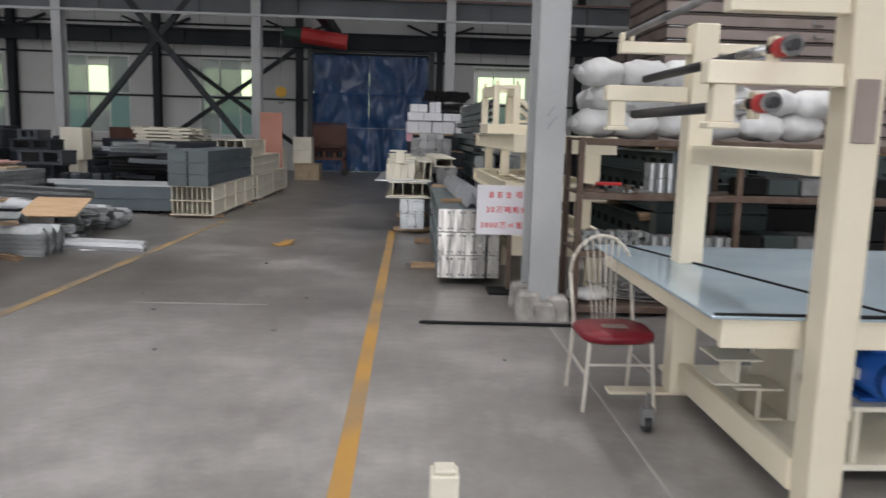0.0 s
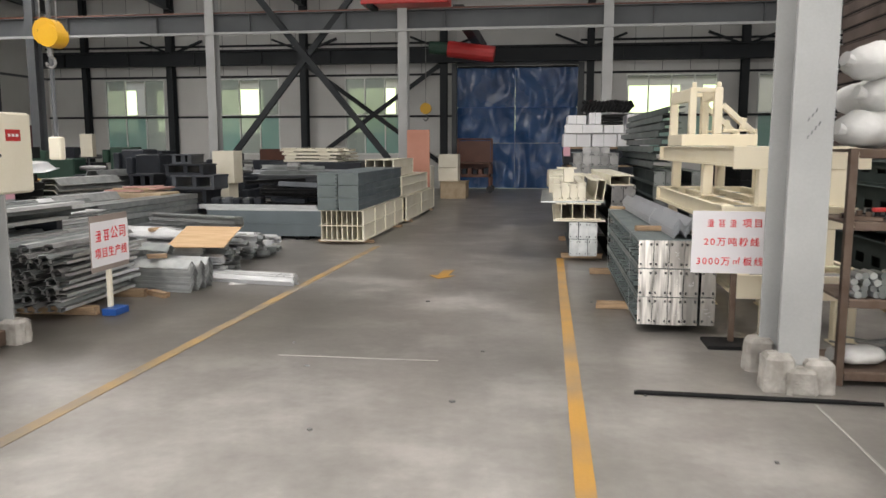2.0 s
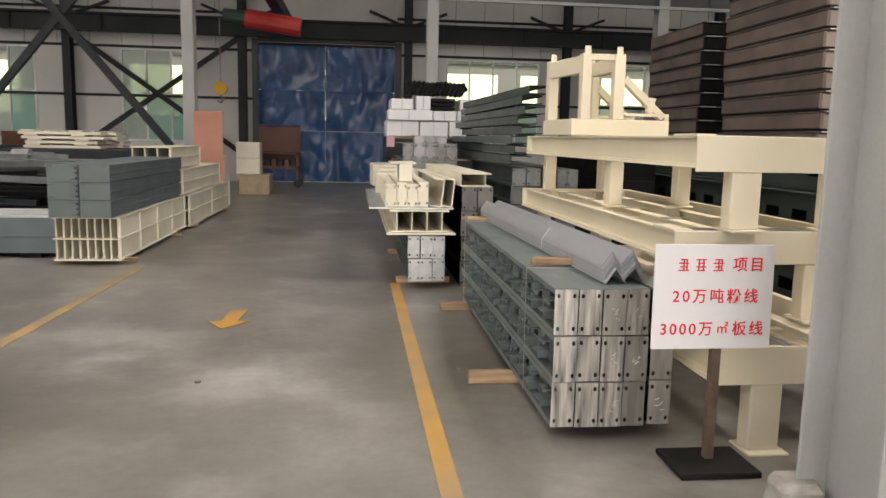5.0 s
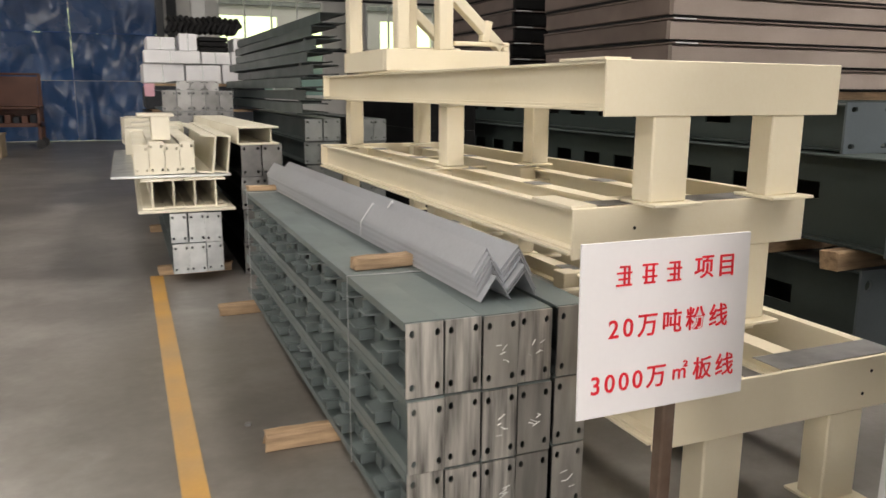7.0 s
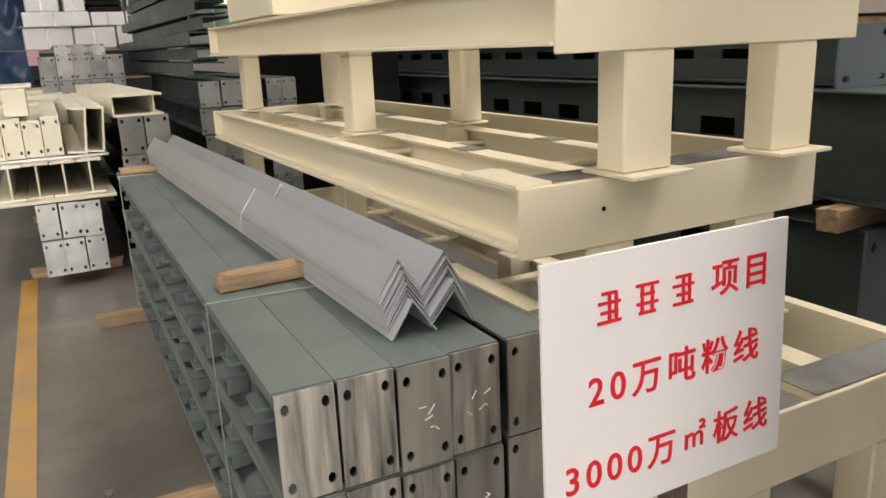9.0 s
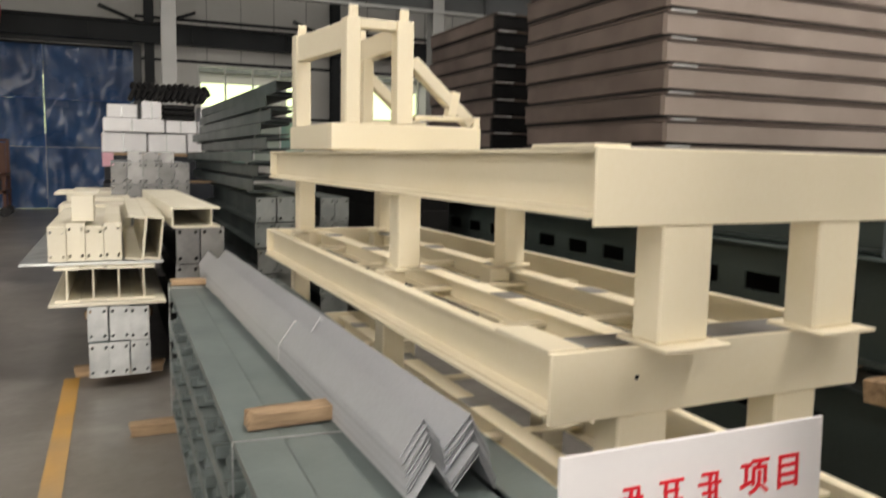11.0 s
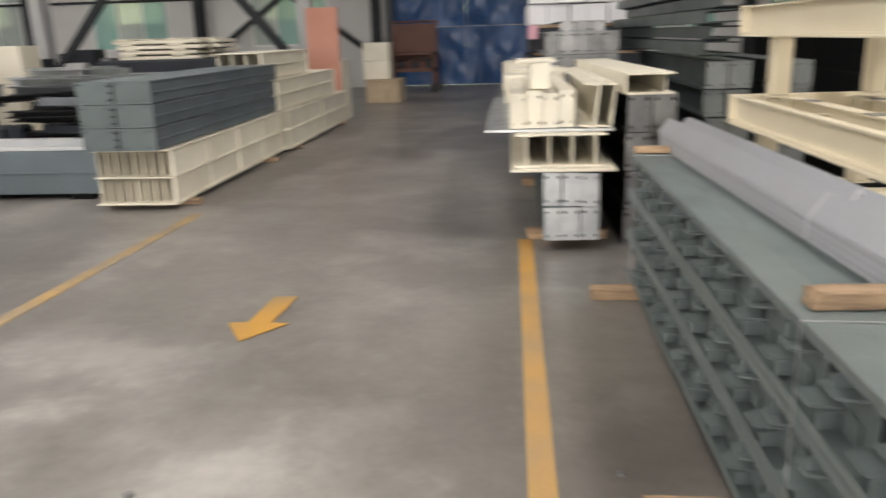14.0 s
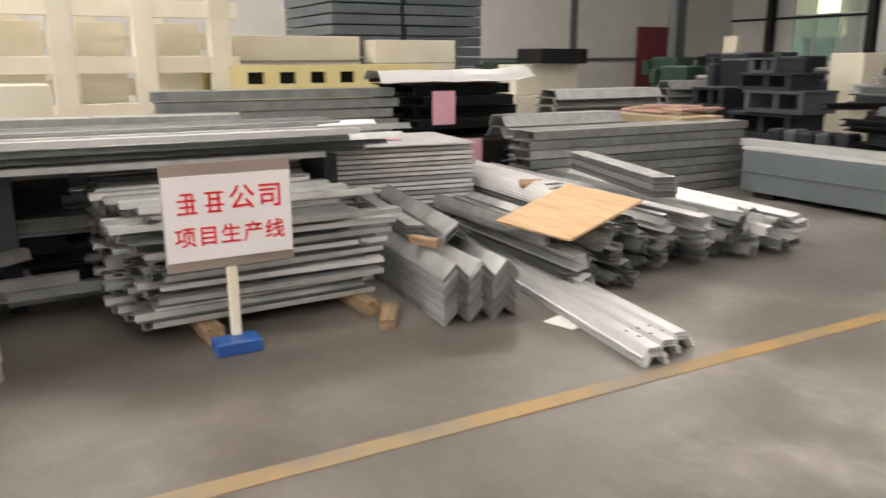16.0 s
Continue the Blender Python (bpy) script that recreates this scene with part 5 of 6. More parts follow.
for sx in (-1, 1):
    part("front_leg", Mesh().rod((sx * 0.185, -0.17, 0.405), (sx * 0.215, -0.2, 0), 0.012), CHAIRPAINT, chair)
    part("rear_leg", Mesh().rod((sx * 0.19, 0.2, 0.44), (sx * 0.2, 0.27, 0), 0.012), CHAIRPAINT, chair)
    part("side_stretcher", Mesh().rod((sx * 0.2, -0.185, 0.22), (sx * 0.195, 0.235, 0.24), 0.007), CHAIRPAINT, chair)
part("front_stretcher", Mesh().rod((-0.2, -0.185, 0.28), (0.2, -0.185, 0.28), 0.008), CHAIRPAINT, chair)
part("glove", block(-0.08, -0.08, 0.474, 0.07, 0.0, 0.482), TAUPE, chair, "folded grey cloth on the seat")

# ---------------- roller bench ----------------
bench = thing("roller_bench", pose(1.76, 3.0, 0), "cream steel laminating bench with rollers and a glass top", "machine")
for py in (0, 1.58):
    ox = 0.055 if py == 0 else 0.0
    part("post", block(ox - 0.075, py - 0.075, 0.02, ox + 0.075, py + 0.075, 2.28, c=0.008), CREAM, bench)
    part("foot_plate", block(-0.45, py - 0.06, 0, 0.35, py + 0.06, 0.02), CREAM, bench)
    part("arm", block(-0.5, py - 0.04, 2.10, ox - 0.078, py + 0.04, 2.165), CREAM, bench)
    part("arm", block(ox + 0.078, py - 0.04, 2.11, 0.40, py + 0.04, 2.17), CREAM, bench)
    part("arm", block(-0.57, py - 0.045, 1.82, ox - 0.078, py + 0.045, 1.91), CREAM, bench)
    part("bracket", block(-0.54, py - 0.035, 1.67, -0.45, py + 0.035, 1.819), CREAM, bench)
    part("bracket_foot", block(-0.56, py - 0.05, 1.645, -0.43, py + 0.05, 1.669), CREAM, bench)
    part("yoke", Mesh().box(-0.5, py - 0.03, 2.166, -0.475, py + 0.03, 2.215, 0.004).box(-0.445, py - 0.03, 2.166, -0.42, py + 0.03, 2.215, 0.004), CREAM, bench)
part("cover_plate", block(0.005, -0.084, 1.6, 0.105, -0.0755, 1.85), TAUPE, bench, "recessed cover plate")
part("cross_beam", block(-0.05, 0.081, 1.46, 0.05, 1.499, 1.57), CREAM, bench)
part("stretcher", block(-0.03, 0.081, 0.07, 0.03, 1.499, 0.22), CREAM, bench)
for rx, rz, rad, thick in ((-0.46, 2.205, 0.018, False), (-0.3, 1.96, 0.024, True), (-0.36, 1.745, 0.026, True)):
    part("roller", Mesh().rod((rx, -0.05, rz), (rx, 1.68, rz), rad, 16), RUBBER if thick else DULLSTEEL, bench, "dark roller", smooth=True)
    if thick:
        part("sleeve", Mesh().rod((rx, 0.02, rz), (rx, 0.30, rz), rad + 0.003, 16), CHROME, bench, "chrome roller sleeve", smooth=True)
        part("collar", Mesh().rod((rx, -0.10, rz), (rx, -0.051, rz), 0.038, 14), REDPAINT, bench, "red collar")
        part("bearing", Mesh().rod((rx, -0.16, rz), (rx, -0.101, rz), 0.042, 14, 0.03), CHROME, bench, "chrome bearing")
        part("bearing_ring", Mesh().rod((rx, -0.185, rz), (rx, -0.161, rz), 0.022, 12), RUBBER, bench, "dark bearing ring")
        part("hanger", block(rx - 0.015, -0.03, rz - 0.06, rx + 0.015, 0.03, rz + 0.05), CREAM, bench)
top = part("table_frame", block(-0.36, 0.13, 0.70, 1.7, 0.17, 0.83), CREAM, bench)
part("table_frame", block(-0.36, 0.171, 0.72, -0.32, 2.15, 0.83), CREAM, bench)
part("table_frame", block(1.66, 0.171, 0.72, 1.7, 2.15, 0.83), CREAM, bench)
part("table_frame", block(-0.36, 2.151, 0.72, 1.7, 2.19, 0.83), CREAM, bench)
part("glass_top", block(-0.42, 0.1, 0.835, 1.75, 2.25, 0.85, c=0.003), GLASS, bench, "bluish glass sheet top")
part("seal", Mesh().rod((-0.2, 2.2, 0.853), (0.45, 0.12, 0.853), 0.009, 6), BLACK, bench, "black rubber strip")
part("seal", Mesh().path([(-0.4, 0.12, 0.852), (0.2, 0.105, 0.855), (1.7, 0.12, 0.852)], 0.010, 6), BLACK, bench, "black rubber strip")
part("bottom_deck", block(-0.02, 0.3, 0.06, 1.6, 1.9, 0.09), PALE, bench, "cream bottom deck")
for px, pz0, pz1, py in ((0.20, 0.0905, 0.27, 0.88), (0.09, 0.271, 0.42, 0.92)):
    spool = part("spacer", block(px - 0.012, py, pz0 + 0.012, px + 0.012, py + 0.22, pz1 - 0.012, c=0.001), PALE, bench, "cream I-shaped spacer")
    part("spacer_plate", block(px - 0.13, py - 0.01, pz0, px + 0.13, py + 0.24, pz0 + 0.0115, c=0.001), PALE, spool)
    part("spacer_plate", block(px - 0.13, py - 0.01, pz1 - 0.0115, px + 0.13, py + 0.24, pz1, c=0.001), PALE, spool)
part("cabinet", block(0.36, 0.85, 0.0905, 0.72, 1.35, 0.66, c=0.01), PALE, bench, "cream control cabinet under the bench")
part("blue_panel", block(0.10, 0.42, 0.66, 0.62, 0.8, 0.70), BLUEPAINT, bench, "dark blue panel")
part("motor_shelf", block(0.36, 0.28, 0.36, 1.1, 0.74, 0.385), PALE, bench)
part("pipe", Mesh().rod((0.56, 0.42, 0.60), (0.56, 0.42, 0.70), 0.02, 10), CREAM, bench)
for px in (0.4, 1.04):
    for py in (0.32, 0.68):
        part("shelf_leg", block(px, py, 0.0905, px + 0.03, py + 0.03, 0.359), PALE, bench)
for px in (0.25, 1.55):
    for py in (0.4, 1.85):
        part("under_leg", block(px, py, 0, px + 0.05, py + 0.05, 0.059), CREAM, bench)
pump = thing("blue_pump", pose(2.32, 3.45, 0.386), "blue enamelled electric motor on the bench shelf", "motor")
part("motor_body", Mesh().rod((0, -0.14, 0.12), (0, 0.16, 0.12), 0.11, 18), BLUEPAINT, pump, smooth=True)
part("fan_cover", Mesh().rod((0, -0.2, 0.12), (0, -0.141, 0.12), 0.095, 18), BLUEPAINT, pump)
part("foot", block(-0.12, -0.1, 0, 0.12, 0.12, 0.02), BLUEPAINT, pump)
part("terminal_box", block(-0.05, -0.05, 0.225, 0.05, 0.06, 0.3), BLUEPAINT, pump)
part("name_plate", block(-0.118, -0.05, 0.09, -0.108, 0.05, 0.15), SHEET, pump, "pale name plate")
post = thing("cream_stub", pose(0.20, 2.93, 0), "short cream box section standing on the floor", "steel box")
part("body", block(-0.06, -0.06, 0, 0.06, 0.06, 0.215, c=0.006), PALE, post)
part("cap", block(-0.045, -0.045, 0.2155, 0.045, 0.045, 0.235, c=0.005), PALE, post)
cast = thing("castor_jack", pose(1.36, 3.92, 0), "small dark castor with a screw on the floor", "castor")
part("wheel", Mesh().rod((-0.02, 0, 0.05), (0.02, 0, 0.05), 0.05, 14), RUBBER, cast)
part("fork", block(-0.035, -0.03, 0.04, 0.035, 0.03, 0.14), DULLSTEEL, cast)
part("stem", Mesh().rod((0, 0, 0.14), (0, 0, 0.22), 0.012), DULLSTEEL, cast)


# ---------------- left-hand side: control box, hoist, sign ----------------
cab = thing("control_cabinet", pose(-4.66, 6.2, 1.28), "cream electrical cabinet with a red label on the column", "cabinet")
part("body", block(0.02, -0.14, 0, 0.46, 0.26, 0.57, c=0.008), PALE, cab)
part("door", block(0.461, -0.128, 0.012, 0.48, 0.248, 0.558, c=0.005), PALE, cab)
part("warning_label", block(0.4805, -0.02, 0.37, 0.484, 0.13, 0.45, c=0), REDPAINT, cab, "red warning label")
for k in range(3):
    part("label_bar", block(0.4842, 0.0 + 0.04 * k, 0.4, 0.486, 0.025 + 0.04 * k, 0.42, c=0), SHEET, cab)
part("bracket", block(-0.32, 0.261, 0.1, 0.12, 0.302, 0.5, c=0.003), PALE, cab)
part("lock", Mesh().rod((0.48, -0.1, 0.27), (0.492, -0.1, 0.27), 0.012), CHROME, cab)
part("conduit", Mesh().path([(0.1, 0.14, 0.57), (0.02, 0.14, 0.75), (0.02, 0.16, 2.2), (0.0, 0.25, 6.2)], 0.018, 8), PALE, cab)
part("cable", Mesh().path([(0.3, 0.12, 0.57), (0.16, 0.12, 0.66), (0.05, 0.12, 0.8)], 0.012, 8), SHEET, cab)

hook = thing("hoist_hook", pose(-3.85, 6.25, 2.255), "yellow crane hook block hanging on steel ropes", "hook")
part("sheave_cover", Mesh().rod((0, -0.05, 0.13), (0, 0.05, 0.13), 0.09, 22), YELLOWHOOK, hook, "round yellow sheave cover", smooth=False)
part("sheave_side", Mesh().rod((0.03, -0.065, 0.10), (0.03, 0.065, 0.10), 0.075, 22), YELLOWHOOK, hook)
part("hook_shank", Mesh().rod((0, 0, 0.03), (0, 0, -0.03), 0.018), DULLSTEEL, hook)
part("hook_bow", Mesh().path([(0, 0, -0.03), (0.03, 0, -0.05), (0.035, 0, -0.085), (0.008, 0, -0.11), (-0.028, 0, -0.095), (-0.033, 0, -0.07)], 0.010, 8), DULLSTEEL, hook)
for dx in (-0.06, 0.06):
    part("rope", Mesh().rod((dx, 0, 0.2), (dx, 0, 6.6), 0.005, 6), DULLSTEEL, hook)
part("mark", block(-0.05, -0.053, 0.12, 0.04, -0.0505, 0.14, c=0), BLACK, hook, "dark stencil mark")
pend = thing("pendant_control", pose(-3.88, 6.3, 1.52), "cream pendant control box hanging on a thick cable", "control box")
part("box", block(-0.045, -0.035, 0, 0.045, 0.035, 0.16, c=0.01), PALE, pend)
part("cable", Mesh().rod((0, 0, 0.16), (0, 0, 7.4), 0.016, 8), GIRDER, pend)

red = thing("crane_trolley", pose(-3.6, 18.6, 4.72), "red hoist trolley hanging under the roof", "hoist")
part("body", block(-1.0, -0.3, 0, 0.95, 0.3, 0.42, c=0.02), REDPAINT, red)
part("drum", Mesh().rod((-0.7, -0.35, 0.3), (0.6, -0.35, 0.3), 0.16, 16), REDPAINT, red)
part("wheel_box", block(-0.85, -0.35, -0.08, -0.7, 0.2, -0.001), BLACK, red)
part("name_bars", block(-0.5, -0.306, 0.1, 0.5, -0.3005, 0.28, c=0), SHEET, red, "pale lettering band")
part("hanger", block(-0.05, -0.05, 0.42, 0.05, 0.05, 3.6), GIRDER, red)
red2 = thing("crane_trolley", pose(-2.9, 26.5, 4.45), "small red hoist on the far crane", "hoist")
part("body", Mesh().rod((-0.8, 0, 0.3), (0.7, 0, 0.1), 0.26, 14), REDPAINT, red2)
part("motor", Mesh().rod((-1.4, 0, 0.35), (-0.81, 0, 0.3), 0.2, 14), GREENPAINT, red2)
part("girder", block(-0.15, -4.1, 0.6, 0.15, 3.9, 0.95), BEAM, red2, "dark crane girder")
hk2 = thing("hoist_hook", pose(-4.75, 28.5, 2.75), "small yellow crane hook block on ropes", "hook")
part("sheave_cover", Mesh().rod((0, -0.06, 0.2), (0, 0.06, 0.2), 0.2, 18), YELLOWHOOK, hk2)
part("hook_bow", Mesh().path([(0, 0, 0), (0.09, 0, -0.12), (0, 0, -0.24), (-0.09, 0, -0.16)], 0.025, 8), DULLSTEEL, hk2)
part("rope", Mesh().rod((0, 0, 0.38), (0, 0, 5.03), 0.012, 6), DULLSTEEL, hk2)

sb = thing("notice_sign", pose(-4.66, 8.12, 0), "white notice board with red writing on a blue-based stand", "sign")
part("base", block(-0.02, -0.13, 0, 0.13, 0.1, 0.065), BLUEPAINT, sb, "blue painted base block")
part("post", block(-0.02, -0.025, 0.065, 0.02, 0.025, 0.9), PALE, sb)
part("backing", block(0.021, -0.32, 0.44, 0.03, 0.32, 0.97, c=0.002), TAUPE, sb, "brown backing board")
bb = part("board", Mesh().box(-0.315, 0, 0, 0.315, 0.008, 0.42, 0.001), WHITE, sb, "white board", pose(0.039, 0, 0.49, 0, 0, 90))
strokes(bb, pose(-0.205, -0.001, 0.285), 0.118, 2)
words("公司", 0.135, pose(0.135, -0.0015, 0.29, 90, 0, 0), bb)
words("项目生产线", 0.105, pose(0.0, -0.0015, 0.115, 90, 0, 0), bb)


# ---------------- left-hand side: stacked steel ----------------
def nest(m, n, kind, w, h, length, t, material, rise, group, label, slip=0.02):
    d = Mesh().prism(section(kind, w, h, t), 0, length).data("nested_section", material)
    for k in range(n):
        single("nested_section", d, material, m @ pose(rnd(-0.004, 0.004), rnd(-slip, slip), rise * k), label, "steel section", group)


# angles nested beside the sign
for i in range(3):
    nest(pose(-4.36 + 0.02 * i, 9.28 + 0.15 * i, 0.0, 0, 0, 85), 27, "V", 0.16, 0.085, 2.9, 0.0028, GALV, 0.0103, "angles stacked beside the sign", "galvanised steel angle nested in a stack")
nest(pose(-4.75, 9.52, 0.365, 0, 0, 80), 6, "V", 0.17, 0.07, 2.6, 0.004, GALVDARK, 0.012, "angles lying on the stack", "galvanised steel angle lying across a stack")
nest(pose(-5.0, 9.36, 0.37, 0, 4, 81), 4, "C", 0.12, 0.04, 2.3, 0.004, GALV, 0.012, "channels lying on the stack", "galvanised channel lying across a stack")
batten(pose(-4.8, 9.32, 0.365, 0, 0, 20), 0.2, 0.06, 0.05, "reddish timber block on the angles")
# bright channels on the floor, pointing to the aisle
for i in range(3):
    nest(pose(-3.36 - 0.05 * i, 9.80 + 0.135 * i, 0.002, 0, 0, 80), 4, "hat", 0.15, 0.05, 3.0, 0.004, GALVBRIGHT, 0.014, "bright folded sections on the floor", "bright galvanised folded section lying on the floor", 0.03)
for k in range(6):
    single("bolt_hole", Mesh().rod((0, 0, 0), (0, 0, 0.002), 0.009, 8), BLACK, pose(-3.50 - 0.09 * (k % 2), 9.82 + 0.08 * (k // 2), 0.1035), "dark bolt hole in the bright section", "hole")
single("paper_scrap", Mesh().add([(0, 0, 0.004), (0.2, 0.05, 0.006), (0.16, 0.2, 0.004), (-0.03, 0.14, 0.01), (0, 0, 0.002), (0.2, 0.05, 0.003), (0.16, 0.2, 0.002), (-0.03, 0.14, 0.007)], [(0, 1, 2, 3), (7, 6, 5, 4)]), SHEET, pose(-4.15, 9.72, 0), "torn white paper scrap on the floor", "paper")

# heap of galvanised bars with ragged ends
HEAPMATS = (GALV, GALVDARK, GALV, GALVBRIGHT)
for k in range(39):
    row, col = k // 13, k % 13
    kind = ("C", "hat", "V", "Clip")[(k * 3) % 4]
    mm = pose(-4.5 + rnd(-0.25, 0.12), 10.17 + 0.105 * col + 0.05 * (row % 2), 0.03 + 0.125 * row + rnd(0, 0.02), 0, rnd(-28, 28), 86 + rnd(-2.5, 2.5))
    w, h, n = rnd(0.075, 0.11), rnd(0.03, 0.06), 3 + k % 3
    if kind == "Clip":
        n = 1
        h = 0.1
    d = Mesh().prism(section(kind, w, h, 0.0028), 0, 2.9).data("galvanised_bar", HEAPMATS[(k * 7) % 4])
    for j in range(n):
        single("galvanised_bar", d, None, mm @ pose(rnd(-0.006, 0.006), rnd(-0.05, 0.05), 0.017 * j, 0, rnd(-3, 3), 0), "galvanised steel bar in a ragged heap", "steel bar", "heap of galvanised bars")
for k in range(5):
    single("white_sheet_bar", Mesh().prism(section("hat", 0.3, 0.07, 0.004), 0, 2.4), GALVBRIGHT, pose(-4.9 - 0.1 * k, 10.55 + 0.03 * k, 0.44 + 0.014 * k, 0, 0, 84), "bright flat galvanised section on the heap", "steel section", "bright sections on the heap")
nest(pose(-4.52, 11.0, 0.54, 0, 0, 72), 6, "C", 0.17, 0.06, 1.55, 0.005, GALV, 0.016, "channels tied on the heap", "galvanised channel in a tied nest on the heap")
ply = thing("plywood_sheet", pose(-4.70, 10.32, 0.485, 17.5, 0, 1), "pale plywood offcut lying on the heap", "plywood")
part("sheet", Mesh().add([(-0.36, -0.33, 0), (0.37, -0.30, 0), (0.37, 0.31, 0), (-0.36, 0.32, 0), (-0.36, -0.33, 0.014), (0.37, -0.30, 0.014), (0.37, 0.31, 0.014), (-0.36, 0.32, 0.014)],
                         [(3, 2, 1, 0), (4, 5, 6, 7), (0, 1, 5, 4), (1, 2, 6, 5), (2, 3, 7, 6), (3, 0, 4, 7)]), PLY, ply)
batten(pose(-5.5, 10.6, 0.52, 0, 0, 60), 0.16, 0.07, 0.05, "short timber block on the heap")
for k in range(21):
    row, col = k // 8, k % 8
    d = Mesh().prism(section(("C", "V", "hat")[k % 3], rnd(0.1, 0.14), rnd(0.045, 0.08), 0.0035), 0, 2.6).data("galvanised_bar", HEAPMATS[(k * 5) % 4])
    mm = pose(-4.52 + rnd(-0.22, 0.12), 11.62 + 0.12 * col + 0.05 * (row % 2), 0.03 + 0.12 * row, 0, rnd(-25, 25), 85 + rnd(-2, 2))
    for j in range(2 + k % 2):
        single("galvanised_bar", d, None, mm @ pose(0, rnd(-0.05, 0.05), 0.017 * j), "galvanised steel bar in a second heap", "steel bar", "second heap of bars")
# dark round ends at the back of the heap
for k in range(3):
    single("edge_coil", Mesh().rod((0, 0, 0.16), (0, 0.5, 0.16), 0.15, 9), BLACK, pose(-6.5 - 0.3 * k, 9.9 + 0.16 * k, 0.13, 0, 0, 80), "dark tied bundle end behind the heap", "bundle", "dark bundle ends")

# pallet pile of step channels beside the sign
step_m = [Mesh().prism(section("hat", 0.15, 0.034, 0.0035), 0, 1.3).data("tread", q_) for q_ in (GALVDARK, GALVDARK, DULLSTEEL)]
lug = Mesh().box(-0.012, 0, -0.04, 0.012, 0.012, -0.0005).box(-0.03, 0, -0.0435, 0.03, 0.05, -0.0402).data("lug", DULLSTEEL)
for lv in range(8):
    for k in range(9):
        x = -4.98 - 0.185 * k - 0.05 * (lv % 2)
        t = thing("step_channel", pose(x + rnd(-0.02, 0.02), 7.70 + rnd(-0.13, 0.08), 0.132 + 0.0785 * lv, rnd(-0.4, 0.4), rnd(-3, 3), rnd(-3, 3)), "galvanised stair channel with hanging lugs in a loose pile", "steel channel", "loose stair channels")
        part("tread", step_m[(lv * 5 + k * 2) % 3], None, t)
        for lx, ly in ((-0.05, 0.03), (0.05, 0.03), (0.05, 0.6), (0.05, 1.2)):
            part("lug", lug, None, t, "", pose(lx, ly, 0.0))
for lv in range(9):
    single("front_channel", Mesh().prism(section("C", 0.09, 0.03, 0.004), 0, 1.28), (GALV, GALVBRIGHT)[lv % 2], pose(-4.93 - 0.05 * (lv % 2), 7.75 + 0.02 * lv, 0.09 + 0.06 * lv, 0, 0, rnd(-3, 3)), "galvanised channel laid along the pile", "steel channel", "channels along the pile")
for yy in (8.0, 8.9):
    batten(pose(-5.5, yy, 0, 0, 0, 3), 1.5, 0.1, 0.085)
batten(pose(-4.62, 8.98, 0.0, 0, 0, -30), 0.3, 0.09, 0.06, "pale timber block on the floor by the pile")
# scrap by the west column
for k in range(16):
    single("scrap_piece", Mesh().prism(section(("C", "hat")[k % 2], 0.1, 0.06, 0.005), 0, rnd(0.3, 0.6)), (GALVDARK, DULLSTEEL)[k % 2], pose(-5.5 + rnd(-0.3, 0.2), 6.95 + rnd(-0.25, 0.2), 0.0 + 0.022 * k, 0, rnd(-10, 10), rnd(0, 180)), "short dark steel offcut in a heap", "offcut", "offcut heap")

# long galvanised sections above and behind the pile
for k in range(32):
    d = Mesh().prism(section(("C", "hat", "V")[k % 3], rnd(0.07, 0.12), 0.036, 0.004), 0, 3.8 + 0.2 * (k % 3))
    single("long_section", d, (GALV, GALVDARK, GALV, GALVDARK, GALVBRIGHT)[k % 5], pose(-5.9 - 0.13 * (k % 8) + rnd(-0.03, 0.03), 5.4 + rnd(-0.15, 0.25), 0.82 + 0.05 * (k // 8), 0, rnd(-8, 8), -2 + rnd(-1.5, 1.5)), "long galvanised section laid over the pile", "steel section", "long galvanised sections")
# dark bars added to deepen the shade beneath and close off the wall
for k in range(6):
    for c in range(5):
        single("dark_bar", Mesh().prism(section(("C", "I")[(k + c) % 2], 0.2, 0.115, 0.012), 0, rnd(1.5, 1.9)), (BLACK, GALVDARK, BLACK, DARK)[(k * 3 + c) % 4], pose(-6.4 - 0.22 * c + rnd(-0.03, 0.03), 5.95 + rnd(-0.1, 0.1), 0.122 * k, 0, rnd(-3, 3), rnd(-3, 3)), "dark steel section added to fill the shaded gap under the long sections", "steel bar", "dark bars")
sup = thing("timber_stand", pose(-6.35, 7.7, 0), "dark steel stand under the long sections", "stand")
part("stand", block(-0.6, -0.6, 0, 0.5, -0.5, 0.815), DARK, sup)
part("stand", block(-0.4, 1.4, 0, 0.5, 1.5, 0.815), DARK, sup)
thin = [Mesh().prism(section("C", 0.9, 0.028, 0.003), 0, 2.1).data("thin_channel", q_) for q_ in (GALVBRIGHT, GALVBRIGHT, GALV)]
for k in range(18):
    single("thin_channel", thin[k % 3], None, pose(-6.9 + rnd(-0.008, 0.008), 8.5 + rnd(-0.02, 0.02), 0.09 + 0.0385 * k, 0, 0, -8), "thin galvanised tray in a ribbed stack", "steel tray", "ribbed stack")
single("steel_plate", Mesh().box(-0.45, 0, 0, 0.5, 2.1, 0.015, 0.003), GALVBRIGHT, pose(-6.9, 8.5, 0.79, 0, 0, -8), "bright sheet lid on the ribbed stack", "steel plate")
for yy in (8.8, 10.3):
    batten(pose(-6.8, yy, 0, 0, 0, -8), 0.9, 0.1, 0.088)
for i, (px, py, rz) in enumerate(((-6.75, 8.8, 20), (-6.65, 10.0, -30))):
    single("pink_label", Mesh().box(-0.14, -0.1, 0, 0.14, 0.1, 0.004), PINK, pose(px, py, 0.813, 0, 0, rz), "pink paper label lying on a stack", "label")


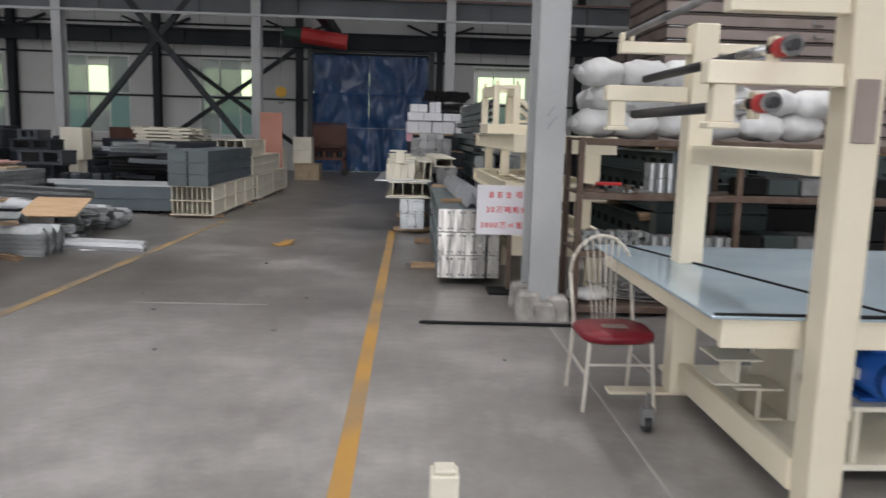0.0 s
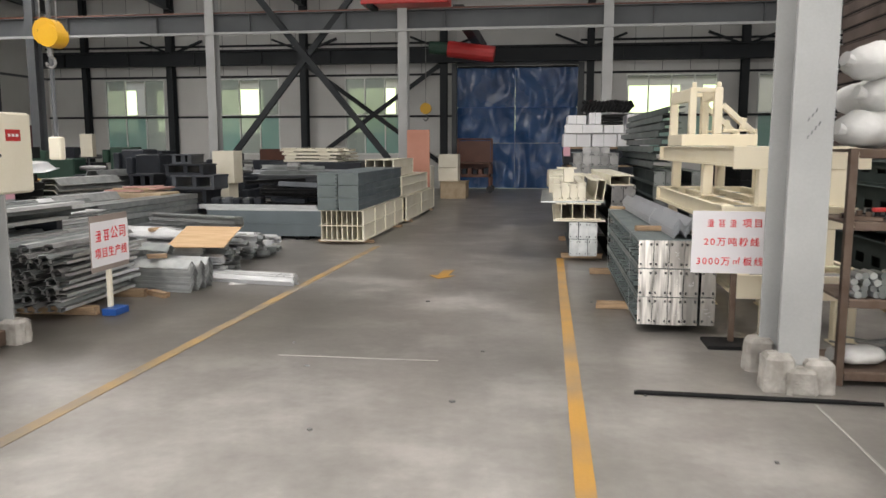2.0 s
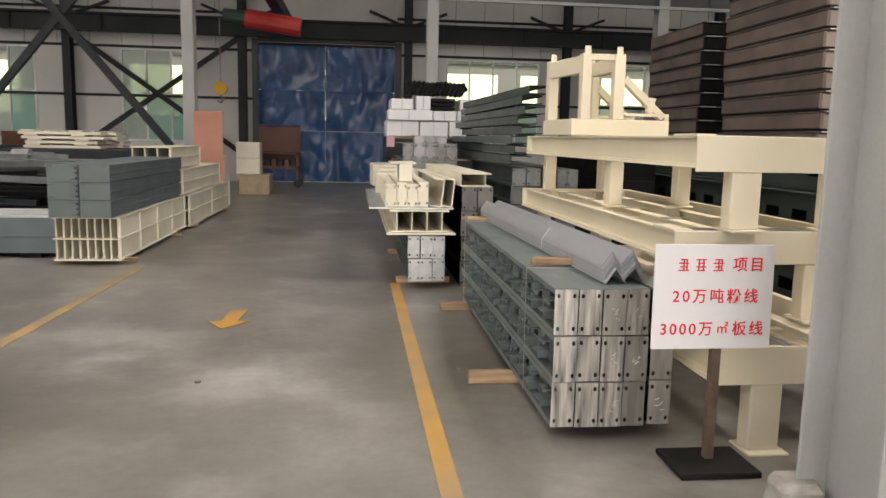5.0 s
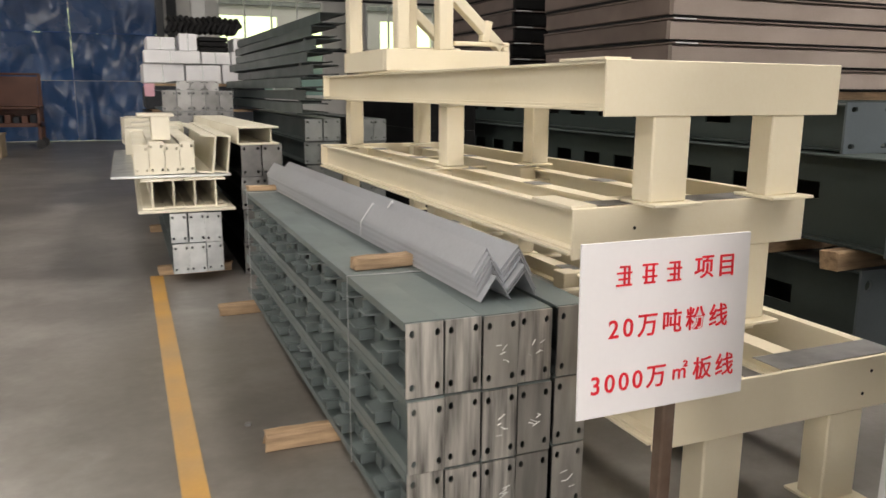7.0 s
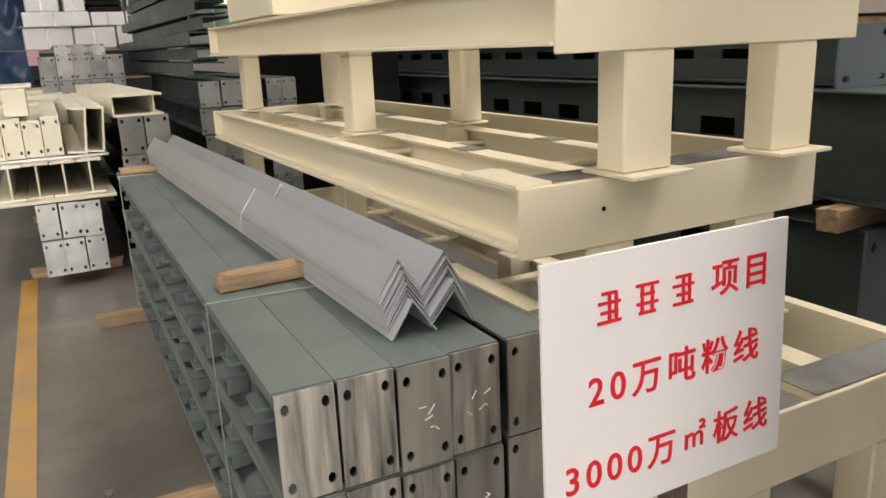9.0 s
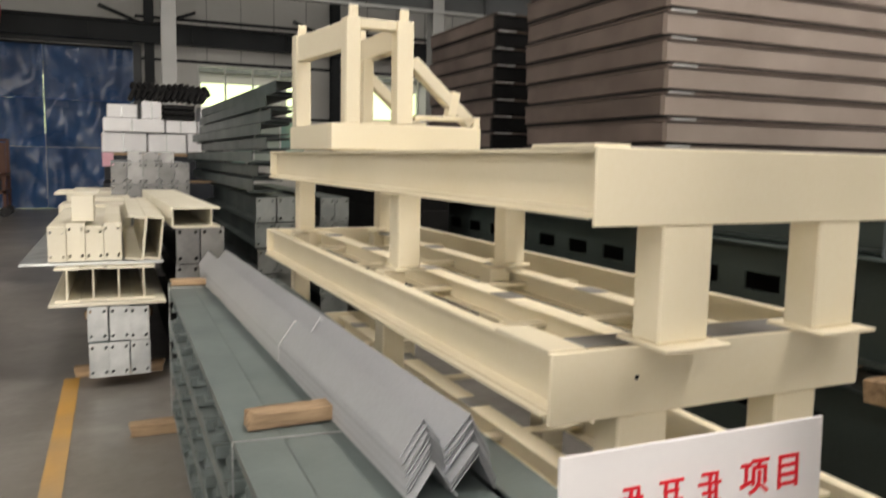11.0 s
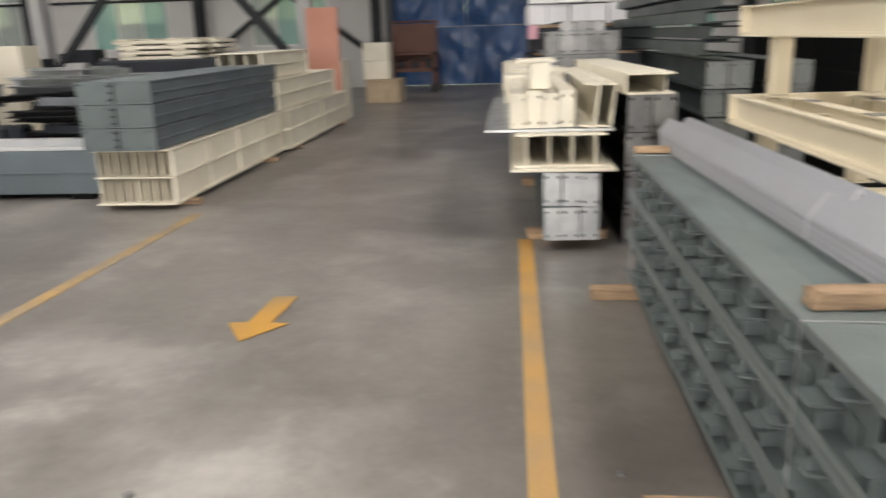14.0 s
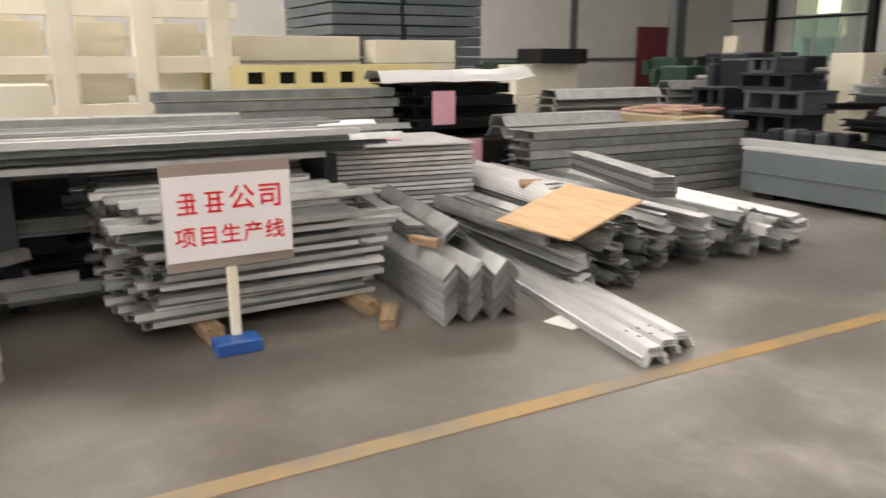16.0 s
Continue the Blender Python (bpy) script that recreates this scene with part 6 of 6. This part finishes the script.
def box_stack(name, x0, y0, x1, y1, z0, n, h, material, label, category, group, gap=0.008, taper=0.0):
    for k in range(n):
        o = rnd(-taper, taper)
        single(name, Mesh().box(x0 + o, y0 - o, 0, x1 + o, y1 - o, h - gap, 0.008), material, pose(0, 0, z0 + h * k), label, category, group)


# channels stacked along the hall with visible hollow ends
gch = [Mesh().prism(section("C", 0.15, 0.084, 0.006), 0, 2.95).data("grey_channel", q_) for q_ in (GALVDARK, GALV)]
for r in range(8):
    for c in range(3):
        single("grey_channel", gch[(r + c) % 2], None, pose(-7.06 - 0.155 * c + rnd(-0.012, 0.012), 11.75 + rnd(-0.06, 0.06), 0.012 + 0.094 * r, 0, 0, -3), "grey channel in a neat long stack", "steel channel", "grey channels in a long stack")
        for yy in (0.4, 2.4):
            single("spacer_strip", Mesh().box(-0.06, 0, 0, 0.06, 0.05, 0.009), BLACK, pose(-7.06 - 0.155 * c, 11.78 + yy, 0.002 + 0.094 * r, 0, 0, -3), "thin dark packing strip between channels", "packing", "packing strips")
box_stack("pale_timber", -8.6, 14.0, -7.2, 14.7, 0.02, 6, 0.13, WOODPALE, "loose pale timber pieces in a pile", "timber", "timber pile", taper=0.05)
for k in range(5):
    single("pink_sheet", Mesh().box(-0.35, -0.06, 0, 0.35, 0.06, 0.03, 0.004), (PINKWOOD, WOODPALE)[k % 2], pose(-8.0 + 0.13 * k, 14.2 + 0.1 * k, 0.81 + 0.031 * (k % 3), 0, 0, 22 * k), "pinkish board offcut on the timber pile", "board", "pink boards")
lb = thing("box_beam", pose(-6.4, 14.1, 0), "long grey-green box beam with bright top strips", "steel beam")
part("body", block(0, 0, 0.06, 2.2, 0.5, 0.5, c=0.008), BLUESLATE, lb)
part("side_lip", block(0, -0.012, 0.27, 2.2, -0.001, 0.285, c=0.001), BLUESLATE, lb)
part("top_strip", block(-0.02, 0.0, 0.501, 2.2, 0.10, 0.535), GALVBRIGHT, lb)
part("top_strip", block(-0.3, 0.32, 0.501, 1.9, 0.46, 0.575), GALVBRIGHT, lb)
for px in (0.15, 1.6):
    part("skid", block(px, 0.03, 0, px + 0.25, 0.47, 0.06), BLACK, lb)

# cream ribbed crates, with grey-green box beams on top
def ribbed_crate(x0, y0, x1, y1, z0, z1, n, cells, label):
    t = thing("ribbed_beam_pack", pose(x0, y0, z0), label, "steel beam", "cream beam packs")
    w, l, h = x1 - x0, y1 - y0, z1 - z0
    for k in range(2):
        za = h * k / 2
        part("flange", block(-0.03, -0.03, za, w + 0.03, l, za + 0.018), PALE, t)
        for i in range(cells + 1):
            xx = w * i / cells
            part("web", block(xx - 0.008, 0, za + 0.018, xx + 0.008, l, za + h / 2, c=0.001), PALE, t)
        for i in range(n + 1):
            yy = l * i / n
            part("stiffener", block(w + 0.009, yy - 0.01 + 0.01, za + 0.018, w + 0.03, yy + 0.012 if i < n else yy + 0.011, za + h / 2, c=0), PALE, t)
    part("flange", block(-0.03, -0.03, h, w + 0.03, l, h + 0.016), PALE, t)
    return t


ribbed_crate(-4.17, 13.6, -3.47, 17.1, 0.05, 0.55, 4, 8, "pack of cream I-beams laid side by side on battens")
ribbed_crate(-4.17, 17.15, -3.40, 21.1, 0.05, 0.55, 2, 8, "pack of cream I-beams laid side by side on battens")
ribbed_crate(-4.17, 17.0, -3.47, 20.4, 0.585, 0.97, 1, 6, "pack of cream I-beams stacked on another pack")
ribbed_crate(-4.19, 16.9, -3.62, 19.2, 1.0, 1.33, 1, 3, "pack of short cream I-beams on top of the stack")
for yy in (13.9, 16.4, 17.6, 20.6):
    batten(pose(-3.82, yy, 0), 0.95, 0.1, 0.048)
for r in range(3):
    for c in range(2):
        t = thing("grey_box_beam", pose(-4.17 + 0.35 * c, 13.42, 0.58 + 0.206 * r), "slate grey box beam with a bolted end flange", "steel beam", "slate box beams")
        part("body", block(0, 0, 0, 0.33, 3.7, 0.185, c=0.004), SLATE, t)
        part("top_lip", block(-0.004, 0.0, 0.1855, 0.345, 3.7, 0.198, c=0.001), BLUESLATE, t)
        for bz in (0.04, 0.10, 0.16):
            part("bolt", Mesh().rod((0.322, -0.03, bz), (0.322, -0.0125, bz), 0.012, 6), BLACK, t) if c == 0 else None
        part("end_flange", end_plate(0.335, 0.2, 0.012), GREYGREEN, t, "", pose(0.168, 0, 0))
        part("flange_lip", block(0.331, 0.02, 0.085, 0.345, 3.69, 0.1), SLATE, t)
# dark lattice of parts behind them
darks = []
for q_ in (BLACK, DARK, BLACK, GREYDARK):
    for kd, w, h in (("I", 0.16, 0.10), ("C", 0.14, 0.07), ("hat", 0.24, 0.08), ("Clip", 0.18, 0.09)):
        darks.append(Mesh().prism(section(kd, w, h, 0.012), 0, 1.0).turned(pose(0, 0, 0, 0, 0, 90)).data("dark_section", q_))
zz = 0.0
for lv in range(11):
    for k in range(7):
        sc = rnd(0.55, 1.15)
        single("dark_section", darks[random.randrange(16)], None, pose(-4.38 - rnd(0, 0.45), 14.75 + 0.3 * k + rnd(-0.1, 0.1), 0.098 * lv, 0, rnd(-3, 3), rnd(-9, 9)) @ Matrix.Diagonal((sc, 1, 1, 1)), "black steel section in a dark cluttered stack", "steel section", "black sections")
for k in range(5):
    single("dark_block", block(0, 0, 0, 0.17, 0.3, 0.26, c=0.03), (DARK, GREYDARK)[k % 2], pose(-6.6 + 0.2 * k, 14.72 + rnd(-0.03, 0.03), 0.42, 0, 0, rnd(-8, 8)), "dark ribbed steel block in a row", "steel block", "dark steel blocks")
single("dark_bench", block(-6.7, 14.7, 0, -5.55, 15.1, 0.418), BLACK, pose(0, 0, 0), "black steel bed under a row of blocks", "steel bed")
for k, (x1, yy, z, ln, rz) in enumerate(((-4.45, 15.0, 1.09, 1.3, 2), (-4.6, 15.35, 1.10, 1.4, 5), (-4.9, 15.6, 1.19, 1.0, 9), (-4.4, 15.9, 1.09, 1.5, 0), (-4.6, 15.25, 1.175, 1.1, 3))):
    single("grey_rail", Mesh().prism(section("C", 0.17, 0.075, 0.008), 0, ln).turned(pose(0, 0, 0, 0, 0, 90)), (GALVDARK, ANGLEGREY)[k % 2], pose(x1, yy, z, 0, 0, rz), "grey steel rail on the dark stack", "steel rail", "grey rails")
single("coil_lump", Mesh().rod((0, 0, 0.12), (0.22, 0, 0.12), 0.11, 12).rod((0.02, -0.09, 0.05), (0.2, -0.09, 0.05), 0.05, 10), DULLSTEEL, pose(-5.3, 15.3, 1.085), "dull steel roller end on the dark stack", "roller")


def dark_frame(x, y, z, w, d, h, rz, mt):
    t = thing("machine_housing", pose(x, y, z, 0, 0, rz), "dark painted machine frame in a stacked cluster", "machine", "dark machine housings")
    part("base", block(-w / 2, -d / 2, 0, w / 2, d / 2, h * 0.2), mt, t)
    part("cheek", block(-w / 2, -d / 2, h * 0.2 + 0.001, -w / 2 + 0.08, d / 2, h * 0.85), mt, t)
    part("cheek", block(w / 2 - 0.08, -d / 2, h * 0.2 + 0.001, w / 2, d / 2, h * 0.85), mt, t)
    part("rib", block(-0.04, -d / 2 + 0.05, h * 0.2 + 0.001, 0.05, d / 2, h * 0.85), mt, t)
    part("top", block(-w / 2 - 0.02, -d / 2 - 0.02, h * 0.85 + 0.001, w / 2 + 0.02, d / 2, h - 0.002), mt, t)


for k, (x, z, w, h) in enumerate(((-7.75, 0, 1.1, 0.4), (-7.85, 0.4, 1.0, 0.34), (-7.6, 0.74, 0.9, 0.3), (-7.8, 1.04, 0.8, 0.22), (-7.85, 1.26, 0.4, 0.2), (-8.9, 0, 0.9, 0.45), (-8.95, 0.45, 0.8, 0.3), (-8.8, 0.75, 0.5, 0.3))):
    dark_frame(x, 16.5 + rnd(-0.06, 0.06), z, w, 0.7, h, rnd(-10, 10), (GREYDARK, DARK)[k % 2])
for k in range(4):
    for j in range(3):
        single("cream_slat_panel", Mesh().box(0, 0, 0, rnd(1.3, 1.55), 0.55, 0.055, 0.006).box(0.05, -0.02, 0.056, 0.3, 0.5, 0.085, 0.004).box(0.9, -0.02, 0.056, 1.15, 0.5, 0.085, 0.004), PALE, pose(-6.95 + rnd(-0.08, 0.08), 19.6 + 0.65 * j, 1.24 + 0.0855 * k, 0, 0, rnd(-3, 3)), "cream slatted panel in a low pile", "panel", "cream slats")
single("steel_block", block(-7.2, 19.4, 0, -4.9, 21.8, 1.235, c=0.02), DARK, pose(0, 0, 0), "dark steel pile carrying cream panels", "steel block")
cp = thing("cream_post", pose(-7.85, 17.6, 0), "tall cream steel block standing behind the dark stack", "steel box")
part("upper_block", block(0, 0, 0.8, 0.5, 0.5, 1.52, c=0.01), PALE, cp)
part("lower_block", block(-0.12, -0.02, 0, 0.38, 0.5, 0.799, c=0.01), PALE, cp)
sal = thing("plywood_board", pose(-3.72, 21.1, 0), "reddish plywood board standing upright", "board")
part("board", block(-0.4, 0.2, 0.5, 0.2, 0.24, 2.05, c=0.003), SALMON, sal)
part("backing", block(-0.42, 0.24, 0, 0.22, 0.9, 1.1), PALE, sal)
bn = thing("carton", pose(-3.75, 25.0, 0), "pale timber box standing by the gate", "box")
part("crate", block(0, 0, 0, 0.8, 0.9, 0.5, c=0.01), WOODPALE, bn)
part("lid", block(-0.02, -0.02, 0.501, 0.82, 0.92, 0.53), WOODPALE, bn)
for k in range(2):
    single("carton", block(0, 0, 0, 0.62, 0.6, 0.42, c=0.01), PALE, pose(-3.85, 25.3, 0.532 + 0.425 * k), "cream carton stacked on a timber box", "box", "cream cartons")
cart = thing("trolley", pose(-3.0, 28.6, 0), "rust-orange steel trolley in front of the curtain", "trolley")
part("deck", block(-0.7, -0.5, 0.55, 0.6, 0.5, 0.65), ORANGE, cart)
part("deck", block(-0.7, -0.5, 1.0, 0.6, 0.5, 1.06), ORANGE, cart)
for px in (-0.7, 0.52):
    for py in (-0.5, 0.42):
        part("post", block(px, py, 0.12, px + 0.08, py + 0.08, 1.9 if py > 0 else 1.1), ORANGE, cart)
        part("wheel", Mesh().rod((px + 0.04, py - 0.02, 0.12), (px + 0.04, py + 0.1, 0.12), 0.119, 14), RUBBER, cart)
part("back_panel", block(-0.61, 0.44, 0.66, 0.51, 0.47, 1.82), ORANGE, cart, "rust-brown back panel")
part("push_bar", Mesh().rod((-0.66, 0.46, 1.88), (0.56, 0.46, 1.88), 0.03), ORANGE, cart)
for k in range(6):
    part("load", block(-0.6 + 0.19 * k, -0.42, 0.651, -0.46 + 0.19 * k, 0.36, 0.8 + 0.03 * (k % 3)), (ORANGE, DARK)[k % 2], cart)

for k in range(9):
    single("grit_lump", lump(0.010 + 0.004 * (k % 3), 0.012, k * 1.7), DULLSTEEL, pose(rnd(-3.0, 1.0), rnd(4.5, 9.5), 0, 0, 0, rnd(0, 180)), "small dark lump of grit on the floor", "debris", "floor grit")
# ---------------- far left of the hall ----------------
# cream welded racks
rack = thing("cream_rack", pose(-11.0, 5.2, 0), "large cream welded steel rack frames standing together", "steel frame")
for k in range(6):
    part("upright", block(0, 0.9 * k - 0.1, 0, 0.2, 0.9 * k + 0.14, 3.2), PALE, rack)
for z in (0.75, 1.3, 1.95, 2.6):
    part("rail", block(0.03, -0.3, z, 0.17, 4.75, z + 0.2), PALE, rack)
for k in range(5):
    part("panel", block(-0.3, 0.9 * k + 0.2, 0.95, -0.2, 0.9 * k + 0.75, 1.9), PALE, rack)
rack2 = thing("cream_rack", pose(-12.2, 4.8, 0), "large cream welded steel rack frames standing together", "steel frame")
for k in range(7):
    part("upright", block(0, 0.85 * k, 0, 0.22, 0.85 * k + 0.22, 3.0), PALE, rack2)
for z in (0.3, 1.0, 1.6, 2.3):
    part("rail", block(0.04, -0.2, z, 0.18, 5.4, z + 0.22), PALE, rack2)
for k in range(4):
    single("cream_block", block(0, 0, 0, 0.9, 1.2, 0.3), PALE, pose(-10.2 + 0.1 * k, 6.3 + 0.05 * k, 0.31 * k), "cream steel box section in a low pile", "steel box", "cream boxes by the racks")
# tall slate stacks
for j, (y0, y1) in enumerate(((11.85, 13.05), (13.15, 14.6))):
    box_stack("slate_tray", -14.6, y0, -12.4, y1, 0.02, 17, 0.165, SLATE, "slate grey steel tray in a tall stack", "steel tray", "tall slate stacks", gap=0.02, taper=0.02)
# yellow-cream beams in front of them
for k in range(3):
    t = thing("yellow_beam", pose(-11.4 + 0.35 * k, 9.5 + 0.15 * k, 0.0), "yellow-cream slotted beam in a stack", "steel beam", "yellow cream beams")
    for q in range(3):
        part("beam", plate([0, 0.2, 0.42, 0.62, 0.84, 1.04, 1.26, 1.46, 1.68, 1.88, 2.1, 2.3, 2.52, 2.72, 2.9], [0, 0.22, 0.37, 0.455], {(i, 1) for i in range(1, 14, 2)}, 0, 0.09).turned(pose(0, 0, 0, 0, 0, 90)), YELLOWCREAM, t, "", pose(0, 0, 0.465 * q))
        # solid black filler stands in for the shaded hollow behind the slots
        part("core", block(-0.32, 0.02, 0.465 * q + 0.01, -0.12, 2.85, 0.465 * q + 0.445, c=0), BLACK, t, "black filler painting the shade of the hollow")
box_stack("cream_beam", -12.3, 9.9, -11.9, 12.1, 0.0, 5, 0.36, PALE, "cream steel beam stacked behind the yellow ones", "steel beam", "cream beams", taper=0.02)
box_stack("cream_beam", -12.0, 12.2, -11.6, 13.6, 0.0, 5, 0.35, PALE, "cream steel beam stacked behind the yellow ones", "steel beam", "cream beams", taper=0.02)
# black strapped bundles with pink labels and a bright sheet on top
for lv in range(9):
    for k in range(4 + lv % 2):
        single("black_section", Mesh().prism(section(("C", "I", "Clip")[(lv + k) % 3], 0.2, 0.105, 0.012), 0, rnd(1.2, 1.45)), BLACK, pose(-9.2 + 0.225 * k + rnd(-0.03, 0.03), 11.12 + rnd(-0.06, 0.06), 0.1 + 0.122 * lv, 0, rnd(-3, 3), rnd(-3, 3)), "black steel section strapped in a bundle", "steel section", "black strapped bundle")
single("pallet", block(-9.3, 11.2, 0, -8.1, 12.4, 0.098), BLACK, pose(0, 0, 0), "dark pallet under a strapped bundle", "pallet")
sh = Mesh()
vs = []
for j in range(15):
    for i in range(11):
        u, v = i / 10 - 0.5, j / 14
        z = 0.10 * max(0, 1 - (abs(u) / 0.36) ** 4) + 0.022 * noise.noise(Vector((u * 5, v * 6, 1.5))) + 0.05 * (v > 0.8) * (v - 0.8) * 5
        vs.append((u * 0.8, v * 1.9 + 0.04 * noise.noise(Vector((u * 4, 3, 0))), z))
vs += [(x, y, z - 0.006) for x, y, z in vs]
fs = [(j * 11 + i, j * 11 + i + 1, (j + 1) * 11 + i + 1, (j + 1) * 11 + i) for j in range(14) for i in range(10)]
fs += [tuple(q + 165 for q in f[::-1]) for f in fs]
single("bright_sheet", sh.add(vs, fs), GALVBRIGHT, pose(-8.7, 10.8, 1.235, 0, 2, -4), "bright crumpled galvanised sheet on the black bundle", "steel sheet", smooth=False)
for (px, py, pz, ry) in ((-8.165, 11.4, 0.76, 0), (-7.768, 11.5, 0.28, 0)):
    single("pink_label", Mesh().box(-0.003, -0.14, 0, 0.003, 0.14, 0.36), PINK, pose(px, py, pz, 0, ry, 0), "pink paper label fixed on a dark bundle", "label")
single("steel_block", block(-8.1, 11.0, 0, -7.77, 12.0, 0.62, c=0.01), BLACK, pose(0, 0, 0), "black bundle end beside the grey channels", "steel block")
# grey long bundles
for k in range(9):
    single("grey_beam", Mesh().prism(section("C", 0.3, 0.09, 0.010), 0, 2.5), GALVDARK if k % 3 else GALV, pose(-8.9 + 0.03 * (k % 2), 8.5 + rnd(-0.05, 0.05), 0.2 + 0.108 * k, 0, 0, -6), "grey channel beam in a stack", "steel beam", "grey channel beams")
    single("grey_beam", Mesh().prism(section("C", 0.3, 0.075, 0.010), 0, 2.2), GALV if k % 3 else GALVDARK, pose(-8.05 + 0.03 * (k % 2), 6.9 + rnd(-0.05, 0.05), 0.2 + 0.09 * k, 0, 0, -9), "grey channel beam in a stack", "steel beam", "grey channel beams")
for k in range(5):
    single("grey_beam", Mesh().prism(section("hat", 0.5, 0.12, 0.012), 0, 1.6), GALV, pose(-8.0, 11.9 + 0.02 * k, 0.25 + 0.12 * k, 0, 0, -4), "grey folded section in a stack", "steel section", "grey folded stack")
    single("grey_beam", Mesh().prism(section("hat", 0.6, 0.12, 0.012), 0, 1.7), GALV, pose(-8.9, 13.3 + 0.02 * k, 0.55 + 0.10 * k, 0, 0, -4), "grey folded section in a stack", "steel section", "grey folded stack")
box_stack("cream_beam", -11.0, 14.0, -10.5, 15.2, 0.0, 3, 0.46, PALE, "cream steel box beam in a pile", "steel beam", "cream beams", taper=0.04)
single("steel_block", block(-9.3, 13.2, 0, -8.3, 15.0, 0.545, c=0.02), DARK, pose(0, 0, 0), "dark pile carrying grey sections", "steel block")
single("black_box", block(0, 0, 0, 0.6, 0.9, 0.22), BLACK, pose(-10.9, 14.3, 1.385), "black box on the cream beams", "box")
for k in range(6):
    single("yellow_bar", block(0, 0, 0, 1.6, 0.2, 0.1), (YELLOWHOOK, ORANGE)[k % 2], pose(-11.6, 16.0 + 0.22 * (k % 3), 0.72 + 0.11 * (k // 3), 0, 0, -20), "orange-yellow painted bar in a pile", "steel bar", "yellow bars")
single("steel_block", block(-11.8, 15.4, 0, -10.0, 16.6, 0.715, c=0.02), DARK, pose(0, 0, 0), "dark pile carrying yellow bars", "steel block")
for k in range(4):
    single("grey_beam", Mesh().prism(section("hat", 0.5, 0.14, 0.012), 0, 1.9), GALV, pose(-10.3 + 0.02 * k, 16.8, 0.6 + 0.12 * k, 0, 0, -8), "grey folded section in a stack", "steel section", "grey folded stack")
single("steel_block", block(-10.8, 16.8, 0, -9.8, 18.6, 0.595, c=0.02), DARK, pose(0, 0, 0), "dark pile carrying grey sections", "steel block")
single("red_board", block(0, 0, 0, 0.08, 1.7, 2.3), MAROON, pose(-17.0, 22.6, 0), "dark red steel panel standing by the wall", "panel")


def machine(x, y, w, d, h, material, seed, label):
    random.seed(seed)
    t = thing("machine", pose(x, y, 0, 0, 0, rnd(-8, 8)), label, "machine", "machines along the wall")
    part("bed", block(-w / 2, -d / 2, 0, w / 2, d / 2, h * 0.45, c=0.03), material, t)
    part("column", block(-w * 0.35, -d * 0.3, h * 0.451, w * 0.05, d * 0.3, h, c=0.03), material, t)
    part("head", block(-w * 0.45, -d * 0.4, h * 0.7, -w * 0.351, d * 0.2, h * 0.95, c=0.02), material, t)
    part("carriage", block(w * 0.08, -d * 0.45, h * 0.451, w * 0.45, d * 0.3, h * 0.68, c=0.02), DARK, t)
    part("shaft", Mesh().rod((w * 0.051, 0, h * 0.8), (w * 0.45, 0, h * 0.8), 0.07, 12), DULLSTEEL, t)
    part("flywheel", Mesh().rod((w * 0.2, -d * 0.52, h * 0.36), (w * 0.2, -d * 0.47 - 0.04, h * 0.36), h * 0.25, 18), material, t)


for i, (x, y, w, d, h, mt) in enumerate(((-8.9, 17.5, 1.5, 1.2, 1.45, DARK), (-9.9, 18.6, 1.4, 1.2, 1.55, DARK), (-8.3, 19.6, 1.4, 1.0, 1.3, DARK), (-13.0, 20.5, 1.8, 1.2, 1.3, GREENPAINT),
                                          (-15.2, 22.5, 2.0, 1.2, 1.5, GREENPAINT), (-13.3, 24.0, 1.8, 1.2, 1.6, GREENPAINT), (-16.2, 25.5, 1.8, 1.2, 1.6, DARK), (-11.2, 22.0, 1.7, 1.2, 1.5, DARK),
                                          (-18.0, 19.0, 1.8, 1.4, 1.4, GREENPAINT), (-17.6, 15.5, 1.8, 1.4, 1.2, DARK), (-10.5, 25.5, 1.6, 1.2, 1.4, DARK))):
    machine(x, y, w, d, h, mt, 100 + i, ("dark painted workshop machine" if mt is DARK else "dark green workshop machine") + " on the floor")
random.seed(5)
single("reddish_board", block(0, 0, 0, 1.1, 0.3, 0.34), ORANGE, pose(-9.4, 24.5, 1.2), "rust-brown board pile on a dark cabinet", "board")
single("low_cabinet", block(0, 0, 0, 1.6, 0.6, 1.195, c=0.02), DARK, pose(-9.6, 24.4, 0), "dark cabinet carrying a reddish board", "cabinet")
pb = thing("post_box", pose(-14.6, 23.6, 0), "cream switch box on a thin post", "control box")
part("post", Mesh().rod((0, 0, 0), (0, 0, 1.6), 0.03), GIRDER, pb)
part("box", block(-0.2, -0.1, 1.3, 0.2, 0.1, 2.0), PALE, pb)
